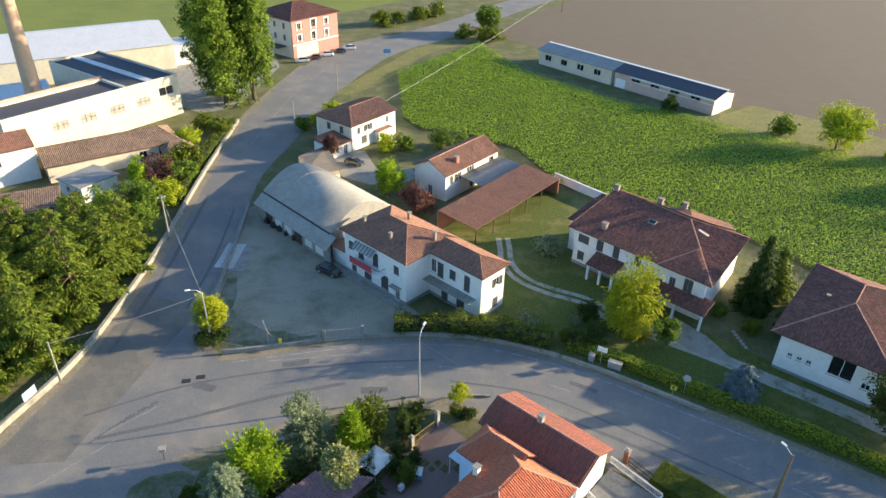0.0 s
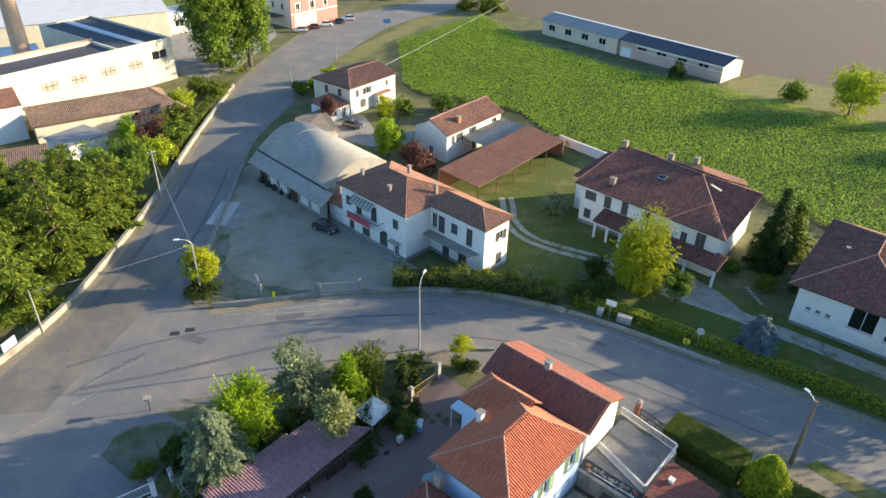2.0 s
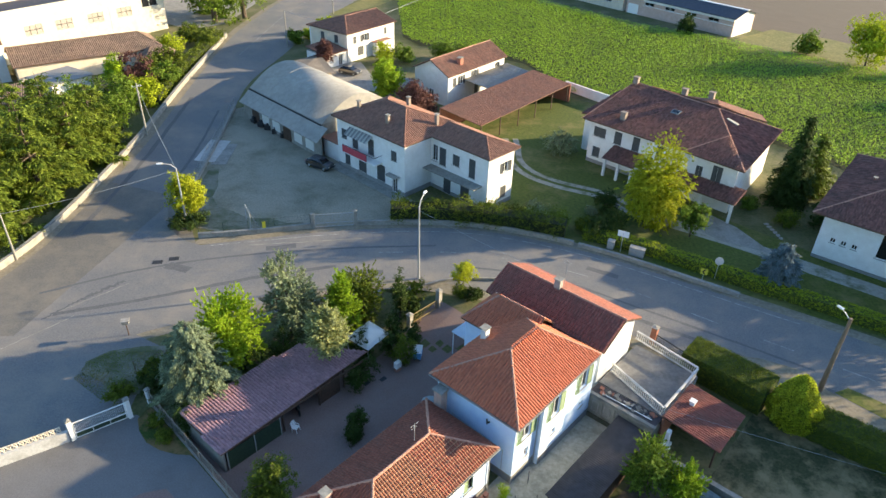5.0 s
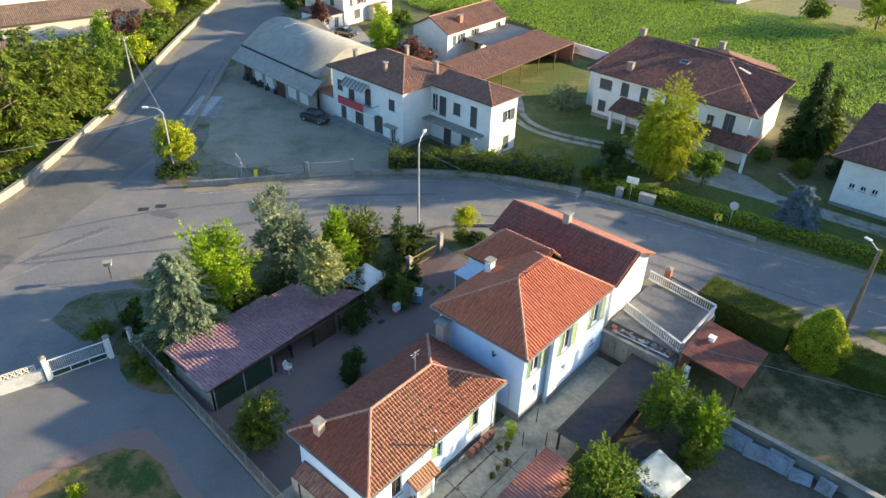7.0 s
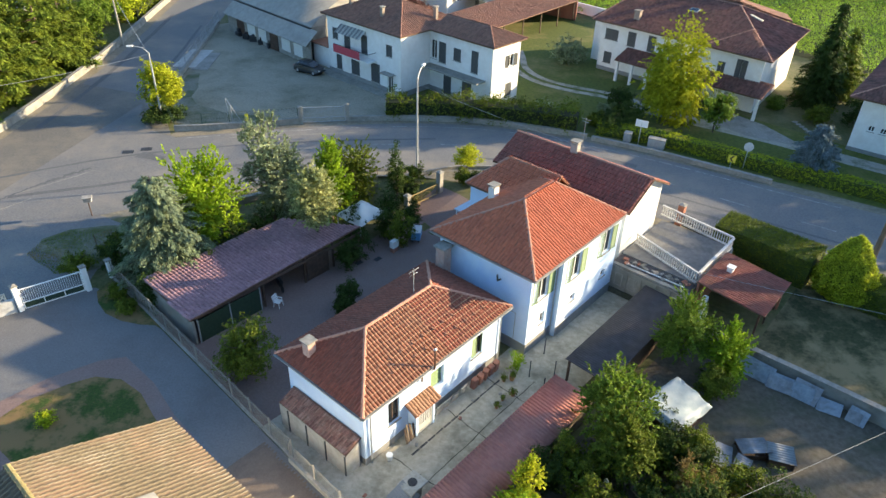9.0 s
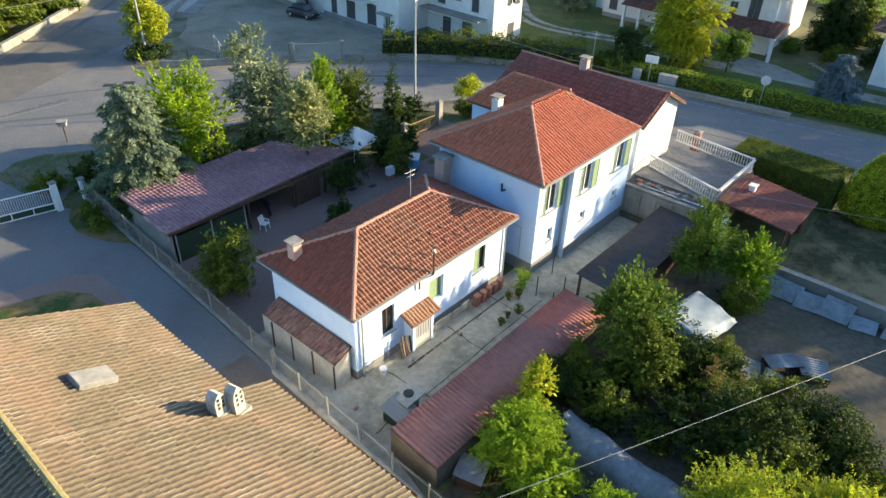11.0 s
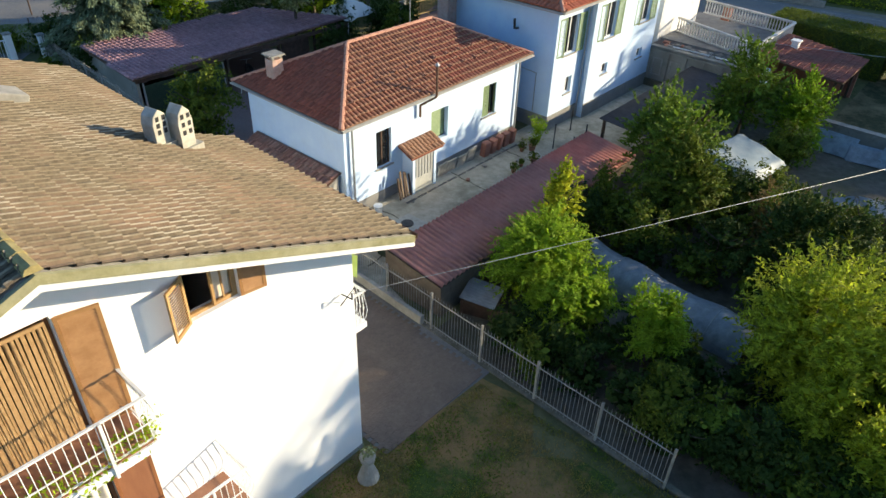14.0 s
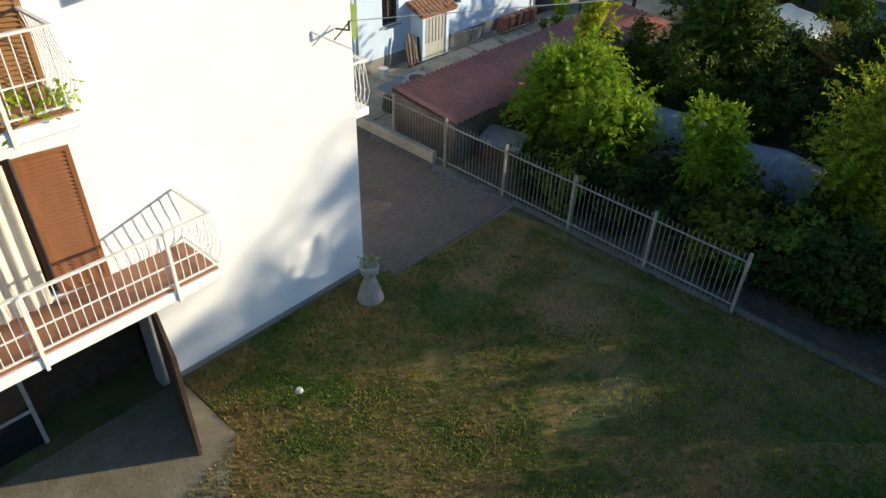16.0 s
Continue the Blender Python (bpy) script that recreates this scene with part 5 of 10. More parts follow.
def house_b():
    h = thing("long_villa", "long white villa with a dark red hip roof and porch", "house", LONG_VILLA)
    L, W = 14.4, 14.4
    S = [(0.6, 3.9, 1.8, 1.3, "closed"), (3.7, 3.7, 1.1, 1.7, "closed"), (0.8, 1.0, 1.1, 1.4, "closed"), (6.4, 3.6, 1.0, 1.9, "closed"), (9.8, 3.9, 1.0, 1.5, "closed")]
    walls(h, L, W, 0, 6.0, M_PLASTER, {"S": S}, M_WHITE, M_SHUT, socle=0.5)
    part("wing_wall", prism([(14.402, -0.35), (20.3, -0.35), (18.7, 14.4), (14.402, 14.4)], 0, 5.95), M_PLASTER, h)
    for x0, z0, w0, h0 in ((15.4, 3.3, 0.8, 1.4), (17.4, 3.4, 1.2, 2.0)):
        wn = part("window", boxes((x0, -0.40, z0, x0 + w0 / 2 - 0.02, -0.352, z0 + h0), (x0 + w0 / 2 + 0.02, -0.40, z0, x0 + w0, -0.352, z0 + h0)), M_SHUT, h, "closed dark shutters")
        part("sill", boxes((x0 - 0.1, -0.5, z0 - 0.08, x0 + w0 + 0.1, -0.352, z0)), M_STONE, wn)
    sw, rw, pk = Vector((-0.9, -0.85, 6.1)), Vector((0.0, 10.3, 8.7)), Vector((12.6, 9.6, 8.54))
    se, ne, nw = Vector((21.1, -0.85, 6.1)), Vector((19.5, 15.2, 6.0)), Vector((-0.6, 15.2, 6.1))
    tip, wa, wb = Vector((16.6, 4.3, 7.5)), Vector((13.6, -1.05, 6.14)), Vector((21.25, -1.05, 6.05))
    back = [Vector((7.2, 10.3, 8.72)), Vector((12.7, 10.0, 8.62)), Vector((17.6, 14.0, 7.0)), Vector((16.6, 14.5, 7.5)), Vector((11.5, 11.5, 8.95))]
    kw = dict(coarse=True, cap_mat=M_CAP)
    roof(h, [[sw, se, pk, rw], [wb, ne, pk], [ne, nw, rw, pk], [nw, sw, rw]], [(rw, pk), (wb, pk), (pk, ne), (sw, rw)], M_TILE_DARK, 0.28, 0.42, 0.07, **kw)
    roof(h, [[wa, wb, tip]], [(wa, tip)], M_TILE_DARK, 0.28, 0.42, 0.07, **kw)
    part("back_ridge", deck([back], 0.2), M_TILE_FAR, h, "raised pale strip of roof behind the ridge")
    # lower roof at the farm side
    low_roof = [Vector((-3.1, 2.4, 5.3)), Vector((-0.75, 1.2, 6.1)), Vector((-0.2, 9.9, 7.3)), Vector((-2.9, 11.6, 6.4))]
    roof(h, [low_roof], [(low_roof[3], low_roof[2])], M_TILE_DARK, 0.28, 0.42, 0.07, **kw)
    part("side_wall", prism([(-2.7, 2.9), (-0.01, 2.9), (-0.01, 11.0), (-2.6, 11.0)], 0, 5.2), M_PLASTER, h)


def house_c():
    A = 54.0
    h = thing("end_villa", "white house with a broad dark red roof", "house", at(75.9, 9.6, 0, -90, A))
    L, W, ez = 11.0, 17.8, 5.5
    walls(h, L, W, 0, ez, M_PLASTER, {"S": [(1.2, 2.3, 0.55, 0.55, "window"), (2.25, 2.3, 0.55, 0.55, "window"), (3.3, 2.3, 0.55, 0.55, "window"), (5.6, 2.2, 2.6, 2.8, "window"), (9.2, 2.0, 0.9, 0.8, "window")]}, M_WHITE, M_SHUT, socle=0.4)
    # hip roof with its short ridge running back from the road
    a, b, c, d = Vector((-1.1, -1.0, ez)), Vector((12.0, -1.0, ez)), Vector((12.0, 18.8, ez)), Vector((-1.1, 18.8, ez))
    r0, r1 = Vector((5.45, 7.2, 8.1)), Vector((5.45, 12.4, 8.1))
    roof(h, [[a, b, r0], [d, a, r0, r1], [c, d, r1], [b, c, r1, r0]], [(a, r0), (b, r0), (r0, r1), (c, r1), (d, r1)], M_TILE_DARK, 0.28, 0.42, 0.06, coarse=True, cap_mat=M_CAP)
    chimney(h, 2.4, 8.6, 6.7, 0.3, 0.3, 0.35, M_BRICK, "slab")


def house_h():
    A = 56.0
    h = thing("corner_house", "white two-storey house with a shallow tiled roof by the field", "house", at(91.0, 91.6, 0, 0, A))
    walls(h, 13.0, 10.0, 0, 5.3, M_PLASTER, {"S": [(1.5, 3.2, 0.9, 1.3, "closed"), (4.0, 3.2, 1.2, 1.3, "open"), (10, 3.4, 0.8, 1.2, "closed"), (2.6, 0.8, 1.6, 1.6, "closed")], "W": [(3.0, 3.2, 1.0, 1.4, "closed"), (6.6, 3.2, 1.0, 1.4, "closed")]}, M_WHITE, M_SHUT, mats={"W": M_PLASTER_C})
    pl, ln = slopes(13, 10, 0.4, 5.3, 6.9, 5.0, 0)
    roof(h, pl, ln, M_TILE_FAR, 0.28, 0.42, 0.06, coarse=True)
    gable(h, 10, 5.3, 1.4, 12.7, M_PLASTER)
    x = thing("corner_annex", "low annex with a red tile roof beside the corner house", "shed", at(85.6, 91.8, 0, 0, A))
    walls(x, 5.3, 5.0, 0, 2.5, M_PLASTER, {"S": [(1.0, 0.9, 0.9, 1.0, "window"), (3.2, 0.02, 1.0, 2.0, "door")]}, M_WHITE, M_SHUT)
    roof(x, [[Vector((-0.3, -0.4, 2.5)), Vector((5.3, -0.4, 2.5)), Vector((5.3, 5.0, 3.3)), Vector((-0.3, 5.0, 3.3))]], [], M_TILE_FAR, 0.28, 0.42, 0.06, coarse=True, caps=False)
    y = thing("porch_box", "small glazed porch against the corner house", "porch", at(97.4, 90.3, 0, 0, A))
    part("porch_body", boxes((0, 0, 0, 1.6, 1.25, 2.6), bevel=0.02), M_PLASTER, y)
    part("porch_roof", boxes((-0.15, -0.15, 2.61, 4.2, 1.28, 2.72)), M_TILE_FAR, y)
    part("porch_post", boxes((4.0, 0.0, 0, 4.12, 0.12, 2.6)), M_WHITE, y)


def house_i():
    A = 54.0
    h = thing("farmhouse", "white farmhouse with a gabled clay-tile roof", "house", at(83.2, 67.0, 0, 0, A))
    walls(h, 15.2, 7.0, 0, 4.9, M_PLASTER, {"S": [(1.2, 2.9, 0.9, 1.4, "closed"), (2.9, 2.9, 0.9, 1.4, "open"), (6.4, 2.9, 1.0, 1.5, "open"), (7.0, 0.3, 1.0, 1.9, "closed"), (12.6, 3.3, 1.4, 1.0, "window")], "W": [(3.0, 0.1, 1.0, 2.0, "door")]}, M_WHITE, M_SHUT)
    pl, ln = slopes(15.2, 7.0, 0.4, 4.9, 6.9, 0, 0)
    roof(h, pl, ln, M_TILE_FAR, 0.28, 0.42, 0.06, coarse=True, cap_mat=M_CAP)
    gable(h, 7.0, 4.9, 1.8, 0.0, M_PLASTER)
    gable(h, 7.0, 4.9, 1.8, 14.9, M_PLASTER)
    chimney(h, 4.4, 1.2, 5.4, 0.8, 0.7, 1.2, M_BRICK, "slab")
    open_shed("lean_roof", "grey lean-to roof between farmhouse and canopy", at(87.0, 61.5, 0, 0, A), 12.0, 5.4, 3.2, 3.6, M_VAULT, [(0.2, 0.1), (11.8, 0.1)])
    open_shed("long_canopy", "long tiled barn roof on pillars beside the farmhouse", at(74.4, 53.8, 0, 0, A), 24.5, 7.6, 3.0, 3.7, None, [(x, 0.3) for x in (0.5, 5.2, 9.9, 14.6, 19.3, 24.0)], tile=M_TILE_FAR, walls_on="NE", wall_mat=M_BRICK)


M_PALEPINK = mat("faded_pink_plaster", (0.52, 0.36, 0.29), (0.62, 0.45, 0.38), 1.5, 0.88, 0.08, 30, stain=(0.44, 0.32, 0.26), amount=0.5, sscale=0.5)


def long_barn():
    A = 45.0
    for k, (v0, L, roofm, wallm) in enumerate(((73.0, 28.0, M_SLATE, M_PALEPINK), (102.0, 25.0, M_FIBRO, M_PLASTER_C))):
        h = thing("long_stable", "long low stable with a sheet roof at the field's edge" if k else "long low stable with a dark sheet roof and pink wall", "barn", at(149.6, v0 + L, 0, -90, A), group="stables")
        walls(h, L, 9.0, 0, 4.0, wallm, {"S": [(5.0 + i * L / 5.0, 2.5, 2.6, 0.8, "window") if k == 0 else (2.2 + i * L / 4.4, 1.5, 2.2, 1.5, "window") for i in range(4)]}, M_WHITE, M_SHUT, mats={"E": M_PLASTER})
        pl, ln = slopes(L, 9.0, 0.5, 4.0, 5.3, 0, 0)
        part("roof", deck(pl, 0.1), roofm, h)
        # pale strip standing in for the sunlit far slope beyond the ridge
        part("lit_slope_strip", boxes((-0.5, 4.1, 5.24, L + 0.5, 5.1, 5.36)), M_ZINC, h)
        if k == 0:
            part("stable_door", boxes((0.5, -0.06, 0.02, 3.4, -0.002, 2.3)), M_WHITE, h)
            part("white_band", boxes((4.6, -0.03, 2.35, L, -0.002, 2.48), (4.6, -0.03, 3.32, L, -0.002, 3.98)), M_WHITE, h)
        gable(h, 9.0, 4.0, 1.15, 0.0, M_PLASTER)
        gable(h, 9.0, 4.0, 1.15, L - 0.3, M_PLASTER)


def house_j():
    A = 54.0
    h = thing("pink_house", "three-storey pink and cream house with a red roof", "house", pose(-53.0, 190.2, 0, 0, 0, A))
    walls(h, 17.0, 15.0, 0, 10.5, M_PINK, {"S": [(x, z, 1.2, 1.6, "open") for x in (2.0, 12.0) for z in (4.6, 7.8)] + [(7.0, 7.6, 1.6, 2.2, "window"), (7.0, 4.4, 1.4, 2.0, "window")], "W": [(x, z, 1.0, 1.5, "closed") for x in (3.0, 7.0, 11.0) for z in (4.6, 7.8)]}, M_PLASTER_C, M_SHUT, mats={"W": M_PLASTER_C, "N": M_PLASTER_C})
    pl, ln = slopes(17, 15, 0.9, 10.5, 13.6, 8.0, 8.0)
    roof(h, pl, ln, M_TILE_DARK, 0.3, 0.5, 0.06, coarse=True)
    for x, z, w, hh in [(x, z, 1.2, 1.6) for x in (2.0, 12.0) for z in (4.6, 7.8)] + [(7.0, 7.6, 1.6, 2.2), (7.0, 4.4, 1.4, 2.0)]:
        part("surround", boxes((x - 0.35, -0.05, z - 0.3, x - 0.02, -0.002, z + hh + 0.35), (x + w + 0.02, -0.05, z - 0.3, x + w + 0.35, -0.002, z + hh + 0.35), (x - 0.02, -0.05, z + hh + 0.02, x + w + 0.02, -0.002, z + hh + 0.35)), M_WHITE, h)
    part("shop_front", boxes((1.2, -0.05, 0.0, 9.0, -0.002, 3.2)), M_PLASTER_C, h)
    part("string_course", boxes((0, -0.08, 3.5, 17.0, -0.052, 3.8)), M_WHITE, h)
    part("awning", boxes((-3.2, 3.0, 2.9, -0.02, 12.0, 3.1)), M_DARKMET, h)


M_FACTORY = mat("yellowed_factory_plaster", (0.52, 0.485, 0.39), (0.62, 0.585, 0.485), 1.2, 0.88, 0.08, 30, stain=(0.44, 0.40, 0.31), amount=0.5, sscale=0.35)


def factory():
    h = thing("factory_hall", "long white factory wall with a dark flat roof behind a parapet", "factory", pose(-86.1, 112.5, 0, 0, 0, 58.3))
    walls(h, 25.0, 9.0, 0, 8.9, M_FACTORY, {"S": [(FX, 4.1, 3.2, 1.8, "louvre") for FX in (8.6, 14.3, 20.5)]}, M_WHITE, M_STONE)
    for x in (8.6, 14.3, 20.5, 26.52):
        for i in range(6):
            xi, zi = x + (i % 3) * 1.08, 4.14 + 0.9 * (i // 3)
            part("louvre_panel", boxes((xi, 0.06, zi, xi + 1.0, 0.11, zi + 0.8)), M_STONE, h)
    part("flat_roof", boxes((0.3, 0.3, 8.3, 24.7, 8.7, 8.4)), M_SLATE, h)
    part("parapet", boxes((-0.2, 8.8, 8.902, 25.0, 9.2, 9.5)), M_PINKBRICK, h)
    b = thing("factory_block", "white factory block with a dark roof and a pale skylight strip", "factory", pose(-86.1, 112.5, 0, 0, 0, 58.3) @ pose(25.02, 0, 0))
    walls(b, 12.2, 30.0, 0, 8.9, M_FACTORY, {"S": [(1.5, 4.1, 3.2, 1.8, "louvre"), (7.2, 5.0, 3.5, 1.8, "window")]}, M_WHITE, M_STONE)
    part("flat_roof", boxes((0.3, 0.3, 8.4, 11.9, 29.7, 8.5)), M_SLATE, b)
    part("skylight_strip", boxes((5.2, 0.3, 8.51, 6.8, 29.7, 8.75)), M_ZINC, b)
    k = thing("brick_chimney", "tall tapering pale brick factory chimney", "chimney", pose(-96.0, 138.0, 0))
    part("shaft", lathe([(1.9, 0), (1.8, 3), (1.1, 34), (1.25, 34.2), (1.25, 35)], 20), mat("chimney_brick", (0.58, 0.36, 0.22), (0.70, 0.47, 0.31), 6, 0.9, 0.2, 20, stain=(0.42, 0.28, 0.19), amount=0.5, sscale=0.4), k)
    g = thing("factory_shed", "large factory shed with a pale sheet roof", "factory", pose(-130.0, 142.0, 0, 0, 0, 36))
    part("shed_wall", boxes((0, 0, 0, 60, 30, 6.5)), M_FACTORY, g)
    pl, ln = slopes(60, 30, 0.4, 6.5, 9.5, 0, 0)
    part("roof", deck(pl, 0.1), M_ZINC, g)


house_a()
barn()
house_b()
house_c()
house_h()
house_i()
long_barn()
house_j()
factory()

# faded line and ragged cracks across the junction
for i, (p, q, w, m, lb) in enumerate((((-41.4, 41.9), (-36.0, 49.0), 0.16, M_CONC, "worn pale line across the asphalt"), ((-38.6, 48.2), (-36.6, 51.5), 0.3, M_TAR, "ragged dark crack in the asphalt"), ((-36.6, 51.3), (-34.0, 54.8), 0.55, M_TAR, "ragged dark crack in the asphalt"), ((-37.6, 49.6), (-33.4, 54.4), 0.14, M_CONC, "worn pale line across the asphalt"), ((-24, 62.5), (-12, 65.2), 0.18, M_CONC, "worn pale line across the asphalt"))):
    rr = random.Random(700 + i)
    a, b = Vector(p), Vector(q)
    d = (b - a).normalized()
    n2 = Vector((-d.y, d.x))
    mid = [a.lerp(b, k / 24) + n2 * rr.uniform(-0.35, 0.35) * w for k in range(25)]
    ribbon("road_crack", [c + n2 * w * rr.uniform(0.1, 0.6) for c in mid], [c - n2 * w * rr.uniform(0.1, 0.6) for c in mid], 0.034 + 0.0006 * i, m, lb, "road crack")
# repairs and worn tracks in the asphalt
for i, (pts, w) in enumerate((([(-38, 49), (-30, 52.5), (-22, 56.5), (-14, 59.5)], 0.5), ([(-41, 52), (-33, 57), (-24, 60.5), (-14, 63.0), (-4, 64.6)], 0.35), ([(-43.2, 62), (-43.4, 72), (-44.4, 86), (-46.6, 105)], 0.6), ([(-37.5, 72), (-38.2, 84), (-40.4, 100)], 0.4), ([(6, 58.0), (14, 54.6), (24, 49.4), (32, 44.6)], 0.45), ([(-2, 61.0), (8, 59.6), (18, 54.6), (30, 48.0)], 0.3), ([(-31, 58), (-28.5, 57.2)], 1.2), ([(-22, 62), (-19, 63)], 0.9), ([(-12, 58.4), (-9, 59)], 1.0), ([(12, 62), (15, 60.6)], 0.8))):
    line = smooth_line(pts, 1.0)
    rr = random.Random(70 + i)
    le, ri = [], []
    for k, p in enumerate(line):
        d = (line[min(k + 1, len(line) - 1)] - line[max(k - 1, 0)]).normalized()
        n2 = Vector((-d.y, d.x))
        le.append(p + n2 * (w / 2 + rr.uniform(-0.12, 0.12) * w))
        ri.append(p - n2 * (w / 2 + rr.uniform(-0.12, 0.12) * w))
    ribbon("road_repair", le, ri, 0.0285 + 0.0004 * i, M_TAR, "dark repaired strip in the asphalt", "road patch")

# ---- roof and fittings of the white house ----


M_PALECONC = mat("pale_weathered_concrete", (0.42, 0.39, 0.32), (0.56, 0.53, 0.45), 5, 0.9, 0.25, 30, stain=(0.26, 0.24, 0.19), amount=0.6, sscale=2)


M_WOODM = mat("mid_brown_shutter_wood", (0.32, 0.16, 0.06), (0.44, 0.24, 0.10), 4, 0.5, 0.1, 60)


def finish_f():
    h = F_HOUSE
    r = part("roof", deck(F_PLANES, 0.16), M_CONC, h)
    tw, tc, th = 0.2, 0.323, 0.058
    near = 2.6
    # nearest stretch of tiles one by one, the rest joined
    p0, e, s, n, gx, gy = tile_grid(F_PLANES[0], tw, tc, (0, near))
    bm = bmesh.new()
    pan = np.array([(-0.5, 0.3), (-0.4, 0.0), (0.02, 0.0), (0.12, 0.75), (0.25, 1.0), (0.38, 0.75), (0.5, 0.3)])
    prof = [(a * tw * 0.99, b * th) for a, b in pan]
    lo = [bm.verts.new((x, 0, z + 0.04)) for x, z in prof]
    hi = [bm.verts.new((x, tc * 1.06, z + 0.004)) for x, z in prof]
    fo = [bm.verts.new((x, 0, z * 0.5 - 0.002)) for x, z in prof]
    # crest faces take the paler roll colour, highlights painted in
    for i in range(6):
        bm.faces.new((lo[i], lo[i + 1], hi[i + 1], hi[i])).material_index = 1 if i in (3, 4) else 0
        bm.faces.new((fo[i], fo[i + 1], lo[i + 1], lo[i]))
    me = bpy.data.meshes.new("tile")
    bm.to_mesh(me)
    bm.free()
    me.materials.append(M_TILE_F)
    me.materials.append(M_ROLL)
    turn = Matrix((e, s, n)).transposed().to_4x4()
    rnd = random.Random(5)
    for x, y in zip(gx, gy):
        t = new("tile", me)
        t.parent = r
        t.matrix_local = Matrix.Translation(p0 + e * x + s * y + n * rnd.gauss(0, 0.004)) @ turn @ Matrix.Rotation(rnd.gauss(0, 0.012), 4, 'Z')
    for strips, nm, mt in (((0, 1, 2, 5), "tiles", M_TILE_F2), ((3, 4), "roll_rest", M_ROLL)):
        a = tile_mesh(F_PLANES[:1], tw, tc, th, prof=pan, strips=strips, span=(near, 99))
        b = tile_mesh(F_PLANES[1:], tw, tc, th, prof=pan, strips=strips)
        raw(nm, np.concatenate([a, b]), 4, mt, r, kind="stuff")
    part("ridge_tiles", ridge_caps([(F_PT(5.4, -0.6), F_PT(5.4, 12.05))], 0.125, 0.42), M_TILE_MOSS, r, "mossy yellow ridge tiles")
    # fascia along the gable, mossy above and white below, and the gutter
    moss = mat("mossy_fascia", (0.20, 0.19, 0.095), (0.32, 0.30, 0.17), 4, 0.9, 0.15, 30, stain=(0.40, 0.38, 0.28), amount=0.5, sscale=1.2)
    for x0, x1 in ((5.4, 12.2), (5.4, -1.2)):
        for zt, zb, out, mt in ((0.0, -0.15, 0.07, moss), (-0.152, -0.27, 0.05, M_WHITE)):
            p, q = F_PT(x0, -0.58), F_PT(x1, -0.58)
            bm = bmesh.new()
            v = [bm.verts.new(c) for c in (p + Vector((0, 0, zb)), q + Vector((0, 0, zb)), q + Vector((0, 0, zt)), p + Vector((0, 0, zt)))]
            w = [bm.verts.new(c.co + Vector((0, -out, 0))) for c in v]
            bm.faces.new(v)
            bm.faces.new(w[::-1])
            for i in range(4):
                bm.faces.new((v[i], w[i], w[(i + 1) % 4], v[(i + 1) % 4]))
            part("fascia", bm, mt, r)
    ez = F_PT(12.2, 0).z
    part("gutter", boxes((12.2, -0.6, ez - 0.14, 12.32, 5.75, ez - 0.12), (12.3, -0.6, ez - 0.14, 12.32, 5.75, ez - 0.02)), M_COPPER, r)
    for dx, dy, hh in ((10.42, 4.95, 1.05), (9.92, 5.1, 0.86)):
        z = F_PT(dx, dy).z
        bm = bmesh.new()
        outline = [(-0.2, -0.45), (0.2, -0.45), (0.19, hh * 0.35), (0.21, hh * 0.62), (0.16, hh * 0.84), (0.0, hh), (-0.16, hh * 0.84), (-0.21, hh * 0.62), (-0.19, hh * 0.35)]
        fr = [bm.verts.new((x, -0.19, q)) for x, q in outline]
        bk = [bm.verts.new((x, 0.19, q)) for x, q in outline]
        bm.faces.new(fr)
        bm.faces.new(bk[::-1])
        for i in range(len(outline)):
            k2 = (i + 1) % len(outline)
            bm.faces.new((fr[i], bk[i], bk[k2], fr[k2]))
        bmesh.ops.bevel(bm, geom=bm.edges[:], offset=0.012, segments=1, affect='EDGES')
        c = part("chimney", bm, M_PALECONC, h, "pointed concrete vent chimney")
        c.matrix_local = pose(dx, dy, z, 0, 0, 12)
        # holes are black plates on the face, their dark inside painted as colour
        for xx, zz in ((0.1, 0.76), (0.1, 0.58), (0.1, 0.40), (-0.07, 0.76), (-0.07, 0.58), (-0.07, 0.40)):
            part("vent_hole_plate", boxes((xx - 0.045, -0.197, hh * zz - 0.055, xx + 0.045, -0.191, hh * zz + 0.055)), M_BLACK, c)
        part("flashing", boxes((-0.34, -0.27, -0.16, 0.34, 0.27, 0.06)), M_PALECONC, c)
    z = F_PT(7.85, 8.0).z
    sk = part("skylight", boxes((-0.56, -0.38, -0.05, 0.56, 0.38, 0.16), bevel=0.02), M_CONC, h)
    sk.matrix_local = Matrix.Translation((7.85, 8.0, z + 0.06)) @ Matrix.Rotation(radians(21.6), 4, 'Y')
    # upper window with ajar louvred shutters
    w = part("window", boxes((0, 0.10, 0, 0.06, 0.17, 1), (0.94, 0.10, 0, 1.0, 0.17, 1), (0.06, 0.10, 0, 0.94, 0.17, 0.06), (0.06, 0.10, 0.94, 0.94, 0.17, 1)), M_WOODL, h)
    w.matrix_local = pose(7.42, 0, 6.4)
    sh = part("sash", boxes((0, 0, 0.04, 0.05, 0.05, 0.96), (0.42, 0, 0.04, 0.47, 0.05, 0.96), (0.05, 0, 0.04, 0.42, 0.05, 0.09), (0.05, 0, 0.91, 0.42, 0.05, 0.96), (0.22, 0.01, 0.09, 0.25, 0.04, 0.91)), M_WOODL, w)
    sh.matrix_local = pose(0.5, 0.04, 0, 0, 0, 8)
    part("curtain", boxes((0.54, 0.16, 0.08, 0.9, 0.165, 0.94)), M_CLOTH, w)
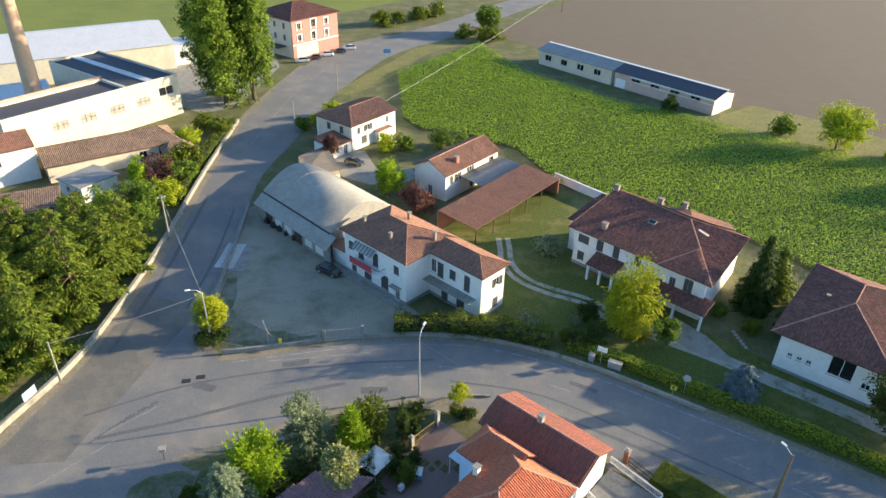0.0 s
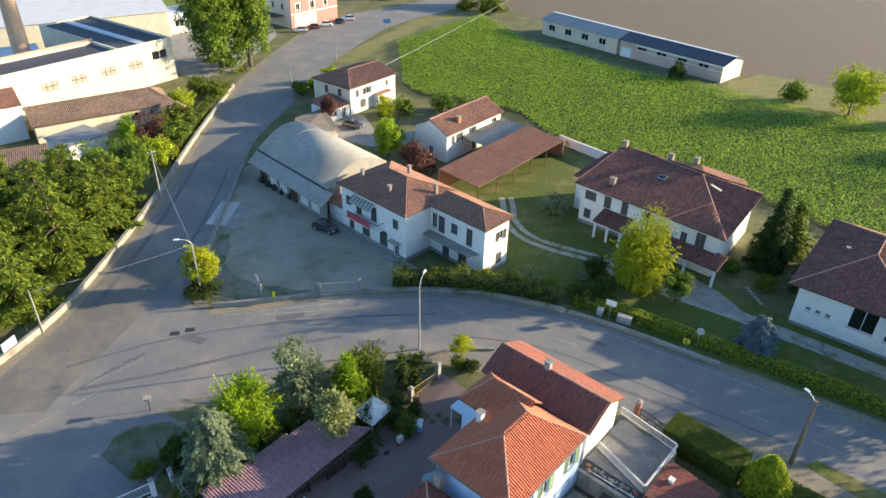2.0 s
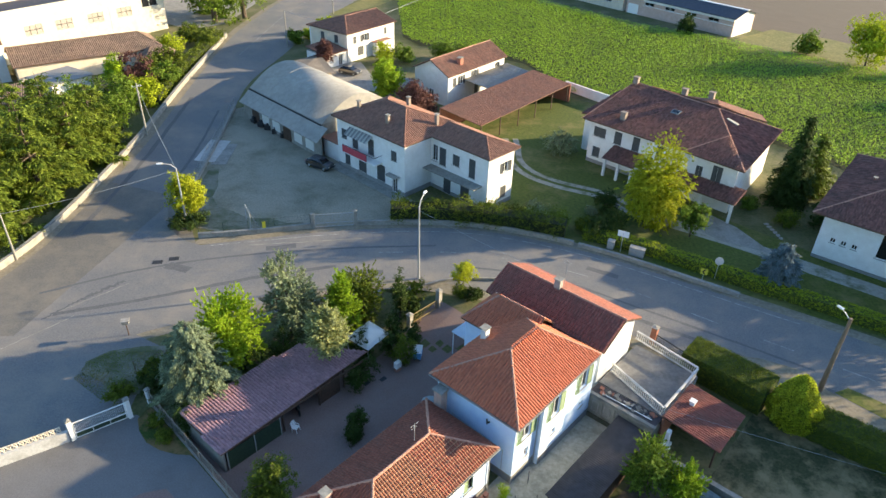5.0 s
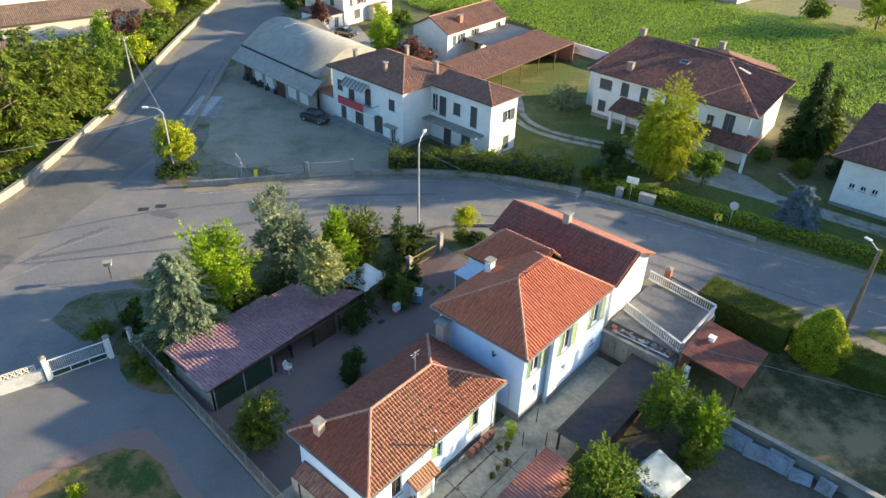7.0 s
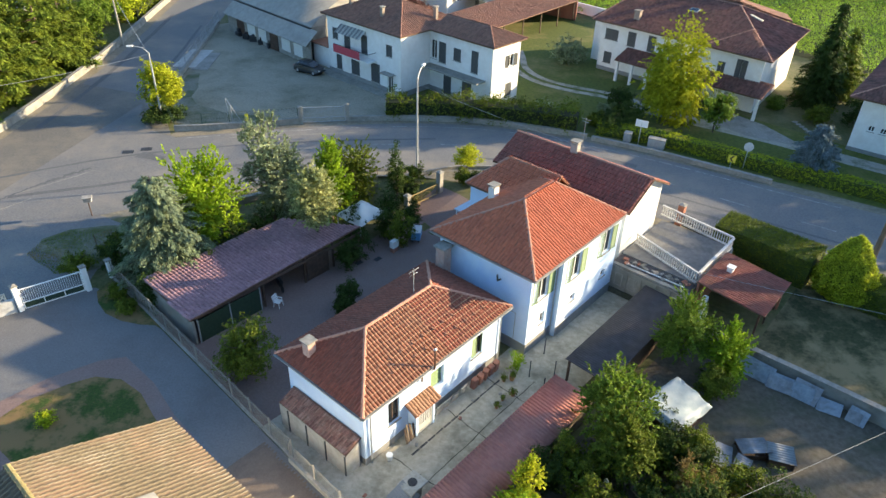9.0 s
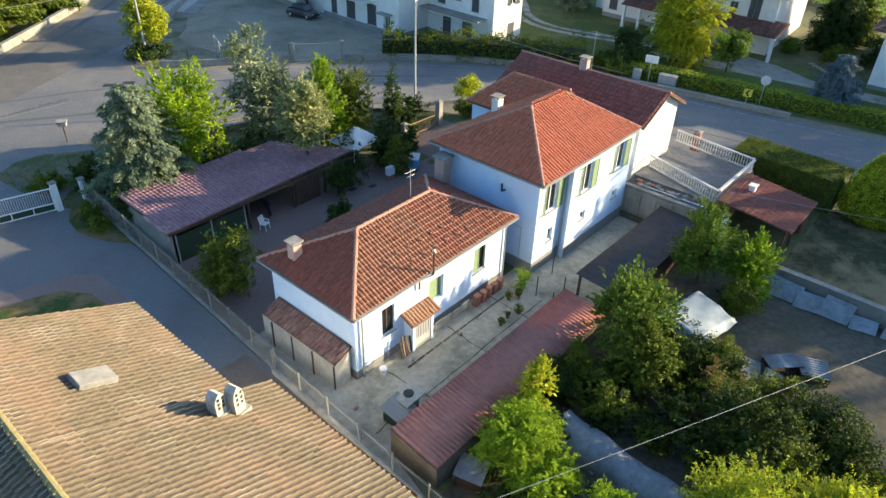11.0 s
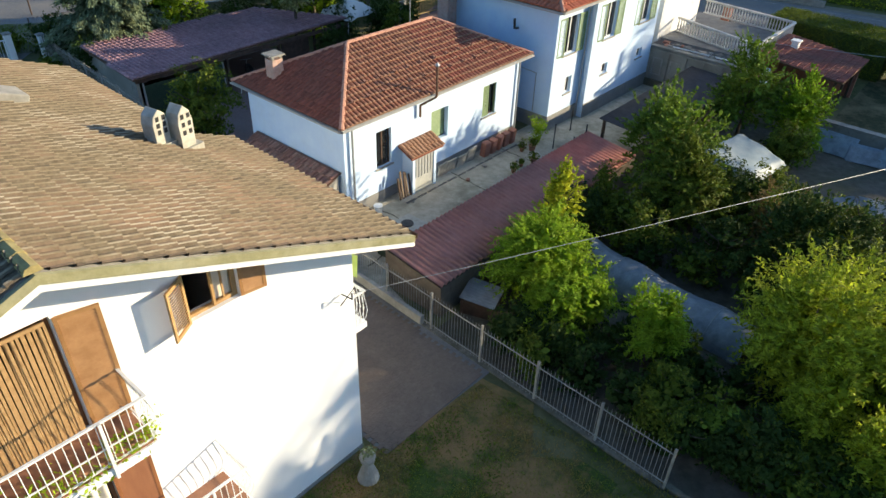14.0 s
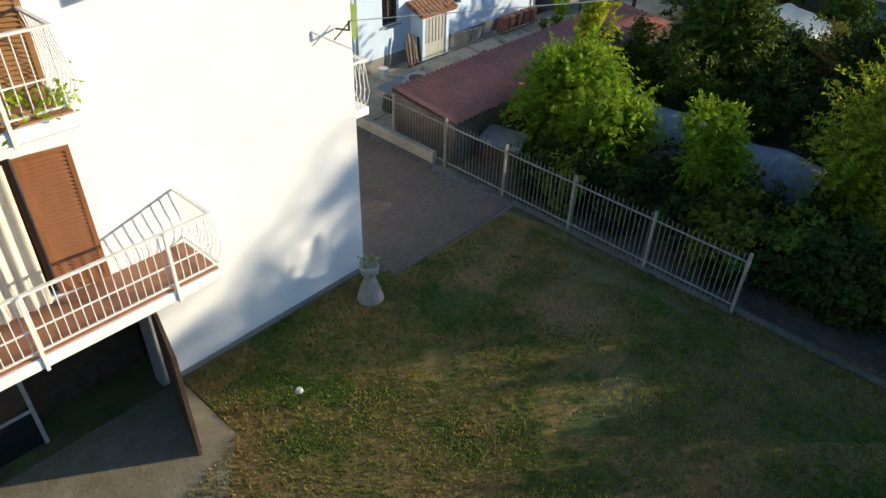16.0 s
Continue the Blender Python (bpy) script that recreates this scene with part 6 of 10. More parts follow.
    for x, turn in ((0.0, -148), (1.0, -9)):
        louvre(0.5, 1.0, M_WOODL if x == 0 else M_WOODM, w, pose(x, -0.01, 0, 0, 0, turn))
    # upper balcony door: bamboo blind and shutters
    d1 = part("balcony_door", boxes((0, 0.10, 0, 0.07, 0.18, 2.3), (1.83, 0.10, 0, 1.9, 0.18, 2.3), (0.07, 0.10, 2.22, 1.83, 0.18, 2.3)), M_WOOD, h)
    d1.matrix_local = pose(3.6, 0, 5.45)
    bl = part("blind", boxes((0.07, 0.03, 2.16, 1.83, 0.06, 2.22)), M_BAMBOO, d1, "hanging bamboo blind")
    cane = part("cane", boxes((0, 0, 0.02, 0.041, 0.02, 2.16)), M_BAMBOO, bl)
    cane.matrix_local = pose(0.07, 0.02, 0)
    for i in range(1, 40):
        o = new("cane", cane.data)
        o.parent = bl
        o.matrix_local = pose(0.07 + 0.044 * i, 0.02 + 0.012 * (i % 2), 0, 0, 0.25 * ((i * 7) % 5 - 2), 0)
    louvre(0.62, 2.25, M_WOODM, d1, pose(1.92, -0.02, 0, 0, 0, -14))
    louvre(0.62, 2.25, M_WOOD, d1, pose(-0.02, -0.02, 0, 0, 0, 190))
    # middle balcony door: curtain and shutters
    d2 = part("balcony_door", boxes((0, 0.10, 0, 0.07, 0.18, 2.1), (2.03, 0.10, 0, 2.1, 0.18, 2.1), (0.07, 0.10, 2.02, 2.03, 0.18, 2.1)), M_WOOD, h)
    d2.matrix_local = pose(3.4, 0, 2.62)
    vs, fs = [], []
    for i in range(61):
        x = 0.12 + 1.82 * i / 60
        y = -0.02 + 0.035 * math.sin(i * 1.05) + 0.01 * math.sin(i * 2.3)
        vs += [(x, y - 0.12, 0.03), (x + 0.05, y, 2.05)]
    for i in range(60):
        fs.append((2 * i, 2 * i + 2, 2 * i + 3, 2 * i + 1))
    indexed("curtain", vs, fs, M_CLOTH, d2, "cream door curtain in folds", smooth=True)
    louvre(0.66, 2.08, M_WOOD, d2, pose(2.1, -0.02, 0, 0, 0, -8))
    louvre(0.66, 2.08, M_WOOD, d2, pose(0, -0.02, 0, 0, 0, 188))
    # garage front
    g = part("garage_glazing", boxes(*[(0.6 + 1.0 * i, 0.25, 0, 0.66 + 1.0 * i, 0.31, 2.2) for i in range(5)], (0.6, 0.25, 0.72, 4.6, 0.31, 0.78), (0.6, 0.25, 1.45, 4.6, 0.31, 1.51)), M_GREYMET, h)
    part("pane", boxes((0.66, 0.27, 0.02, 4.6, 0.28, 2.18)), M_PANE, g)
    # dark panel whose colour stands in for the unlit garage behind
    part("garage_dark_panel", boxes((4.6, 0.9, 0, 6.6, 0.95, 2.2)), M_WOODDK, h)
    q = part("garage_door", boxes((0, -1.72, 0, 0.05, 0, 2.1), (0.05, -1.68, 0.1, 0.065, -0.05, 1.0), (0.05, -1.68, 1.1, 0.065, -0.05, 2.0)), M_WOODDK, h, "dark open garage door leaf")
    q.matrix_local = pose(6.55, -0.02, 0.02, 0, 0, -16)
    part("door_jamb", boxes((6.45, 0.02, 0, 6.598, 0.28, 2.19)), M_GREYMET, h)
    # balconies
    for x0, x1, z, ht in ((-0.6, 6.1, 5.46, 0.97), (-0.6, 7.4, 2.55, 0.97)):
        b = part("balcony", boxes((x0, -1.0, z - 0.18, x1, -0.005, z - 0.01), bevel=0.015), M_PLASTER_W, h)
        part("balcony_floor", boxes((x0 + 0.04, -0.95, z - 0.008, x1 - 0.04, -0.01, z + 0.012)), M_TERRA, b)
        part("rail", boxes((x0, -0.99, z + ht - 0.03, x1, -0.94, z + ht), (x1 - 0.05, -0.94, z + ht - 0.03, x1, -0.01, z + ht), (x0, -0.98, z + 0.08, x1, -0.95, z + 0.10), (x1 - 0.04, -0.94, z + 0.08, x1 - 0.01, -0.01, z + 0.10), (x0, -0.98, z + 0.42, x1, -0.955, z + 0.435)), M_WHITE, b)
        bar = None
        x = x0 + 0.06
        while x < x1 - 0.02:
            if bar is None:
                bar = part("baluster", tubes(((0, 0, 0.1), (0, 0, ht - 0.03), 0.008), n=5), M_WHITE, b)
                o = bar
            else:
                o = new("baluster", bar.data)
                o.parent = b
            o.matrix_local = pose(x, -0.965, z)
            x += 0.115
        bow = None
        for i in range(9):
            if bow is None:
                bow = part("bowed_bar", sweep(bmesh.new(), [(-0.025, 0, 0.09), (0.05, 0, 0.18), (0.09, 0, 0.3), (0.06, 0, 0.55), (0.01, 0, 0.75), (-0.025, 0, ht - 0.03)], 0.008), M_WHITE, b)
                o = bow
            else:
                o = new("bowed_bar", bow.data)
                o.parent = b
            o.matrix_local = pose(x1, -0.9 + 0.105 * i, z)
        for px in (x1 - 0.75, x1 - 2.6, x1 - 4.45):
            part("rail_post", boxes((px, -1.03, z - 0.2, px + 0.045, -0.985, z + ht)), M_WHITE, b)
    # plants along the upper balcony
    rng = np.random.default_rng(8)
    c = np.stack([rng.uniform(0, 6.15, 150), rng.uniform(-1.0, -0.7, 150), rng.uniform(5.42, 5.78, 150)], 1)
    raw("trailing_plant", leaf_quads(c, 14, 0.09, 0.09, rng), 4, M_LEAF["yellow"], h, "trailing balcony plants", kind="stuff")
    part("flower_box", boxes((2.6, -0.88, 5.4, 5.8, -0.68, 5.58), bevel=0.01), M_TERRA, h)
    # side balcony and awning on the drive side
    b = part("side_balcony", boxes((11.005, 0.7, 3.0, 11.95, 5.0, 3.16)), M_PLASTER_W, h)
    bm = bmesh.new()
    bow = part("bowed_bar", sweep(bmesh.new(), [(0, 0, 0), (0.07, 0, 0.1), (0.12, 0, 0.25), (0.07, 0, 0.55), (0, 0, 0.9)], 0.009), M_WHITE, b)
    bow.matrix_local = pose(11.91, 0.75, 3.18)
    for i in range(1, 34):
        o = new("bowed_bar", bow.data)
        o.parent = b
        o.matrix_local = pose(11.91, 0.75 + 0.12 * i, 3.18)
    for i in range(9):
        part("baluster", tubes(((11.08 + 0.1 * i, 0.73, 3.16), (11.08 + 0.1 * i, 0.73, 4.1), 0.009), n=5), M_WHITE, b)
    box(bm, 11.0, 0.7, 4.08, 11.95, 0.75, 4.12)
    box(bm, 11.89, 0.75, 4.08, 11.95, 5.0, 4.12)
    part("railing", bm, M_WHITE, b)
    aw = bmesh.new()
    v = [aw.verts.new(p) for p in ((11.02, 0.8, 5.6), (11.02, 4.6, 5.6), (11.85, 4.6, 5.1), (11.85, 0.8, 5.1), (11.8, 0.8, 4.5), (11.8, 4.6, 4.5))]
    aw.faces.new(v[:4])
    aw.faces.new((v[3], v[2], v[5], v[4]))
    bmesh.ops.solidify(aw, geom=aw.faces[:], thickness=0.012)
    part("awning", aw, mat("pale_green_cloth", (0.42, 0.52, 0.20), (0.50, 0.58, 0.27), 5, 0.85, 0.05), h)
    part("cable_bracket", tubes(((10.65, -0.02, 5.15), (10.65, -0.35, 5.2), 0.015), ((10.45, -0.2, 5.05), (10.85, -0.2, 5.3), 0.012), ((10.65, -0.35, 5.2), (10.65, -0.35, 5.35), 0.02), n=6), M_DARKMET, h)
    part("plinth", boxes((6.65, -0.02, 0, 11.02, -0.001, 0.12), (11.001, 0, 0, 11.02, 11.6, 0.12)), M_SOCLE, h)


# ---- plants ----


def leaf_quads(centres, per, spread, size, rng, aspect=0.5, droop=0.0, out=None, loose=0.6, along=None):
    """Leaves round the centres: four corners each, turned to every side, or mostly along the directions out."""
    c = np.repeat(np.asarray(centres, float), per, 0)
    n = len(c)
    c = c + rng.normal(0, 1, (n, 3)) * (np.asarray(spread) * np.array([1, 1, 0.8]))
    if out is None:
        d = rng.normal(0, 1, (n, 3))
        d[:, 2] = d[:, 2] * 0.6 - droop
        d /= np.linalg.norm(d, axis=1, keepdims=True)
        w = np.cross(d, rng.normal(0, 1, (n, 3)) + np.array([0, 0, 0.8]))
    else:
        nrm = np.repeat(np.asarray(out, float), per, 0)
        nrm = nrm / (np.linalg.norm(nrm, axis=1, keepdims=True) + 1e-9) + rng.normal(0, loose, (n, 3))
        d = np.cross(nrm, rng.normal(0, 1, (n, 3))) if along is None else np.repeat(np.asarray(along, float), per, 0) + rng.normal(0, 0.42, (n, 3))
        d /= np.linalg.norm(d, axis=1, keepdims=True) + 1e-9
        d[:, 2] -= droop * 0.5
        w = np.cross(nrm, d)
    w /= np.linalg.norm(w, axis=1, keepdims=True) + 1e-9
    s = size * rng.uniform(0.6, 1.3, (n, 1))
    return np.stack([c - d * s * 0.5, c + w * s * aspect * 0.5, c + d * s * 0.5, c - w * s * aspect * 0.5], 1).reshape(-1, 3)


def lumpy(rng, k):
    """A rough, uneven sphere: a function from directions to radii."""
    dirs = rng.normal(0, 1, (k, 3))
    dirs /= np.linalg.norm(dirs, axis=1, keepdims=True)
    amp = rng.uniform(-0.28, 0.3, k)

    def f(u):
        return 0.92 + (np.exp(4 * (u @ dirs.T - 1)) * amp).sum(1)
    return f


def trunk_bm(h, r, rng, limbs=5, reach=1.0, z0=0.4):
    bm = bmesh.new()
    p = Vector((0, 0, -0.1))
    pts = [p]
    for i in range(4):
        p = p + Vector((rng.normal(0, 0.04) * h * 0.3, rng.normal(0, 0.04) * h * 0.3, h / 4))
        pts.append(p)
    for i in range(4):
        tube(bm, pts[i], pts[i + 1], r * (1 - 0.2 * i), r * (1 - 0.2 * (i + 1)), 7)
    for i in range(limbs):
        a = 6.283 * i / limbs + rng.uniform(-0.4, 0.4)
        t = rng.uniform(z0, 0.95)
        b = pts[0].lerp(pts[-1], t)
        m = b + Vector((math.cos(a) * reach * 0.5, math.sin(a) * reach * 0.5, reach * 0.35))
        e = m + Vector((math.cos(a) * reach * 0.4, math.sin(a) * reach * 0.4, reach * 0.4))
        tube(bm, b, m, r * 0.45, r * 0.28, 6)
        tube(bm, m, e, r * 0.28, r * 0.08, 6)
    return bm


def tree(name, x, y, h, r, leaf, label, n=5000, size=0.22, low=0.3, seed=1, squash=1.0, category="tree", aspect=0.5, droop=0.0, shell=0.45, clump=0.16, top=1.0, twig=0.0):
    """A broadleaf tree: trunk with limbs, and a crown of many leaves in clumps."""
    rng = np.random.default_rng(seed)
    zb = below(x, y)
    h -= zb
    t = thing(name, label, category, pose(x, y, zb, 0, 0, rng.uniform(0, 360)))
    zc, hz = h * (1 + low) / 2, h * (1 - low) / 2
    part("trunk", trunk_bm(h * 0.72, max(0.05, 0.018 * h + 0.02), rng, 7, r * 0.8), M_BARK, t)
    f = lumpy(rng, 30)
    # boughs first, then twigs round each bough, leaves round each twig
    n = int(n * 1.1)
    nb = max(16, int(n ** 0.5 * (0.36 if twig else 0.5)))
    u = rng.normal(0, 1, (nb, 3))
    u /= np.linalg.norm(u, axis=1, keepdims=True)
    rad = f(u) * rng.uniform(shell, 1, nb) ** 0.5
    b = u * rad[:, None]
    k = max(2, n // (nb * 14))
    off = rng.normal(0, clump, (nb * k, 3))
    c = np.repeat(b, k, 0) + off
    out = off / clump * 0.6 + np.repeat(u, k, 0) * 0.8 + np.array([0, 0, 0.45])
    deep = rng.normal(0, 1, (max(30, n // 90), 3))
    deep /= np.linalg.norm(deep, axis=1, keepdims=True)
    deep = deep * (f(deep) * rng.uniform(0.25, 0.74, len(deep)))[:, None]

    def placed(q):
        q = q * np.array([r, r, hz * squash])
        taper = 1 - (1 - top) * np.clip((q[:, 2] / hz + 1) / 2, 0, 1)
        q[:, :2] *= taper[:, None]
        q[:, 2] = np.maximum(q[:, 2] + zc, 0.06)
        return q
    big = size * 2.0
    if twig:
        # shoots: leaves in two ranks along each twig, which bends over at its tip
        base = placed(c) * np.array([1 - 0.5 * twig / r, 1 - 0.5 * twig / r, 1])
        base[:, 2] = np.maximum(base[:, 2] - 0.35 * twig, 0.05)
        m = len(base)
        d = np.repeat(u, k, 0) * 0.9 + off / clump * 0.35 + rng.normal(0, 0.35, (m, 3)) + np.array([0, 0, 0.35])
        d /= np.linalg.norm(d, axis=1, keepdims=True)
        L = twig * rng.uniform(0.45, 1.3, m)
        per = 14
        s = np.tile(np.linspace(0.05, 1, per), m)[:, None]
        dd, LL = np.repeat(d, per, 0), np.repeat(L, per)[:, None]
        pos = np.repeat(base, per, 0) + dd * LL * s - np.array([0, 0, 1]) * (droop * 0.7 * LL * s ** 2)
        pos[:, 2] = np.maximum(pos[:, 2], 0.05)
        side = np.cross(dd, np.array([0, 0, 1.0])) * np.where(np.arange(m * per) % 2, 1, -1)[:, None]
        quads = [leaf_quads(pos, 1, size * 0.18, size * 1.2, rng, aspect, droop, dd * 0.3 + np.array([0, 0, 0.9]), 0.45, dd * 0.6 + side * 0.9), leaf_quads(placed(deep), 7, big * 0.5, big, rng, 0.6)]
        raw("crown", np.concatenate(quads), 4, M_LEAF[leaf], t)
        return t
    quads = [leaf_quads(placed(c), 14, size * 0.7, size * 1.1, rng, aspect, droop, out), leaf_quads(placed(deep), 8, big * 0.5, big, rng, 0.7)]
    raw("crown", np.concatenate(quads), 4, M_LEAF[leaf], t)
    return t


def clipped(name, x, y, h, r, leaf, label, n=16000, size=0.11, seed=1, fat=0.45):
    """A clipped egg-shaped tree: a tight shell of leaves over a solid dark body."""
    rng = np.random.default_rng(seed)
    zb = below(x, y)
    h -= zb
    t = thing(name, label, "tree", pose(x, y, zb))
    part("trunk", tubes(((0, 0, -0.1), (0, 0, h * 0.5), 0.11, 0.06)), M_BARK, t)
    zs = np.linspace(0, 1, 12)
    rz = r * np.sin(np.pi * zs ** fat) ** 0.7

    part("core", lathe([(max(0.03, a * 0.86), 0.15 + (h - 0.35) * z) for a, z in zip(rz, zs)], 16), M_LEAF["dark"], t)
    z = rng.uniform(0.01, 0.995, n)
    a = rng.uniform(0, 6.283, n)
    bump = 1 + 0.05 * np.sin(3 * a + 9 * z) + 0.04 * np.sin(7 * a - 14 * z) + rng.normal(0, 0.06, n)
    rr = np.interp(z, zs, rz) * bump
    c = np.stack([rr * np.cos(a), rr * np.sin(a), 0.1 + (h - 0.2) * z], 1)
    out = np.stack([np.cos(a), np.sin(a), (z - 0.45) * 2.2], 1)
    raw("crown", leaf_quads(c, 4, size * 0.5, size, rng, 0.55, 0, out, 0.7), 4, M_LEAF[leaf], t)
    return t


def conifer(name, x, y, h, r, leaf, label, size=0.3, levels=14, seed=1, low=0.04, per=10, droop=0.25, dense=1.0, power=0.9, ragged=0.2, fan=0.0):
    """A conifer: tiers of drooping boughs set with needle sprays."""
    rng = np.random.default_rng(seed)
    zb = below(x, y)
    h -= zb
    t = thing(name, label, "tree", pose(x, y, zb, 0, 0, rng.uniform(0, 360)))
    bm = bmesh.new()
    tube(bm, (0, 0, -0.1), (0, 0, h * 0.97), 0.02 * h + 0.03, 0.015, 8)
    cs, ds, es = [], [], []
    for i in range(levels):
        z = h * (low + (0.97 - low) * (i + rng.uniform(-0.2, 0.2)) / levels)
        R = r * max(0.05, 1 - (z / h - low) / (1 - low)) ** power * rng.uniform(0.85, 1.1)
        nb = int(max(5, 11 * R / r * dense + 3))
        for j in range(nb):
            a = 6.283 * (j + rng.uniform(-0.3, 0.3)) / nb + i
            L = R * rng.uniform(0.95 - ragged, 1.05 + ragged)
            tip = Vector((math.cos(a) * L, math.sin(a) * L, z - L * droop * rng.uniform(0.6, 1.3)))
            tube(bm, (0, 0, z), tip, 0.02 + 0.012 * L, 0.008, 4)
            if fan:
                # flat fan of side shoots along the bough
                m = max(3, int(L / 0.45))
                for q in range(m):
                    s = 0.22 + 0.78 * (q + 0.5) / m
                    for sd in (-1, 1):
                        a2 = a + sd * rng.uniform(0.5, 0.95)
                        bl = fan * L * (1.12 - s) * rng.uniform(0.6, 1.1) + 0.15
                        w = max(2, int(bl / (size * 0.7)))
                        for g in range(w):
                            f2 = bl * (g + 0.6) / w
                            cs.append(tuple(Vector((0, 0, z)).lerp(tip, s) + Vector((math.cos(a2) * f2, math.sin(a2) * f2, -0.16 * f2 + rng.normal(0, 0.05)))))
                            ds.append((math.cos(a) * 0.2, math.sin(a) * 0.2, 1.0))
                            es.append((math.cos(a2), math.sin(a2), -0.2))
                continue
            m = max(3, int(L / (size * 0.55)))
            for q in range(m):
                s = 0.2 + 0.8 * (q + 0.5) / m
                side = Vector((-math.sin(a), math.cos(a), 0)) * rng.uniform(-1, 1) * L * 0.28 * (1.15 - s)
                cs.append(tuple(Vector((0, 0, z)).lerp(tip, s) + side))
                ds.append((math.cos(a) * 0.45, math.sin(a) * 0.45, 0.85))
                es.append((math.cos(a), math.sin(a), -droop - 0.15))
    part("trunk", bm, M_BARK, t)
    raw("crown", leaf_quads(np.array(cs), per, size * 0.42, size * 1.5, rng, 0.26, 0.1, np.array(ds), 0.4, np.array(es)), 4, M_LEAF[leaf], t)
    return t


def hedge(name, pts, width, height, leaf, label, n=60, size=0.16, seed=3, rough=0.12, fill=0.8, core=None):
    """A hedge along a line: a dense band of leaves over a solid dark core."""
    rng = np.random.default_rng(seed)
    t = thing(name, label, "hedge", pose(0, 0, 0))
    line = smooth_line(pts, 0.8)
    bm = bmesh.new()
    prev = None
    for i, p in enumerate(line):
        d = (line[min(i + 1, len(line) - 1)] - line[max(i - 1, 0)]).normalized()
        s = Vector((-d.y, d.x))
        k = fill
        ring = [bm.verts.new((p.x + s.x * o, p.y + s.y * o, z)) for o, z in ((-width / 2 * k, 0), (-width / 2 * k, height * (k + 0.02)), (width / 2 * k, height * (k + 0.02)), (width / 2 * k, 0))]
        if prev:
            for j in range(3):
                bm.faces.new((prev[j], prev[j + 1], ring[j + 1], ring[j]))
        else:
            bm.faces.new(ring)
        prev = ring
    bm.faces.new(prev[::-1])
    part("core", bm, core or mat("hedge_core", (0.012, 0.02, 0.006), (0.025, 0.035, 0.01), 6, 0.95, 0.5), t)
    cs = []
    total = 0
    for a, b in zip(line, line[1:]):
        d = b - a
        L = d.length
        d.normalize()
        s = Vector((-d.y, d.x))
        k = int(L * n)
        per = 2 * height + width
        for _ in range(k):
            q = rng.uniform(0, per)
            along = rng.uniform(0, L)
            if q < height:
                o, z = -width / 2, q
            elif q < height + width:
                o, z = q - height - width / 2, height
            else:
                o, z = width / 2, q - height - width
            bumpy = rough * (math.sin(1.7 * (total + along)) + math.sin(0.63 * (total + along) + 2) + rng.normal(0, 0.7))
            o *= 1 + bumpy * 0.5
            z *= 1 + bumpy * (0.6 if z > height * 0.9 else 0.2)
            cs.append((a.x + d.x * along + s.x * o, a.y + d.y * along + s.y * o, max(0.05, z)))
        total += L
    raw("leaves", leaf_quads(np.array(cs), 7, size * 0.6, size, rng, 0.55), 4, M_LEAF[leaf], t)
    return t


def corn():
    """Rows of maize plants over the field."""
    rng = np.random.default_rng(21)
    P = np.array(FIELD)
    lo, hi = P.min(0), P.max(0)
    a = radians(-43)
    e, s = np.array([math.cos(a), math.sin(a)]), np.array([-math.sin(a), math.cos(a)])
    gu, gv = np.meshgrid(np.arange(-160, 160, 0.24), np.arange(40, 260, 0.85))
    pts = np.outer(gu.ravel(), e) + np.outer(gv.ravel(), s)
    pts = pts + rng.normal(0, 0.05, pts.shape)
    inside = np.zeros(len(pts), bool)
    for i in range(len(P)):
        (x0, y0), (x1, y1) = P[i], P[(i + 1) % len(P)]
        c = ((y0 > pts[:, 1]) != (y1 > pts[:, 1])) & (pts[:, 0] < (x1 - x0) * (pts[:, 1] - y0) / (y1 - y0 + 1e-9) + x0)
        inside ^= c
    pts = pts[inside]
    k = len(pts)
    out = []
    for j in range(3):
        ang = rng.uniform(0, 6.283, k)
        d = np.stack([np.cos(ang), np.sin(ang), np.zeros(k)], 1)
        w = np.stack([-np.sin(ang), np.cos(ang), np.zeros(k)], 1) * rng.uniform(0.05, 0.09, (k, 1))
        base = np.concatenate([pts, rng.uniform(0.25, 0.9, (k, 1))], 1)
        L = rng.uniform(0.32, 0.66, (k, 1))
        mid = base + d * L * 0.5 + np.array([0, 0, 1]) * L * 0.6
        tip = base + d * L * 1.1 + np.array([0, 0, 1]) * L * 0.35
        out.append(np.stack([base, mid - w, tip, mid + w], 1).reshape(-1, 3))
    ob = raw("corn_plants", np.concatenate(out), 4, M_CORN)
    tagged(ob, "rows of young green maize plants", "crop", kind="stuff")


def n_xy(u, v):
    p = N @ Vector((u, v, 0))
    return p.x, p.y


finish_f()
corn()

# trees of the near garden by the road
conifer("spruce", *n_xy(18.8, 41.2), 7.7, 3.0, "spruce", "grey-green spruce with drooping boughs", 0.19, 24, 2, per=15, dense=1.5, power=0.42, ragged=0.42)
tree("lime_tree", *n_xy(22.4, 42.6), 6.8, 2.4, "yellow", "bright yellow-green broadleaf tree", 14000, 0.20, 0.12, 3, twig=0.6)
tree("silver_tree", *n_xy(28.4, 42.2), 7.4, 2.2, "olive", "silvery grey-green tree with a broad airy crown", 15000, 0.17, 0.16, 4, shell=0.35, clump=0.13, top=0.72, twig=0.55)
tree("shed_tree", *n_xy(27.6, 35.9), 6.5, 1.6, "pale", "tree growing up through the shed roof", 12000, 0.17, 0.46, 5, twig=0.5)
tree("garden_tree", *n_xy(31.7, 39.0), 5.7, 1.7, "peach", "green garden tree behind the shed", 11000, 0.17, 0.15, 6, top=0.7, twig=0.5)
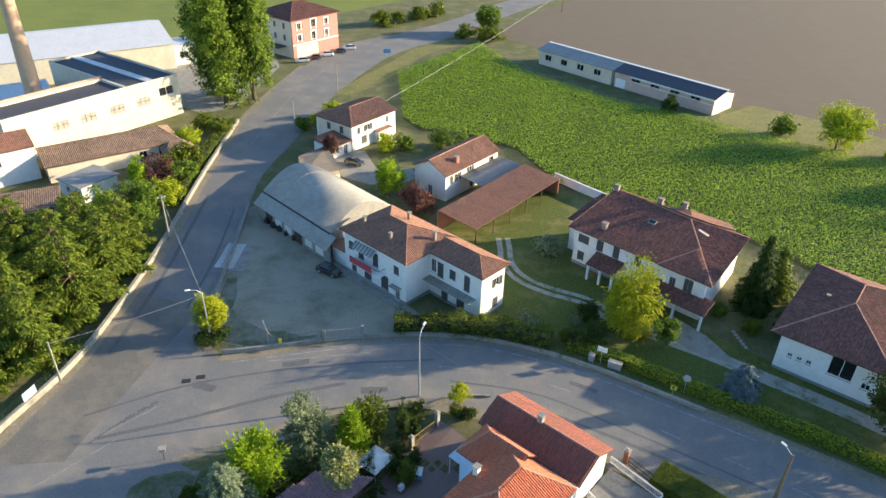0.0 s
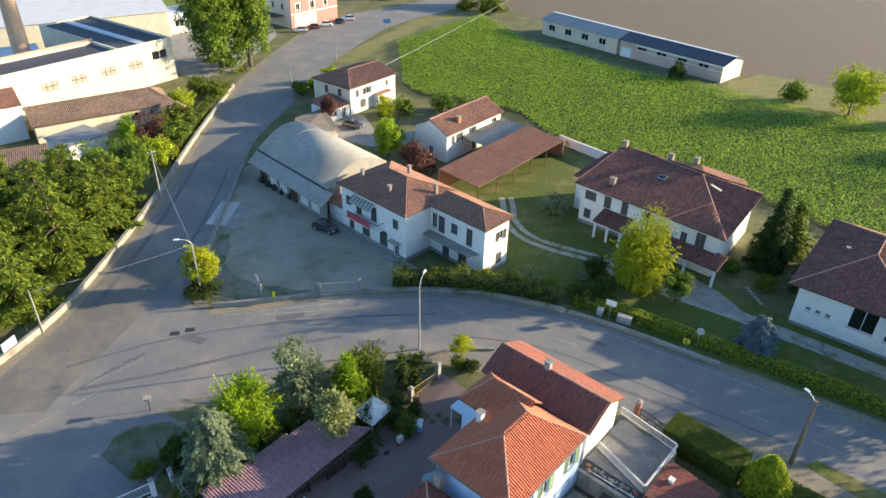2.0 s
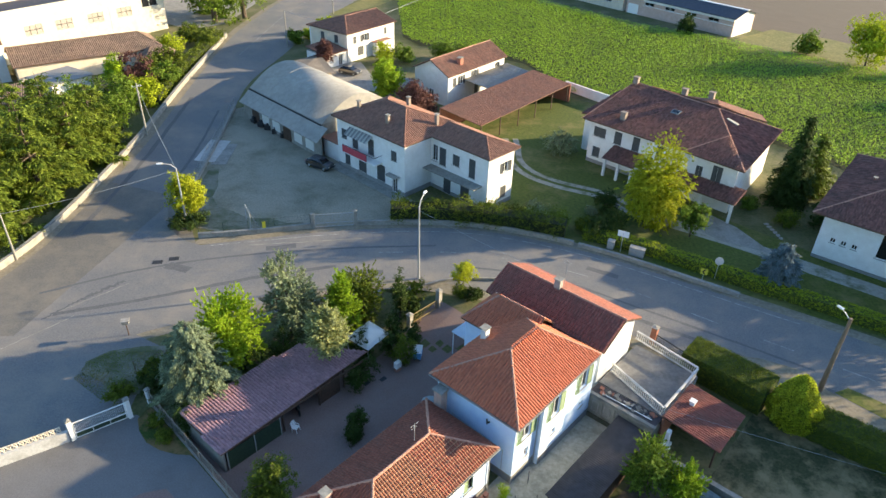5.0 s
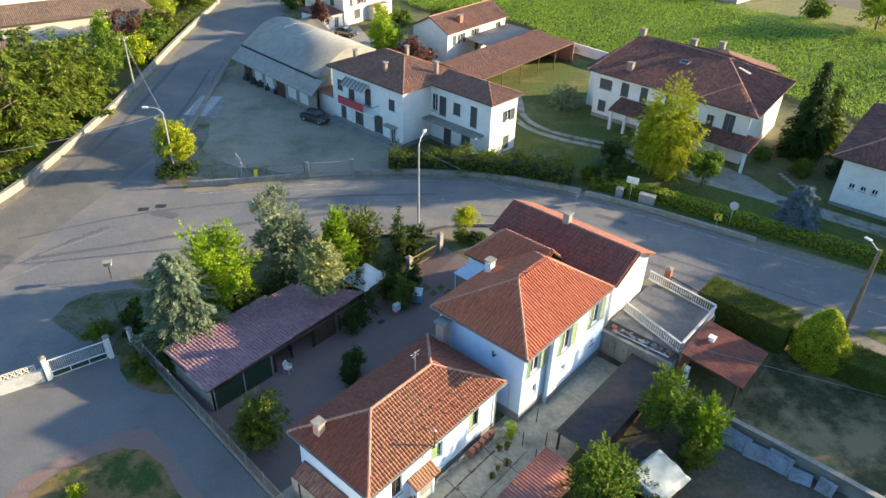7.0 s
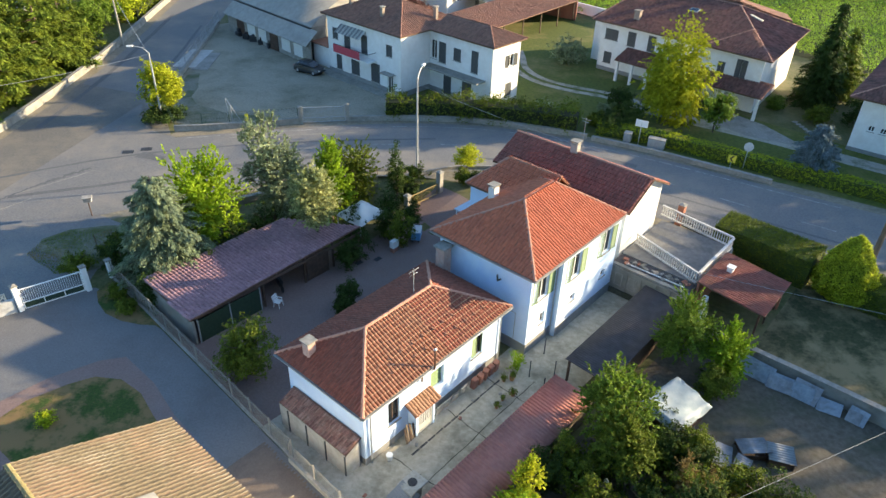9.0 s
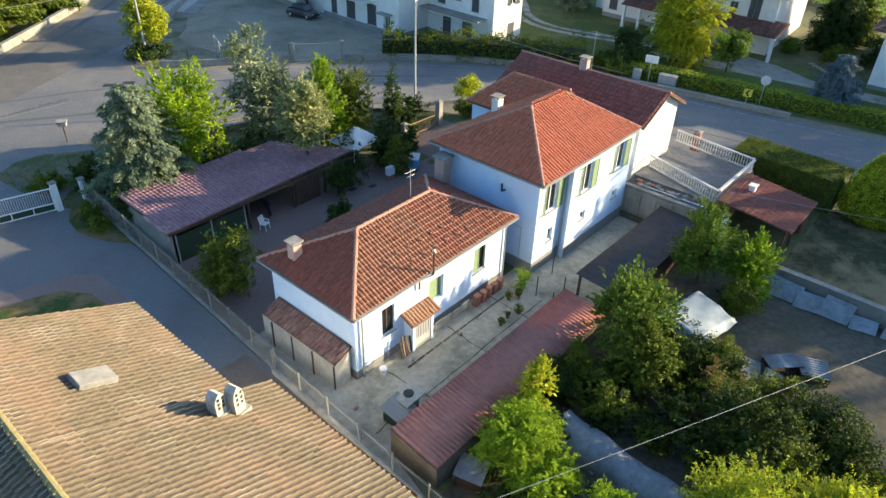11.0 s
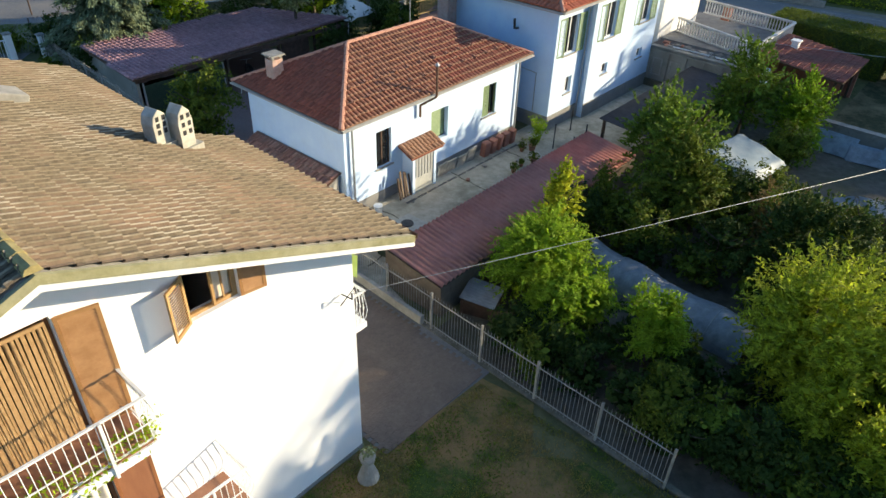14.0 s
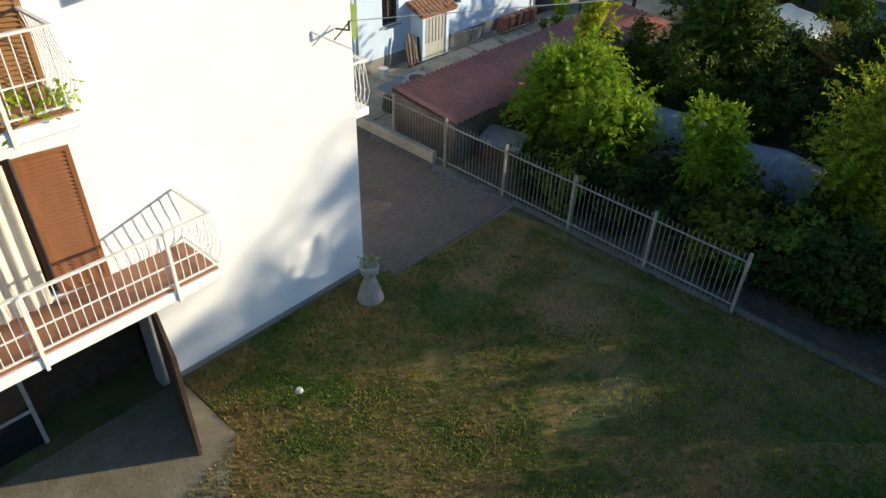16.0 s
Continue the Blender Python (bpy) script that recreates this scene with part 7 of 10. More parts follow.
tree("garden_tree", *n_xy(35.0, 39.8), 5.2, 1.8, "hedge", "rounded green garden tree", 10000, 0.16, 0.1, 7, twig=0.45)
tree("dark_shrub", *n_xy(37.0, 37.2), 4.2, 1.0, "dark", "dark upright shrub by the drive gate", 3500, 0.14, 0.05, 8, top=0.6, category="shrub")
tree("bright_shrub", *n_xy(44.9, 36.0), 2.8, 1.25, "gold", "small bright-green shrub tree by the road", 3500, 0.14, 0.3, 9, category="shrub")
tree("flower_shrub", *n_xy(40.6, 38.4), 1.5, 1.1, "hedge", "low grassy shrub under the street lamp", 2200, 0.14, 0.0, 10, category="shrub")
tree("round_bush", *n_xy(16.9, 29.7), 2.7, 1.75, "hedge", "dense green bush beside the drive fence", 8000, 0.14, 0.02, 11, category="shrub", shell=0.7)
for i, (u, v, hh, rr) in enumerate(((20.5, 39.4, 2.2, 1.2), (23.5, 40.2, 2.6, 1.3), (26.5, 40.6, 2.4, 1.3), (30.0, 40.6, 2.2, 1.2), (33.4, 41.8, 1.9, 1.2), (16.6, 39.6, 2.0, 1.1), (14.5, 45.6, 1.7, 1.2), (17.0, 44.5, 1.9, 1.3), (19.8, 44.4, 1.7, 1.2), (33.5, 33.2, 1.8, 1.0), (35.4, 33.9, 2.2, 0.9), (38.4, 36.8, 1.6, 0.9), (43.2, 35.0, 1.3, 0.8), (44.0, 33.5, 1.4, 0.8), (31.4, 36.2, 1.8, 0.9), (36.0, 41.0, 1.2, 0.9), (25.6, 30.4, 0.9, 0.7), (24.6, 29.8, 0.7, 0.6))):
    tree("dark_shrub", *n_xy(u, v), hh, rr, "dark" if i % 3 else "hedge", "dark green garden shrub", 2200, 0.14, 0.0, 40 + i, category="shrub", shell=0.6)
for i, (u, v, hh, rr) in enumerate(((34.8, 35.6, 2.6, 0.9), (33.4, 34.6, 1.7, 0.8), (29.6, 33.9, 1.4, 0.8), (28.3, 33.6, 1.3, 0.8))):
    tree("dark_shrub", *n_xy(u, v), hh, rr, "dark", "dark green garden shrub", 2000, 0.13, 0.0, 850 + i, category="shrub", shell=0.6)
# trees of the vegetable garden
tree("fruit_tree", *n_xy(35.3, 11.0), 3.4, 1.5, "broad", "broad green fruit tree in the garden", 9000, 0.15, 0.3, 60, twig=0.5)
tree("fruit_tree", *n_xy(35.7, 8.6), 3.2, 1.35, "peach", "light-green fruit tree beside the wall", 7500, 0.14, 0.12, 61, twig=0.5)
tree("walnut_tree", *n_xy(26.7, 10.9), 4.5, 1.75, "broad", "leafy dark green tree beside the red shed", 9000, 0.16, 0.12, 62, twig=0.5)
tree("walnut_tree", *n_xy(25.2, 9.6), 3.8, 1.6, "hedge", "leafy green tree in the garden", 8000, 0.15, 0.1, 63, twig=0.5)
tree("young_tree", *n_xy(19.9, 11.8), 3.9, 0.9, "gold", "slim yellow-green young tree", 3500, 0.12, 0.2, 64, top=0.6, twig=0.4)
tree("peach_tree", *n_xy(17.7, 11.0), 3.0, 1.5, "peach", "spreading peach tree with long leaves", 15000, 0.15, 0.2, 65, aspect=0.26, droop=0.5, twig=0.55)
tree("peach_tree", *n_xy(16.9, 9.2), 2.3, 1.2, "peach", "spreading peach tree with long leaves", 10000, 0.15, 0.15, 66, aspect=0.26, droop=0.5, twig=0.5)
tree("young_tree", *n_xy(17.2, 6.6), 2.4, 0.8, "peach", "young peach tree on a thin stem", 6000, 0.13, 0.4, 67, aspect=0.28, droop=0.4, twig=0.42)
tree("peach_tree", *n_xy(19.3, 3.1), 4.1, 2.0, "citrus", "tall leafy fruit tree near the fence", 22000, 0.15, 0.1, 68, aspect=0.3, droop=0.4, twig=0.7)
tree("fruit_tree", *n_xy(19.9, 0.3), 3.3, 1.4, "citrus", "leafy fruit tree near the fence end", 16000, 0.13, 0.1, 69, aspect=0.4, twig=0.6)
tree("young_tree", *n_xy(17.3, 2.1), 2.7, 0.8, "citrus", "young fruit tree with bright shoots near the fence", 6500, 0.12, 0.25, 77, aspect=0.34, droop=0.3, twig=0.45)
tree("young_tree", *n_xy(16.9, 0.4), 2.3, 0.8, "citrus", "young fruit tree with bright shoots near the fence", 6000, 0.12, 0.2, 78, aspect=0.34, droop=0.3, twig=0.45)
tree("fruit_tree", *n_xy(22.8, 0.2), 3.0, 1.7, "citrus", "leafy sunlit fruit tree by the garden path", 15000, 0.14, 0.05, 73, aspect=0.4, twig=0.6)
for i, (u, v, hh) in enumerate(((25.4, 6.3, 2.4), (25.9, 5.6, 2.1), (26.3, 6.7, 2.5), (25.0, 5.4, 1.8))):
    tree("dry_plant", *n_xy(u, v), hh, 0.5, "dry", "tall brownish plant going dry at its tips", 1800, 0.12, 0.05, 74 + i, aspect=0.22, category="plant", top=0.75, twig=0.5)
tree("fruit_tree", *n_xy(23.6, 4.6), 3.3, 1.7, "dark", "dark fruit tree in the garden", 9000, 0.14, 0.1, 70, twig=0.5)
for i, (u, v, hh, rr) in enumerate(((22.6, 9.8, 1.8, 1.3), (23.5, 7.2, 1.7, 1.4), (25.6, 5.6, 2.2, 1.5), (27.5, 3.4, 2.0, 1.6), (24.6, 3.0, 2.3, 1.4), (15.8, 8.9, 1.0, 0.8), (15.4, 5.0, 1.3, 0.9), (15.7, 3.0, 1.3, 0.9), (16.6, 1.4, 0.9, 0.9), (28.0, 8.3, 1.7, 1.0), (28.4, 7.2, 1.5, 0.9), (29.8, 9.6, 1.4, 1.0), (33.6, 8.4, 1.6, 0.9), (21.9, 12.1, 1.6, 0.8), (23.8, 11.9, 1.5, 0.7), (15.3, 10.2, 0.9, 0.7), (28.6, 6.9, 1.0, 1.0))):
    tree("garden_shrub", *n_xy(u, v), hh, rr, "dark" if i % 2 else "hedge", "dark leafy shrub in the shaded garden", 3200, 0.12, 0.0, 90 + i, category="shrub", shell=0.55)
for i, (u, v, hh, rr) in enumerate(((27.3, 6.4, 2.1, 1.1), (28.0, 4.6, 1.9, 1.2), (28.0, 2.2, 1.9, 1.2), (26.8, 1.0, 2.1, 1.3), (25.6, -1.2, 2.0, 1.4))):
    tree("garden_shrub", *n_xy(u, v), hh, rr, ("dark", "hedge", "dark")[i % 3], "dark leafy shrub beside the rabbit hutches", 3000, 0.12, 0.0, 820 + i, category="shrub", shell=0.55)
rg = random.Random(17)
for i in range(120):
    u, v = rg.uniform(15.2, 37.4), rg.uniform(-6, 11.6)
    if (17.9 < u < 22.0 and 3.6 < v < 10.8) or (28 < u < 34 and 2.4 < v < 11.2) or (u > 28 and v > 7 and u < 33) or (u < 17 and v > 10.6) or (u > 28 and v < 7.5) or u > 34.5:
        continue
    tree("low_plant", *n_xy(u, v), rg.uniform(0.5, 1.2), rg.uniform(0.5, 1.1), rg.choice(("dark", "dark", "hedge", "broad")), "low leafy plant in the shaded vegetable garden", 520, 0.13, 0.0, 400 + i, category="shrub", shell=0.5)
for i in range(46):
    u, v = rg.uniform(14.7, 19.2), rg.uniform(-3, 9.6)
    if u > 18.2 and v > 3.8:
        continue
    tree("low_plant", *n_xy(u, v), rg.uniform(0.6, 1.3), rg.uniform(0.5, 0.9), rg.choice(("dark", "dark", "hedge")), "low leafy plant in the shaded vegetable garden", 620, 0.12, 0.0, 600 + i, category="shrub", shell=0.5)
# unseen trees added east of the garden, which shade it and the lawn
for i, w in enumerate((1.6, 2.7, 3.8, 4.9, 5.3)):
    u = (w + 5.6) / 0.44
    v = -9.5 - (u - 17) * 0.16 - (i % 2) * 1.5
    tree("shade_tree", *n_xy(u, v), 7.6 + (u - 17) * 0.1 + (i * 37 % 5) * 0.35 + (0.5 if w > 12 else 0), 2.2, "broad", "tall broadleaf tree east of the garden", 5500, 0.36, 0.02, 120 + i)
# two more out of view, crowns shrunk to shape the white wall's shadow
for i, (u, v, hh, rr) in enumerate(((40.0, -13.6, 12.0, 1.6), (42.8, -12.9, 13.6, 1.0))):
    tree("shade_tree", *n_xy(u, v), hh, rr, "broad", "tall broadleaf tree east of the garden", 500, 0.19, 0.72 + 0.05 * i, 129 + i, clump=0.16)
# shrubs added only for their shadow, which cuts off the lawn's sunlit strip
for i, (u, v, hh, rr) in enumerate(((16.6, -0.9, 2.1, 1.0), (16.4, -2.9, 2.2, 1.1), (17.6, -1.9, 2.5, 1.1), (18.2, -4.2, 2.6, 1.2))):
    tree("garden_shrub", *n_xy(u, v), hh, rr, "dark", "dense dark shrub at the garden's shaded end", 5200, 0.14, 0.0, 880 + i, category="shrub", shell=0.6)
# out of view, added to shade the road, terrace and garden
for i, (x, y, hh) in enumerate(((54, 43.5, 12), (57, 48.5, 13), (55, 55, 13.5), (60, 38, 12), (58, 61, 11), (64, 66, 12), (57.2, 41, 12), (63.5, 35.2, 12.5), (56, 46, 11.5))):
    tree("roadside_shade_tree", x, y, hh, 2.8, "broad", "tall broadleaf tree beside the road", 3500, 0.36, 0.03, 350 + i)
# more trees beyond the view, added to lay long shadows over the corn
for i, (x, y, hh) in enumerate(((106, 126, 12), (112, 119, 13), (119, 131, 14), (127, 113, 12), (104, 139, 10))):
    tree("field_tree", x, y, hh, 4.5, "broad", "tall tree at the field's eastern edge", 5000, 0.5, 0.05, 330 + i)
# trees by the villas
tree("birch", 20.3, 72.4, 9.2, 3.2, "gold", "weeping yellow-green birch by the drive", 27000, 0.23, 0.1, 130, droop=0.8, aspect=0.42, shell=0.3, twig=0.5)
tree("small_tree", 24.4, 69.6, 4.0, 1.4, "broad", "small palm-like tree by the hedge", 3000, 0.25, 0.3, 131)
conifer("dark_spruce", 38.4, 79.4, 11.8, 2.7, "dark", "tall dark spruce beside the villa", 0.42, 20, 132, per=9)
conifer("cedar", 42.5, 83.0, 8.5, 3.2, "cedar", "light-green cedar by the corn field", 0.42, 13, 133, per=8)
conifer("blue_spruce", 31.0, 60.9, 5.2, 2.3, "blue", "blue spruce by the roadside hedge", 0.26, 16, 134, per=13, dense=1.4, power=0.55, ragged=0.3)
tree("corner_tree", -31.9, 67.6, 5.2, 2.1, "gold", "bright yellow-green tree at the yard corner", 7000, 0.24, 0.25, 135)
tree("end_tree", 45.5, 56.0, 8.0, 3.3, "dark", "large dark tree beside the end villa", 7000, 0.3, 0.1, 136)
tree("dark_shrub", 13.5, 68.3, 2.4, 1.4, "dark", "dark round shrub on the lawn", 2500, 0.2, 0.05, 137, category="shrub")
tree("dark_shrub", 15.6, 69.5, 2.6, 1.5, "dark", "dark round shrub on the lawn", 2500, 0.2, 0.05, 138, category="shrub")
tree("dark_shrub", 15.6, 75.2, 2.3, 1.5, "dark", "dark round shrub beside the drive", 2600, 0.2, 0.05, 145, category="shrub")
tree("rose_bush", 13.6, 73.6, 1.2, 0.8, "olive", "low white-flowering shrub beside the drive", 1500, 0.14, 0.0, 146, category="shrub")
for i, (x, y, hh, rr) in enumerate(((1.6, 71.6, 1.8, 1.2), (4.4, 71.2, 2.2, 1.3), (9.4, 69.6, 2.0, 1.3), (12.4, 70.2, 1.5, 1.0), (24.6, 80.4, 1.4, 0.9), (33.4, 77.8, 1.6, 1.1), (36.4, 73.6, 2.0, 1.3), (40.6, 74.0, 2.6, 1.6))):
    tree("garden_shrub", x, y, hh, rr, ("hedge", "dark", "broad")[i % 3], "green shrub on the villa's lawn", 2200, 0.18, 0.0, 470 + i, category="shrub")
tree("rose_bush", 11.8, 91.0, 2.6, 1.9, "olive", "white-flowering shrub beside the villa", 3000, 0.22, 0.0, 139, category="shrub")
tree("rose_bush", 7.0, 72.0, 1.3, 2.2, "olive", "low white-flowering shrub on the lawn", 2500, 0.2, 0.0, 140, category="shrub")
# trees round the farm
tree("farm_tree", -15.2, 107.5, 7.0, 3.0, "yellow", "conical yellow-green tree behind the barn", 9000, 0.3, 0.08, 141, top=0.6)
tree("plum_tree", -9.3, 101.5, 5.6, 2.5, "plum", "dark red plum tree", 5000, 0.3, 0.1, 142)
tree("plum_tree", -28.3, 121.5, 5.8, 1.6, "plum", "dark red plum tree", 3500, 0.3, 0.2, 143)
for i, (x, y, hh, rr, lf) in enumerate(((-18.5, 127, 3.6, 2.3, "bright"), (-15, 129, 3.2, 2.0, "broad"), (-7.5, 131.5, 3.4, 2.4, "broad"), (-3, 128, 4.2, 2.8, "broad"), (1.5, 131, 3.4, 2.0, "broad"), (-35.5, 141, 2.5, 1.5, "bright"), (-37.5, 137, 3, 1.6, "broad"), (-33, 146, 3.0, 1.8, "bright"))):
    tree("farm_shrub", x, y, hh, rr, lf, "green shrub in the farm garden", 2200, 0.3, 0.0, 150 + i, category="shrub")
tree("field_tree", 75, 139.5, 9.2, 4.3, "bright", "pale green tree at the field's edge", 8000, 0.4, 0.12, 160)
tree("field_shrub", 66.5, 146.5, 4.2, 3.2, "broad", "shrub at the field's edge", 2500, 0.4, 0.0, 161, category="shrub")
tree("field_shrub", 85, 134, 3.5, 3.0, "bright", "shrub at the field's edge", 2000, 0.4, 0.0, 162, category="shrub")
tree("field_shrub", 44.5, 158.5, 4.5, 1.8, "dark", "climbing shrub against the stable wall", 2000, 0.35, 0.0, 163, category="shrub")
tree("road_tree", 0.5, 229.0, 9.0, 4.4, "broad", "green tree beside the far road", 5000, 0.5, 0.1, 164)
for i, (x, y) in enumerate(((-34, 234), (-29, 239), (-23, 244), (-17, 250), (-6, 222), (2, 219))):
    tree("road_shrub", x, y, 4.2, 3.6, "hedge", "shrub along the far road", 1800, 0.5, 0.0, 170 + i, category="shrub")
# the big poplar and the trees behind the factory wall
for i, (x, y, hh, rr) in enumerate(((-59.0, 151, 34, 6.7), (-53.6, 155, 30, 5.2), (-61.5, 158, 32, 5.6))):
    tree("poplar", x, y, hh, rr, "poplar", "huge old poplar by the factory gate", 17000, 0.56, 0.05, 180 + i, top=0.8, shell=0.5, clump=0.12)
for i, (x, y, hh, rr) in enumerate(((-51.0, 61, 10.5, 4.6), (-56.5, 65, 13, 5.4), (-51.0, 70, 12.5, 5.0), (-56.0, 76, 13, 5.2), (-51.2, 79, 10.5, 4.4), (-63, 72, 13, 5.4), (-62, 59, 12, 5.2), (-55, 54, 10, 4.6), (-66, 82, 11, 4.8), (-58, 85, 10.5, 4.6), (-68, 66, 12, 5.2), (-52.5, 86, 9, 3.6))):
    conifer("cedar", x, y, hh, rr, "cedar", "large green cedar behind the road wall", 0.42, 9, 190 + i, per=6, low=0.03, droop=0.1, power=0.62, dense=0.6, ragged=0.5, fan=0.42)
for i, (x, y, hh, rr, lf) in enumerate(((-51.3, 91, 6, 2.4, "broad"), (-53.0, 96.5, 7, 2.6, "broad"), (-52, 101, 5, 2.2, "bright"), (-58.5, 104.5, 6.8, 1.6, "yellow"), (-55.5, 107, 6.0, 2.6, "plum"), (-52.8, 108.5, 4.0, 2.2, "broad"), (-57, 113, 4.0, 2.0, "hedge"), (-54.5, 117, 4.5, 2.2, "hedge"), (-57, 124, 4.5, 2.4, "bright"), (-61, 121, 3.6, 2.0, "hedge"), (-53.8, 132, 4, 2.0, "hedge"), (-58, 134, 3.6, 2.2, "hedge"), (-56, 99, 5.2, 2.4, "broad"), (-60, 96, 4.5, 2.2, "bright"), (-64, 93, 4.0, 2.2, "broad"), (-57.5, 92, 6, 2.8, "broad"))):
    tree("yard_tree", x, y, hh, rr, lf, "leafy tree behind the road wall", 2400, 0.33, 0.05, 210 + i)
hedge("clipped_hedge", [(-50.8, 101), (-52.3, 112), (-53.0, 124), (-53.3, 138)], 1.8, 1.8, "hedge", "clipped hedge behind the road wall", 40, 0.25, 5)
# hedges
hedge("loose_hedge", [(-9.6, 69.9), (-2, 70.3), (4, 69.6), (10.2, 68.2)], 2.2, 2.2, "hedge", "loose dark green hedge along the road", 90, 0.2, 6, 0.25)
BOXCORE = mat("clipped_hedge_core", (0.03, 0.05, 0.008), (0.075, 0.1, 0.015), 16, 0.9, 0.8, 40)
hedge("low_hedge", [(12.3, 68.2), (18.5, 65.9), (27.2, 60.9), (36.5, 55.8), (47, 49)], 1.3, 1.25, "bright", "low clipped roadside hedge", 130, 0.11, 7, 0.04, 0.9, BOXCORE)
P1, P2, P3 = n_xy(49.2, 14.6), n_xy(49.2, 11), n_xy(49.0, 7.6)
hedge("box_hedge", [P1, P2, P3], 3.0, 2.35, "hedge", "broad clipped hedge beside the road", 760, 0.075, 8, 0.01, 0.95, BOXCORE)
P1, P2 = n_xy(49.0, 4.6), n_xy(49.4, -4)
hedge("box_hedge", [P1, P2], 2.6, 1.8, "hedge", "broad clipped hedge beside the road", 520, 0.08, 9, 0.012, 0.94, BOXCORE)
clipped("clipped_tree", *n_xy(48.6, 5.6), 4.9, 1.85, "citrus", "egg-shaped clipped yellow-green tree", 9000, 0.15, 230)
tree("corner_hedge", -31.6, 66.2, 1.4, 2.4, "dark", "dark low planting at the road corner", 3500, 0.2, 0.0, 231, category="shrub", shell=0.6)
hedge("roadside_hedge", [n_xy(46.2, 27.6), n_xy(47.6, 23.0), n_xy(48.2, 19.6)], 1.2, 1.3, "bright", "low hedge between house and road", 140, 0.13, 11)
grass_tufts("lawn_blades", [(-2, -6), (-2, 6), (5.0, 8.6), (5.05, 10.25), (9.3, 10.25), (9.7, 9.7), (13.0, 9.5), (13.4, 4.4), (14.2, -6)], N, 210000, 0.06, M_BLADE, "short uneven lawn grass", bare=[(q[0], q[1], q[2] * 0.95, q[3] * 0.95) for q in BARE])
for i, (u, v, hh, rr) in enumerate(((16.9, 46.2, 1.0, 0.8), (18.0, 46.6, 1.1, 0.8), (14.9, 41.0, 0.9, 0.6), (14.6, 39.4, 0.7, 0.6), (19.0, 46.0, 1.3, 1.1))):
    tree("verge_shrub", *n_xy(u, v), hh, rr, "hedge", "low wild shrub beside the verge", 1400, 0.13, 0.0, 700 + i, category="shrub", shell=0.5)
tree("lawn_bush", *n_xy(7.1, 33.3), 0.8, 0.5, "bright", "small flowering bush on the lawn bed", 900, 0.1, 0.0, 710, category="shrub", shell=0.5)

# ---- fences, walls, gates ----


M_FENCE = mat("weathered_grey_fence_paint", (0.21, 0.205, 0.185), (0.31, 0.30, 0.27), 7, 0.6, 0.08, stain=(0.24, 0.18, 0.12), amount=0.4, sscale=1.5)


def bar_fence(name, label, p0, p1, curb=0.05, height=1.38, spacing=0.115, near=True):
    """A metal fence on a low kerb: posts, two rails and upright bars with pointed tops."""
    a, b = Vector((*n_xy(*p0), 0)), Vector((*n_xy(*p1), 0))
    d = b - a
    L = d.length
    f = thing(name, label, "fence", pose(a.x, a.y, 0, 0, 0, math.degrees(math.atan2(d.y, d.x))))
    part("kerb", boxes((0, -0.08, -1.1, L, 0.08, curb), bevel=0.012), mat("fence_kerb", (0.10, 0.095, 0.075), (0.19, 0.175, 0.145), 6, 0.95, 0.4, 30, stain=(0.05, 0.055, 0.03), amount=0.8, sscale=1.2) if near else M_CONC, f)
    if near:
        part("upstand", boxes((8.3, -0.02, curb + 0.002, L, 0.14, 0.38), bevel=0.012), M_CONC, f, "pale concrete upstand")
    part("rail", boxes((0, -0.012, curb + 0.14, L, 0.012, curb + 0.17)), M_FENCE, f)
    part("rail", boxes((0, -0.012, curb + height - 0.2, L, 0.012, curb + height - 0.17)), M_FENCE, f)
    k = max(1, round(L / 1.95))
    post = None
    for i in range(k + 1):
        if post is None:
            post = part("post", boxes((-0.03, -0.03, 0, 0.03, 0.03, curb + height + 0.02)), M_FENCE, f)
            o = post
        else:
            o = new("post", post.data)
            o.parent = f
        o.matrix_local = pose(L * i / k, 0, 0)
    bm = bmesh.new()
    tube(bm, (0, 0, curb + 0.05), (0, 0, curb + height - 0.06), 0.0075, n=5)
    tube(bm, (0, 0, curb + height - 0.06), (0, 0, curb + height), 0.009, 0.001, n=5)
    n = int(L / spacing)
    if near:
        bar = part("bar", bm, M_FENCE, f)
        bar.matrix_local = pose(spacing, 0, 0)
        for i in range(2, n):
            o = new("bar", bar.data)
            o.parent = f
            o.matrix_local = pose(i * spacing, 0, 0)
    else:
        bm.free()
        bm = bmesh.new()
        for i in range(1, n):
            tube(bm, (i * spacing, 0, curb + 0.05), (i * spacing, 0, curb + height), 0.009, n=4)
        tagged(part("barring", bm, M_FENCE, f), kind="stuff")
    return f


bar_fence("metal_fence", "grey metal bar fence on a concrete kerb", (13.38, 4.1), (14.22, 22.0))
bar_fence("metal_fence", "grey metal bar fence along the paved drive", (14.4, 22.1), (15.7, 43.2), near=False)
M_MOSSY = mat("mossy_dark_concrete", (0.07, 0.072, 0.05), (0.13, 0.12, 0.09), 6, 0.95, 0.4, 30, stain=(0.04, 0.055, 0.02), amount=0.8, sscale=0.9)
kb = thing("low_wall", "low concrete kerb wall at the lawn's edge", "wall", at(13.5, 4.1, 0, -93))
part("kerb_body", boxes((0, -0.1, -0.6, 9, 0.1, 0.07), bevel=0.02), M_MOSSY, kb)


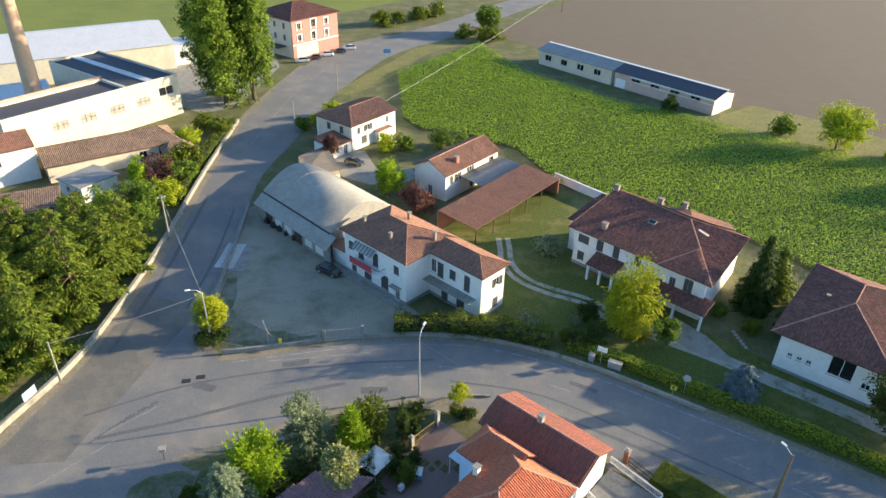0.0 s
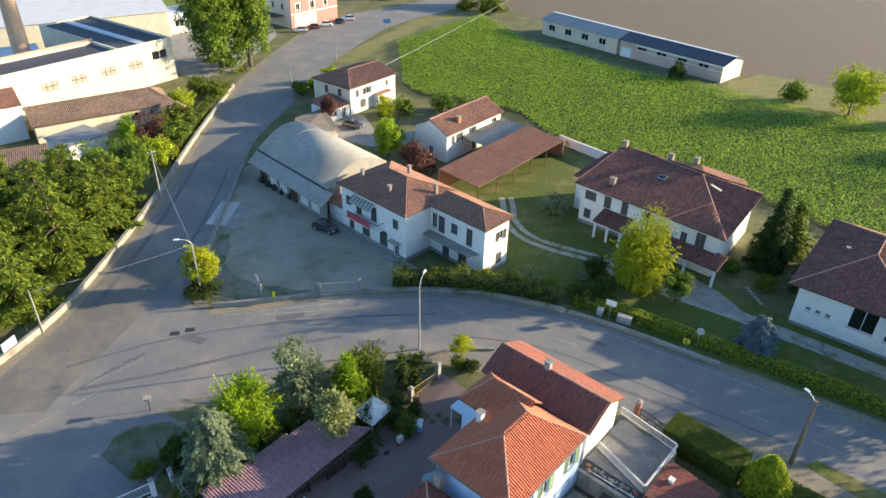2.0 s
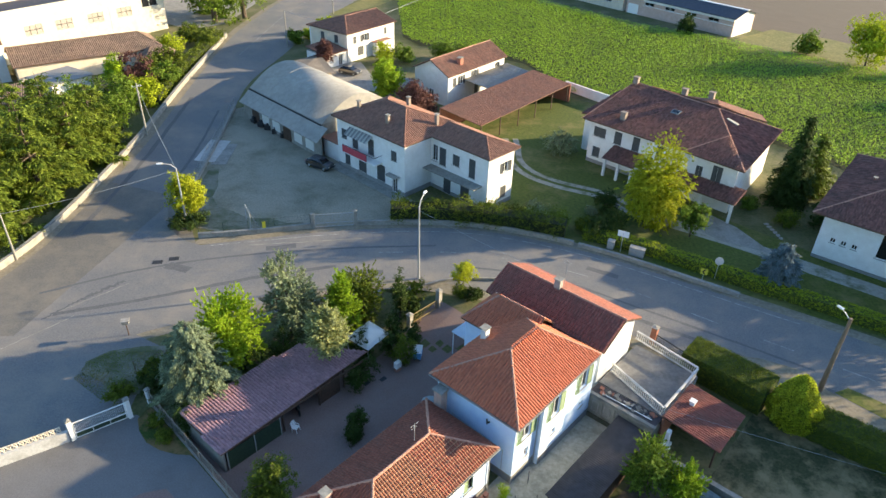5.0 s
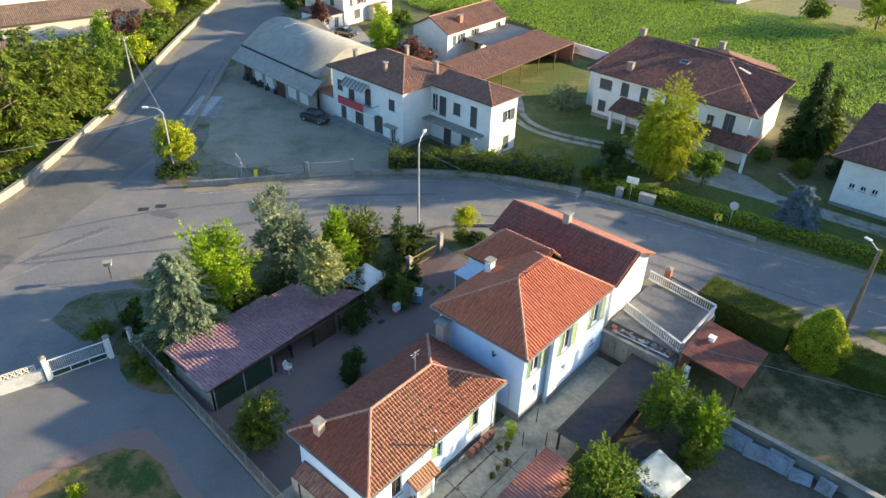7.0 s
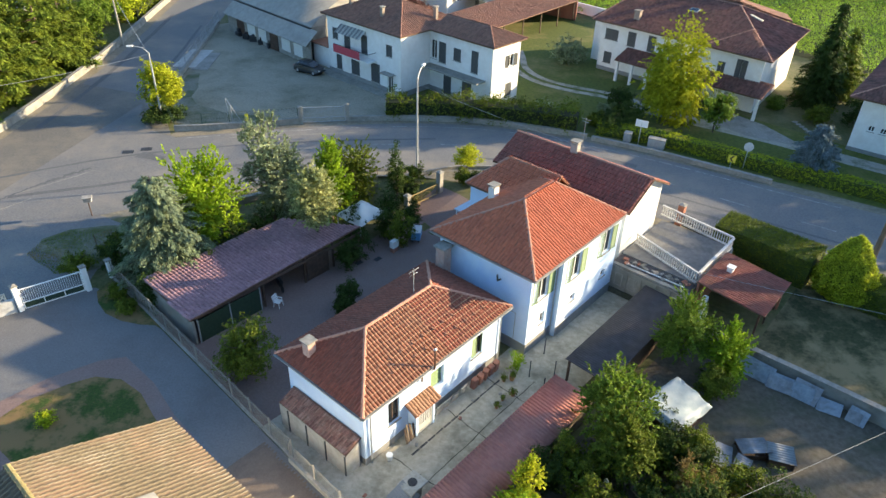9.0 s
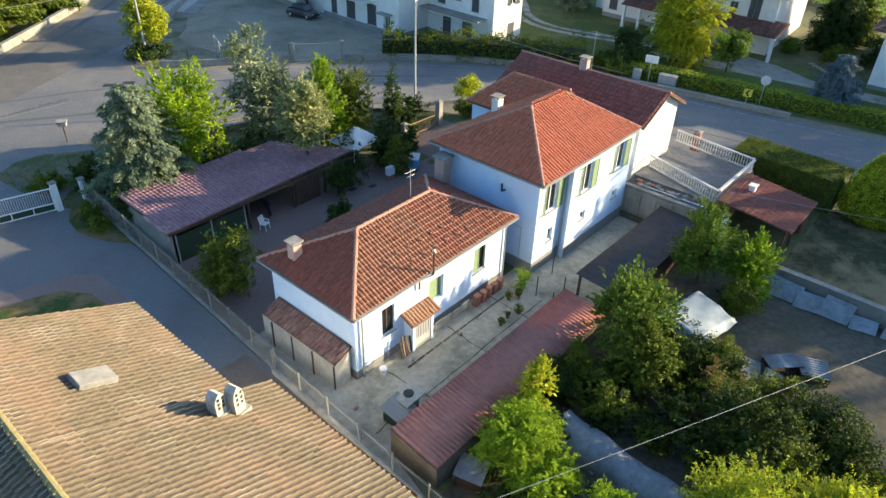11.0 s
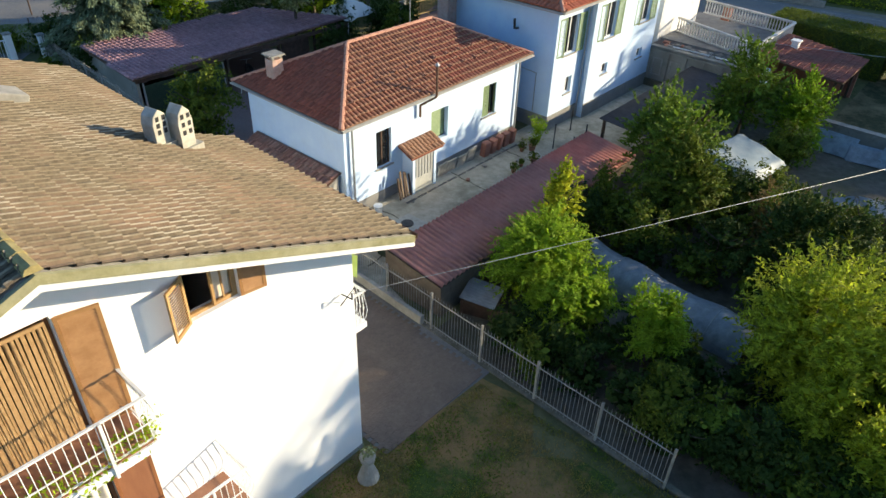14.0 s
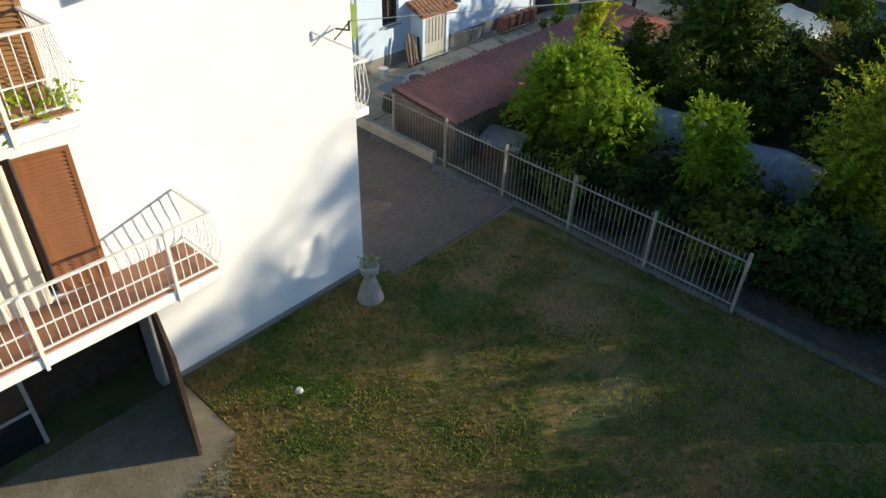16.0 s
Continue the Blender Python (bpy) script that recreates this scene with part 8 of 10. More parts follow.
def run_wall(name, pts, width, height, material, label, step=1.5, cap=None):
    """A wall along a line, as one body with a cap."""
    line = smooth_line(pts, step)
    w = thing(name, label, "wall", pose(0, 0, 0))

    def strip(o0, o1, z0, z1, mt, nm):
        bm = bmesh.new()
        prev = None
        for i, p in enumerate(line):
            d = (line[min(i + 1, len(line) - 1)] - line[max(i - 1, 0)]).normalized()
            s = Vector((-d.y, d.x))
            ring = [bm.verts.new((p.x + s.x * o, p.y + s.y * o, z)) for o, z in ((o0, z0), (o0, z1), (o1, z1), (o1, z0))]
            if prev:
                for j in range(4):
                    bm.faces.new((prev[j], prev[(j + 1) % 4], ring[(j + 1) % 4], ring[j]))
            else:
                bm.faces.new(ring)
            prev = ring
        bm.faces.new(prev[::-1])
        return part(nm, bm, mt, w)
    strip(-width / 2, width / 2, min(0.0, *[below(q.x, q.y) for q in line]) - 0.02, height, material, "wall_body")
    if cap:
        strip(-width / 2 - 0.05, width / 2 + 0.05, height + 0.002, height + 0.07, cap, "coping")
    return w


def mesh_fence(name, pts, z0, height, label, material=M_GREYMET, post_step=2.5, mesh=0.25):
    """Wire mesh on thin posts along a line."""
    line = smooth_line(pts, post_step)
    f = thing(name, label, "fence", pose(0, 0, 0))
    bm = bmesh.new()
    post = None
    for p in line:
        if post is None:
            post = part("post", tubes(((0, 0, z0 - 0.05), (0, 0, z0 + height), 0.03), n=6), material, f)
            o = post
        else:
            o = new("post", post.data)
            o.parent = f
        o.matrix_local = pose(p.x, p.y, 0)
    for a, b in zip(line, line[1:]):
        L = (b - a).length
        for z in (0.05, height / 2, height - 0.03):
            tube(bm, (a.x, a.y, z0 + z), (b.x, b.y, z0 + z), 0.008, n=3)
        k = int(L / mesh)
        for i in range(k):
            p, q = a.lerp(b, i / k), a.lerp(b, (i + 1) / k)
            tube(bm, (p.x, p.y, z0), (q.x, q.y, z0 + height), 0.005, n=3)
            tube(bm, (q.x, q.y, z0), (p.x, p.y, z0 + height), 0.005, n=3)
    tagged(part("wire_mesh", bm, material, f), kind="stuff")
    return f


WALL_W = [(-52.5, 33), (-49.3, 43), (-48.2, 50), (-46.4, 59), (-46.2, 69), (-47.3, 87), (-50.2, 112), (-52.7, 140)]
run_wall("road_wall", WALL_W, 0.35, 0.75, M_CONC_OLD, "long low concrete wall beside the road", cap=M_CONC)
mesh_fence("road_mesh", [(-52.5, 33), (-49.3, 43), (-48.2, 50), (-46.4, 59)], 0.8, 1.1, "wire mesh fence on the road wall", M_GREENDK)
run_wall("yard_wall", [(-29.8, 63.4), (-27.2, 64.0), (-22, 65.5), (-18.2, 66.8)], 0.25, 0.55, M_CONC, "low pale wall round the gravel yard", cap=M_CONC)
mesh_fence("yard_mesh", [(-31.5, 66.0), (-29.8, 63.6), (-27.2, 64.1), (-22, 65.6), (-18.3, 66.9)], 0.5, 1.2, "green mesh fence round the gravel yard", M_GREENDK)
run_wall("yard_wall", [(-34.0, 71), (-35.2, 79), (-36.6, 90), (-38.3, 101.5)], 0.25, 0.5, M_CONC, "low wall between yard and road", cap=M_CONC)
mesh_fence("yard_mesh", [(-34.0, 71), (-35.2, 79), (-36.6, 90), (-38.3, 101.5)], 0.5, 1.3, "mesh fence between yard and road")
run_wall("villa_wall", [(-13.2, 68.0), (-6.4, 69.0), (1.4, 68.9), (9.3, 67.0), (11.0, 66.3)], 0.25, 0.5, M_CONC, "low pale wall under the roadside hedge", cap=M_CONC)
run_wall("hedge_kerb", [(11.5, 66.2), (16.0, 64.2), (21.4, 61.3), (26.6, 58.4)], 0.3, 0.4, M_CONC, "low kerb wall before the hedge", cap=M_CONC)
run_wall("garden_wall", [n_xy(38.3, 12.0), n_xy(38.35, 4), n_xy(38.2, -3)], 0.3, 0.45, M_CONC_OLD, "stained concrete wall of the vegetable garden", cap=M_CONC)
run_wall("road_kerb", [n_xy(20.5, 47.2), n_xy(27, 46.0), n_xy(33.6, 43.6), n_xy(38.2, 40.6)], 0.25, 0.5, M_CONC_OLD, "low garden wall beside the road", cap=M_CONC)
mesh_fence("garden_mesh", [n_xy(16.6, 47.4), n_xy(20.5, 47.2), n_xy(27, 46.0), n_xy(33.6, 43.6), n_xy(38.2, 40.6)], 0.4, 0.9, "rusty mesh fence along the garden", M_COPPER)
run_wall("verge_kerb", [n_xy(41.6, 38.8), n_xy(45, 37.2), n_xy(48, 34.0)], 0.2, 0.3, M_CONC, "curved kerb of the roadside bed")


def gate(name, label, p0, p1, height, material, spacing=0.13, z0=0.08, panel=0.0):
    a, b = Vector((*p0, 0)), Vector((*p1, 0))
    d = b - a
    L = d.length
    g = thing(name, label, "gate", pose(a.x, a.y, below(a.x, a.y), 0, 0, math.degrees(math.atan2(d.y, d.x))))
    part("gate_frame", boxes((0, -0.03, z0, L, 0.03, z0 + 0.07), (0, -0.03, height - 0.06, L, 0.03, height), (0, -0.03, z0 + 0.07, 0.06, 0.03, height - 0.06), (L - 0.06, -0.03, z0 + 0.07, L, 0.03, height - 0.06), (0.06, -0.025, z0 + 0.45, L - 0.06, 0.025, z0 + 0.51), *[(L * i / 3 - 0.03, -0.02, z0 + 0.07, L * i / 3 + 0.03, 0.02, z0 + 0.45) for i in (1, 2)]), material, g)
    bar = None
    for i in range(1, int(L / spacing)):
        if bar is None:
            bar = part("bar", tubes(((0, 0, z0 + 0.5), (0, 0, height - 0.05), 0.011), n=5), material, g)
            o = bar
        else:
            o = new("bar", bar.data)
            o.parent = g
        o.matrix_local = pose(i * spacing, 0, 0)
    if panel:
        part("gate_panel", boxes((0.06, -0.005, z0 + 0.07, L - 0.06, 0.005, z0 + 0.45)), M_GREENDK, g)
    return g


def pillar(name, label, x, y, w, h, material, turn=52, cap=True):
    p = thing(name, label, "gate post", pose(x, y, below(x, y) - 0.02, 0, 0, turn))
    part("shaft", boxes((-w / 2, -w / 2, 0, w / 2, w / 2, h), bevel=0.015), material, p)
    if cap:
        bm = bmesh.new()
        box(bm, -w / 2 - 0.05, -w / 2 - 0.05, h + 0.002, w / 2 + 0.05, w / 2 + 0.05, h + 0.07)
        v = [bm.verts.new(c) for c in ((-w / 2, -w / 2, h + 0.07), (w / 2, -w / 2, h + 0.07), (w / 2, w / 2, h + 0.07), (-w / 2, w / 2, h + 0.07), (0, 0, h + 0.16))]
        for i in range(4):
            bm.faces.new((v[i], v[(i + 1) % 4], v[4]))
        part("cap", bm, M_CONC, p)
    return p


gate("sliding_gate", "white sliding gate with upright bars", n_xy(10.25, 44.0), n_xy(13.75, 43.2), 1.6, M_WHITE, panel=1)
pillar("gate_post", "white painted concrete gate post", *n_xy(13.95, 43.15), 0.32, 1.9, M_WHITE)
pillar("gate_post", "white painted concrete gate post", *n_xy(10.05, 44.1), 0.32, 1.9, M_WHITE)
pillar("gate_post", "white painted concrete gate post", *n_xy(15.7, 43.5), 0.3, 1.4, M_WHITE)
run_wall("white_wall", [n_xy(9.85, 44.2), n_xy(6, 45.3), n_xy(0, 47), n_xy(-8, 49)], 0.3, 0.95, M_BALUS, "white rendered wall beside the gate")
bm = bmesh.new()
for i in range(46):
    u = 9.5 - i * 0.38
    p = N @ Vector((u, 44.3 + (9.85 - u) * 0.272, 0))
    q = N @ Vector((u - 0.3, 44.3 + (9.85 - u + 0.3) * 0.272, 0))
    for s, e in (((p.x, p.y, 1.0), (q.x, q.y, 1.45)), ((q.x, q.y, 1.0), (p.x, p.y, 1.45)), ((p.x, p.y, 1.45), (q.x, q.y, 1.45)), ((p.x, p.y, 1.0), (p.x, p.y, 1.5))):
        tube(bm, s, e, 0.045, n=5)
tagged(part("block_balustrade", bm, M_PLASTER_C), "yellowish concrete openwork balustrade on the white wall", "balustrade")
gate("yard_gate", "grey metal yard gate", (-17.8, 66.9), (-13.6, 67.9), 1.7, M_GREYMET, 0.12)
pillar("gate_post", "pale concrete gate post", -18.0, 66.8, 0.35, 1.8, M_CONC, 14)
pillar("gate_post", "pale concrete gate post", -13.4, 68.0, 0.35, 1.8, M_CONC, 14)
gate("drive_gate", "brass-coloured ornamental drive gate", n_xy(37.3, 35.75), n_xy(40.5, 35.65), 1.5, mat("brass_paint", (0.30, 0.22, 0.09), (0.40, 0.30, 0.13), 8, 0.5, 0.05, metal=0.3), 0.16)
pillar("gate_post", "grey stone gate post", *n_xy(37.0, 35.8), 0.45, 1.7, M_STONE)
pillar("gate_post", "grey stone gate post", *n_xy(40.8, 35.65), 0.45, 1.9, M_STONE)
pillar("brick_post", "red brick gate post with a tiled cap", *n_xy(49.9, 18.0), 0.5, 1.8, M_BRICK)
gate("side_gate", "dark metal side gate", n_xy(49.8, 17.7), n_xy(49.3, 14.9), 1.2, M_DARKMET, 0.12)

# ---- terrace balustrade ----




def balustrade(parent, x0, y0, x1, y1, z):
    d = Vector((x1 - x0, y1 - y0, 0))
    L = d.length
    b = part("balustrade", boxes((0, -0.09, 0.75, L, 0.09, 0.85), (0, -0.08, 0, L, 0.08, 0.08), bevel=0.01), M_BALUS, parent)
    b.matrix_local = pose(x0, y0, z, 0, 0, math.degrees(math.atan2(d.y, d.x)))
    bal = None
    k = int(L / 0.19)
    for i in range(k):
        if bal is None:
            bal = part("baluster", lathe([(0.045, 0.08), (0.05, 0.13), (0.03, 0.2), (0.055, 0.36), (0.04, 0.5), (0.028, 0.62), (0.045, 0.7), (0.045, 0.76)], 8), M_BALUS, b)
            o = bal
        else:
            o = new("baluster", bal.data)
            o.parent = b
        o.matrix_local = pose((i + 0.5) * L / k, 0, 0)


balustrade(tr, 1.5, 0.15, 3.2, 5.5, 2.4)
balustrade(tr, 1.6, 0.12, 7.4, 0.12, 2.4)
balustrade(tr, 7.5, 0.15, 8.3, 6.0, 2.4)
part("roof_edge", boxes((-0.12, -0.1, 2.256, 0.22, 5.6, 2.36), bevel=0.02), M_CONC_OLD, tr)
part("roof_felt", boxes((0.22, 0.02, 2.256, 1.4, 5.55, 2.285)), M_CORR_DARK, tr, "dark felt on the ledge")
part("loose_pipe", tubes(((0.62, 0.5, 2.33), (0.5, 4.6, 2.33), 0.045), n=8), M_WHITE, tr)
rr = random.Random(61)
for i in range(34):
    sx, sy, sz = rr.uniform(0.06, 0.2), rr.uniform(0.06, 0.26), rr.uniform(0.03, 0.12)
    o = part("rubble", boxes((-sx, -sy, 0, sx, sy, sz), bevel=0.015), rr.choice((M_CONC_OLD, M_STONE, M_SHUT, M_BRICK)), tr)
    o.matrix_local = pose(rr.uniform(0.45, 1.2), rr.uniform(0.3, 5.3), 2.28, rr.uniform(-8, 8), rr.uniform(-8, 8), rr.uniform(0, 180))
# pilasters, sunk panels and a string course on the old wall
for i in range(6):
    y = 0.05 + i * 1.04
    part("pilaster", boxes((-0.09, y, 0, -0.002, y + 0.24, 2.1), (-0.12, y - 0.03, 1.92, -0.002, y + 0.27, 2.1), bevel=0.008), M_CONC_OLD, tr)
    if i < 5:
        part("panel", boxes((-0.03, y + 0.34, 0.7, -0.001, y + 0.94, 0.78), (-0.03, y + 0.34, 1.62, -0.001, y + 0.94, 1.7), (-0.03, y + 0.34, 0.78, -0.001, y + 0.42, 1.62), (-0.03, y + 0.86, 0.78, -0.001, y + 0.94, 1.62)), M_STONE, tr)
part("string_course", boxes((-0.14, -0.05, 2.102, -0.002, 5.6, 2.2), bevel=0.015), M_CONC_OLD, tr)
part("lower_ledge", boxes((-0.22, 0.0, 0, -0.125, 5.5, 0.45)), M_MOSSY, tr, "mossy footing of the wall")

# ---- lamps, poles, wires ----


M_WOODPOLE = mat("weathered_pole_wood", (0.13, 0.095, 0.065), (0.21, 0.16, 0.115), 8, 0.9, 0.3, 30, stretch=(1, 1, 6, 0))


def street_lamp(x, y, h, arm, turn, label):
    s = thing("street_lamp", label, "street lamp", pose(x, y, 0, 0, 0, turn))
    part("pole", tubes(((0, 0, -0.1), (0, 0, h), 0.12, 0.07), n=10), M_GALV, s)
    part("arm", tubes(((0, 0, h - 0.1), (arm * 0.35, 0, h + 0.45), 0.045), ((arm * 0.35, 0, h + 0.45), (arm, 0, h + 0.65), 0.04), n=8), M_GALV, s)
    bm = boxes((arm - 0.05, -0.13, h + 0.60, arm + 0.55, 0.13, h + 0.74), bevel=0.04)
    hd = part("lamp_head", bm, M_WHITE, s)
    part("lamp_glass", boxes((arm + 0.02, -0.1, h + 0.575, arm + 0.45, 0.1, h + 0.598)), M_LAMP, hd)


def util_pole(x, y, h, label, material=M_CONC, r=0.16, cross=0.0, lamp=0):
    p = thing("utility_pole", label, "utility pole", pose(x, y, 0, 0, 0, 30))
    part("shaft", tubes(((0, 0, -0.1), (0, 0, h), r, r * 0.6), n=10), material, p)
    if cross:
        part("cross_arm", boxes((-cross, -0.04, h - 0.5, cross, 0.04, h - 0.42)), M_GREYMET, p)
        for xx in (-cross + 0.1, 0.25, cross - 0.1):
            part("insulator", lathe([(0.03, h - 0.42), (0.05, h - 0.36), (0.03, h - 0.28), (0.04, h - 0.22)], 8).copy(), M_WHITE, p).matrix_local = pose(xx, 0, 0)
    if lamp:
        part("lamp_arm", tubes(((0, 0, h - 0.2), (0, lamp, h + 0.35), 0.03), n=6), M_GALV, p)
        part("lamp_head", boxes((-0.13, lamp - 0.1, h + 0.28, 0.13, lamp + 0.45, h + 0.4), bevel=0.03), M_WHITE, p)


street_lamp(-5.3, 58.2, 8.3, 1.5, 78, "tall galvanised street lamp beside the curve")
street_lamp(-32.1, 66.0, 7.0, 1.3, 200, "street lamp at the yard corner")
util_pole(29.4, 45.6, 7.6, "brown wooden utility pole with a lamp beside the road", M_WOODPOLE, lamp=0.9, r=0.22)
util_pole(-47.0, 89.4, 7.6, "concrete utility pole behind the road wall", cross=0.6)
util_pole(-38.9, 135.5, 6.9, "concrete utility pole beside the road", r=0.14)
util_pole(-35.2, 162.5, 7.0, "concrete utility pole beside the road", r=0.14)
util_pole(28.5, 265, 8.0, "wooden pole in the ploughed field", M_BARK, 0.14, 0.5)


def wire(a, b, sag, label, r=0.012):
    a, b = Vector(a), Vector(b)
    bm = bmesh.new()
    k = 24
    pts = [a.lerp(b, i / k) - Vector((0, 0, sag * 4 * (i / k) * (1 - i / k))) for i in range(k + 1)]
    sweep(bm, pts, r, 4)
    tagged(part("cable", bm, M_GREYMET), label, "cable")


p = N @ Vector((8.95, 10.0, 5.35))
wire(p, (64, 48.8, 5.4), 0.55, "pale overhead cable from the white house across the garden", 0.008)
wire((-32.1, 66.0, 6.8), (-46.3, 57, 5.5), 0.3, "overhead cable across the road", 0.02)
wire((-32.1, 66.0, 6.8), (-47.0, 89.4, 7.1), 0.3, "overhead cable across the road", 0.02)
wire((-5.3, 58.2, 7.9), (10, 48.5, 6.6), 0.3, "overhead cable from the street lamp", 0.014)
wire((-38.9, 135.5, 6.8), (-25, 131.5, 5.2), 0.3, "overhead cable to the corner house", 0.03)
wire((-25, 131.5, 5.4), (28.5, 265, 7.6), 1.0, "overhead cable over the corn field", 0.04)
q = N @ Vector((40.2, 12.4, 2.9))
wire(q, (60, 22, 5.0), 0.2, "thin cable from the terrace", 0.012)
util_pole(-46.4, 57.2, 5.6, "short pole at the road wall", M_CONC, 0.12)

# ---- cars ----
CAR_PARTS = {}


def car(x, y, turn, colour, label):
    """A small parked car: body, glasshouse, wheels with rims, lights."""
    c = thing("parked_car", label, "car", pose(x, y, 0.02, 0, 0, turn), group="parked cars")
    key = colour.name
    if "body" not in CAR_PARTS:
        def loft(sections):
            bm = bmesh.new()
            rings = []
            for xx, w, z0, z1, tw in sections:
                rings.append([bm.verts.new(p) for p in ((xx, -w, z0), (xx, -w * 1.02, (z0 + z1) / 2), (xx, -tw, z1), (xx, tw, z1), (xx, w * 1.02, (z0 + z1) / 2), (xx, w, z0))])
            for a, b in zip(rings, rings[1:]):
                for i in range(6):
                    bm.faces.new((a[i], a[(i + 1) % 6], b[(i + 1) % 6], b[i]))
            bm.faces.new(rings[0][::-1])
            bm.faces.new(rings[-1])
            bmesh.ops.recalc_face_normals(bm, faces=bm.faces)
            bmesh.ops.bevel(bm, geom=bm.edges[:], offset=0.035, segments=2, affect='EDGES')
            return bm
        CAR_PARTS["body"] = loft([(-1.95, 0.70, 0.38, 0.66, 0.6), (-1.75, 0.80, 0.24, 0.80, 0.70), (-0.95, 0.83, 0.22, 0.92, 0.74), (0.6, 0.83, 0.22, 0.93, 0.74), (1.7, 0.81, 0.24, 0.90, 0.70), (1.95, 0.74, 0.36, 0.74, 0.62)])
        CAR_PARTS["glass"] = loft([(-1.02, 0.70, 0.90, 0.93, 0.66), (-0.35, 0.70, 0.90, 1.38, 0.54), (1.0, 0.70, 0.90, 1.40, 0.54), (1.72, 0.66, 0.88, 0.95, 0.6)])
        CAR_PARTS["roof"] = loft([(-0.38, 0.54, 1.385, 1.42, 0.48), (0.3, 0.56, 1.39, 1.46, 0.5), (1.05, 0.54, 1.39, 1.43, 0.48)])
        CAR_PARTS["wheel"] = lathe([(0.0, -0.1), (0.27, -0.1), (0.30, -0.06), (0.30, 0.06), (0.27, 0.1), (0.0, 0.1)], 16)
        CAR_PARTS["rim"] = lathe([(0.0, 0.0), (0.18, 0.0), (0.17, 0.015), (0.05, 0.02), (0.0, 0.02)], 12)
    part("body", CAR_PARTS["body"].copy(), colour, c, smooth=False)
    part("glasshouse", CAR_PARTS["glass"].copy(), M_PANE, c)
    part("roof", CAR_PARTS["roof"].copy(), colour, c)
    for xx in (-1.25, 1.2):
        for s in (-1, 1):
            w = part("wheel", CAR_PARTS["wheel"].copy(), M_BLACK, c)
            w.matrix_local = pose(xx, s * 0.74, 0.3, 90, 0, 0)
            r = part("rim", CAR_PARTS["rim"].copy(), M_GALV, w)
            r.matrix_local = pose(0, 0, -0.101 if s > 0 else 0.101, 180 if s > 0 else 0, 0, 0)
    for s in (-1, 1):
        part("headlight", boxes((-1.965, s * 0.52 - 0.14, 0.56, -1.9, s * 0.52 + 0.14, 0.68), bevel=0.02), M_LAMP, c)
        part("tail_light", boxes((1.9, s * 0.58 - 0.1, 0.62, 1.965, s * 0.58 + 0.1, 0.8), bevel=0.02), M_REDCLOTH, c)


C_BLACK, C_SILVER, C_WHITE, C_RED = paint("black_car_paint", (0.02, 0.022, 0.026)), paint("silver_car_paint", (0.5, 0.5, 0.52)), paint("white_car_paint", (0.7, 0.7, 0.7)), paint("dark_red_car_paint", (0.12, 0.02, 0.02))
car(-20.6, 82.3, 152, C_BLACK, "small black car parked on the gravel yard")
car(-23.6, 120.4, 158, C_BLACK, "dark car parked behind the barn")
car(-10.6, 115.8, 100, C_WHITE, "white car parked beside the farmhouse")
for (x, y), col, lb in zip(((-50.0, 187.4), (-47.4, 191.0), (-44.6, 194.6), (-41.8, 198.2), (-39.6, 202.4)), (C_SILVER, C_RED, C_WHITE, C_BLACK, C_SILVER), ("silver", "dark red", "white", "black", "silver")):
    car(x, y, 20, col, lb + " car parked before the pink house")

# ---- small things in the near plots ----


def monobloc_chair(u, v, turn):
    c = thing("plastic_chair", "white plastic garden chair", "chair", low(u, v, 0, turn))
    part("seat", boxes((-0.24, -0.22, 0.40, 0.24, 0.22, 0.44), bevel=0.012), M_WHITE, c)
    bk = part("backrest", boxes(*[(-0.22 + 0.11 * i, -0.012, 0, -0.15 + 0.11 * i, 0.012, 0.42) for i in range(5)], (-0.23, -0.016, 0.40, 0.24, 0.016, 0.46)), M_WHITE, c)
    bk.matrix_local = pose(0, 0.21, 0.43, -14, 0, 0)
    for x in (-0.21, 0.21):
        for y in (-0.19, 0.19):
            part("leg", tubes(((x, y, 0.41), (x * 1.15, y * 1.2, 0.0), 0.022), n=6), M_WHITE, c)
        part("armrest", boxes((x - 0.03, -0.2, 0.62, x + 0.03, 0.2, 0.65), (x - 0.02, -0.19, 0.43, x + 0.02, -0.15, 0.62)), M_WHITE, c)


monobloc_chair(22.2, 33.7, 20)

# shed fittings
sp = thing("green_panel", "dark green panels closing the shed front", "panel", low(16.6, 34.2))
for i in range(2):
    part("panel_board", boxes((0.1 + 2.3 * i, 0, 0.02, 2.3 + 2.3 * i, 0.04, 1.75)), M_GREENDK, sp)
for i in range(3):
    part("panel_post", boxes((2.3 * i, -0.02, 0, 0.08 + 2.3 * i, 0.06, 1.9)), M_GREYMET, sp)
mb = thing("motorcycle", "black motorcycle parked in the shed", "motorcycle", low(23.6, 35.4, 0, 70))
for x in (-0.65, 0.65):
    w = part("wheel", lathe([(0.2, -0.05), (0.3, -0.04), (0.3, 0.04), (0.2, 0.05)], 14), M_BLACK, mb)
    w.matrix_local = pose(x, 0, 0.3, 90, 0, 0)
part("frame", boxes((-0.4, -0.14, 0.3, 0.35, 0.14, 0.62), (-0.1, -0.13, 0.62, 0.3, 0.13, 0.8), bevel=0.04), M_DARKMET, mb)
part("seat", boxes((-0.7, -0.12, 0.72, -0.08, 0.12, 0.82), bevel=0.03), M_BLACK, mb)
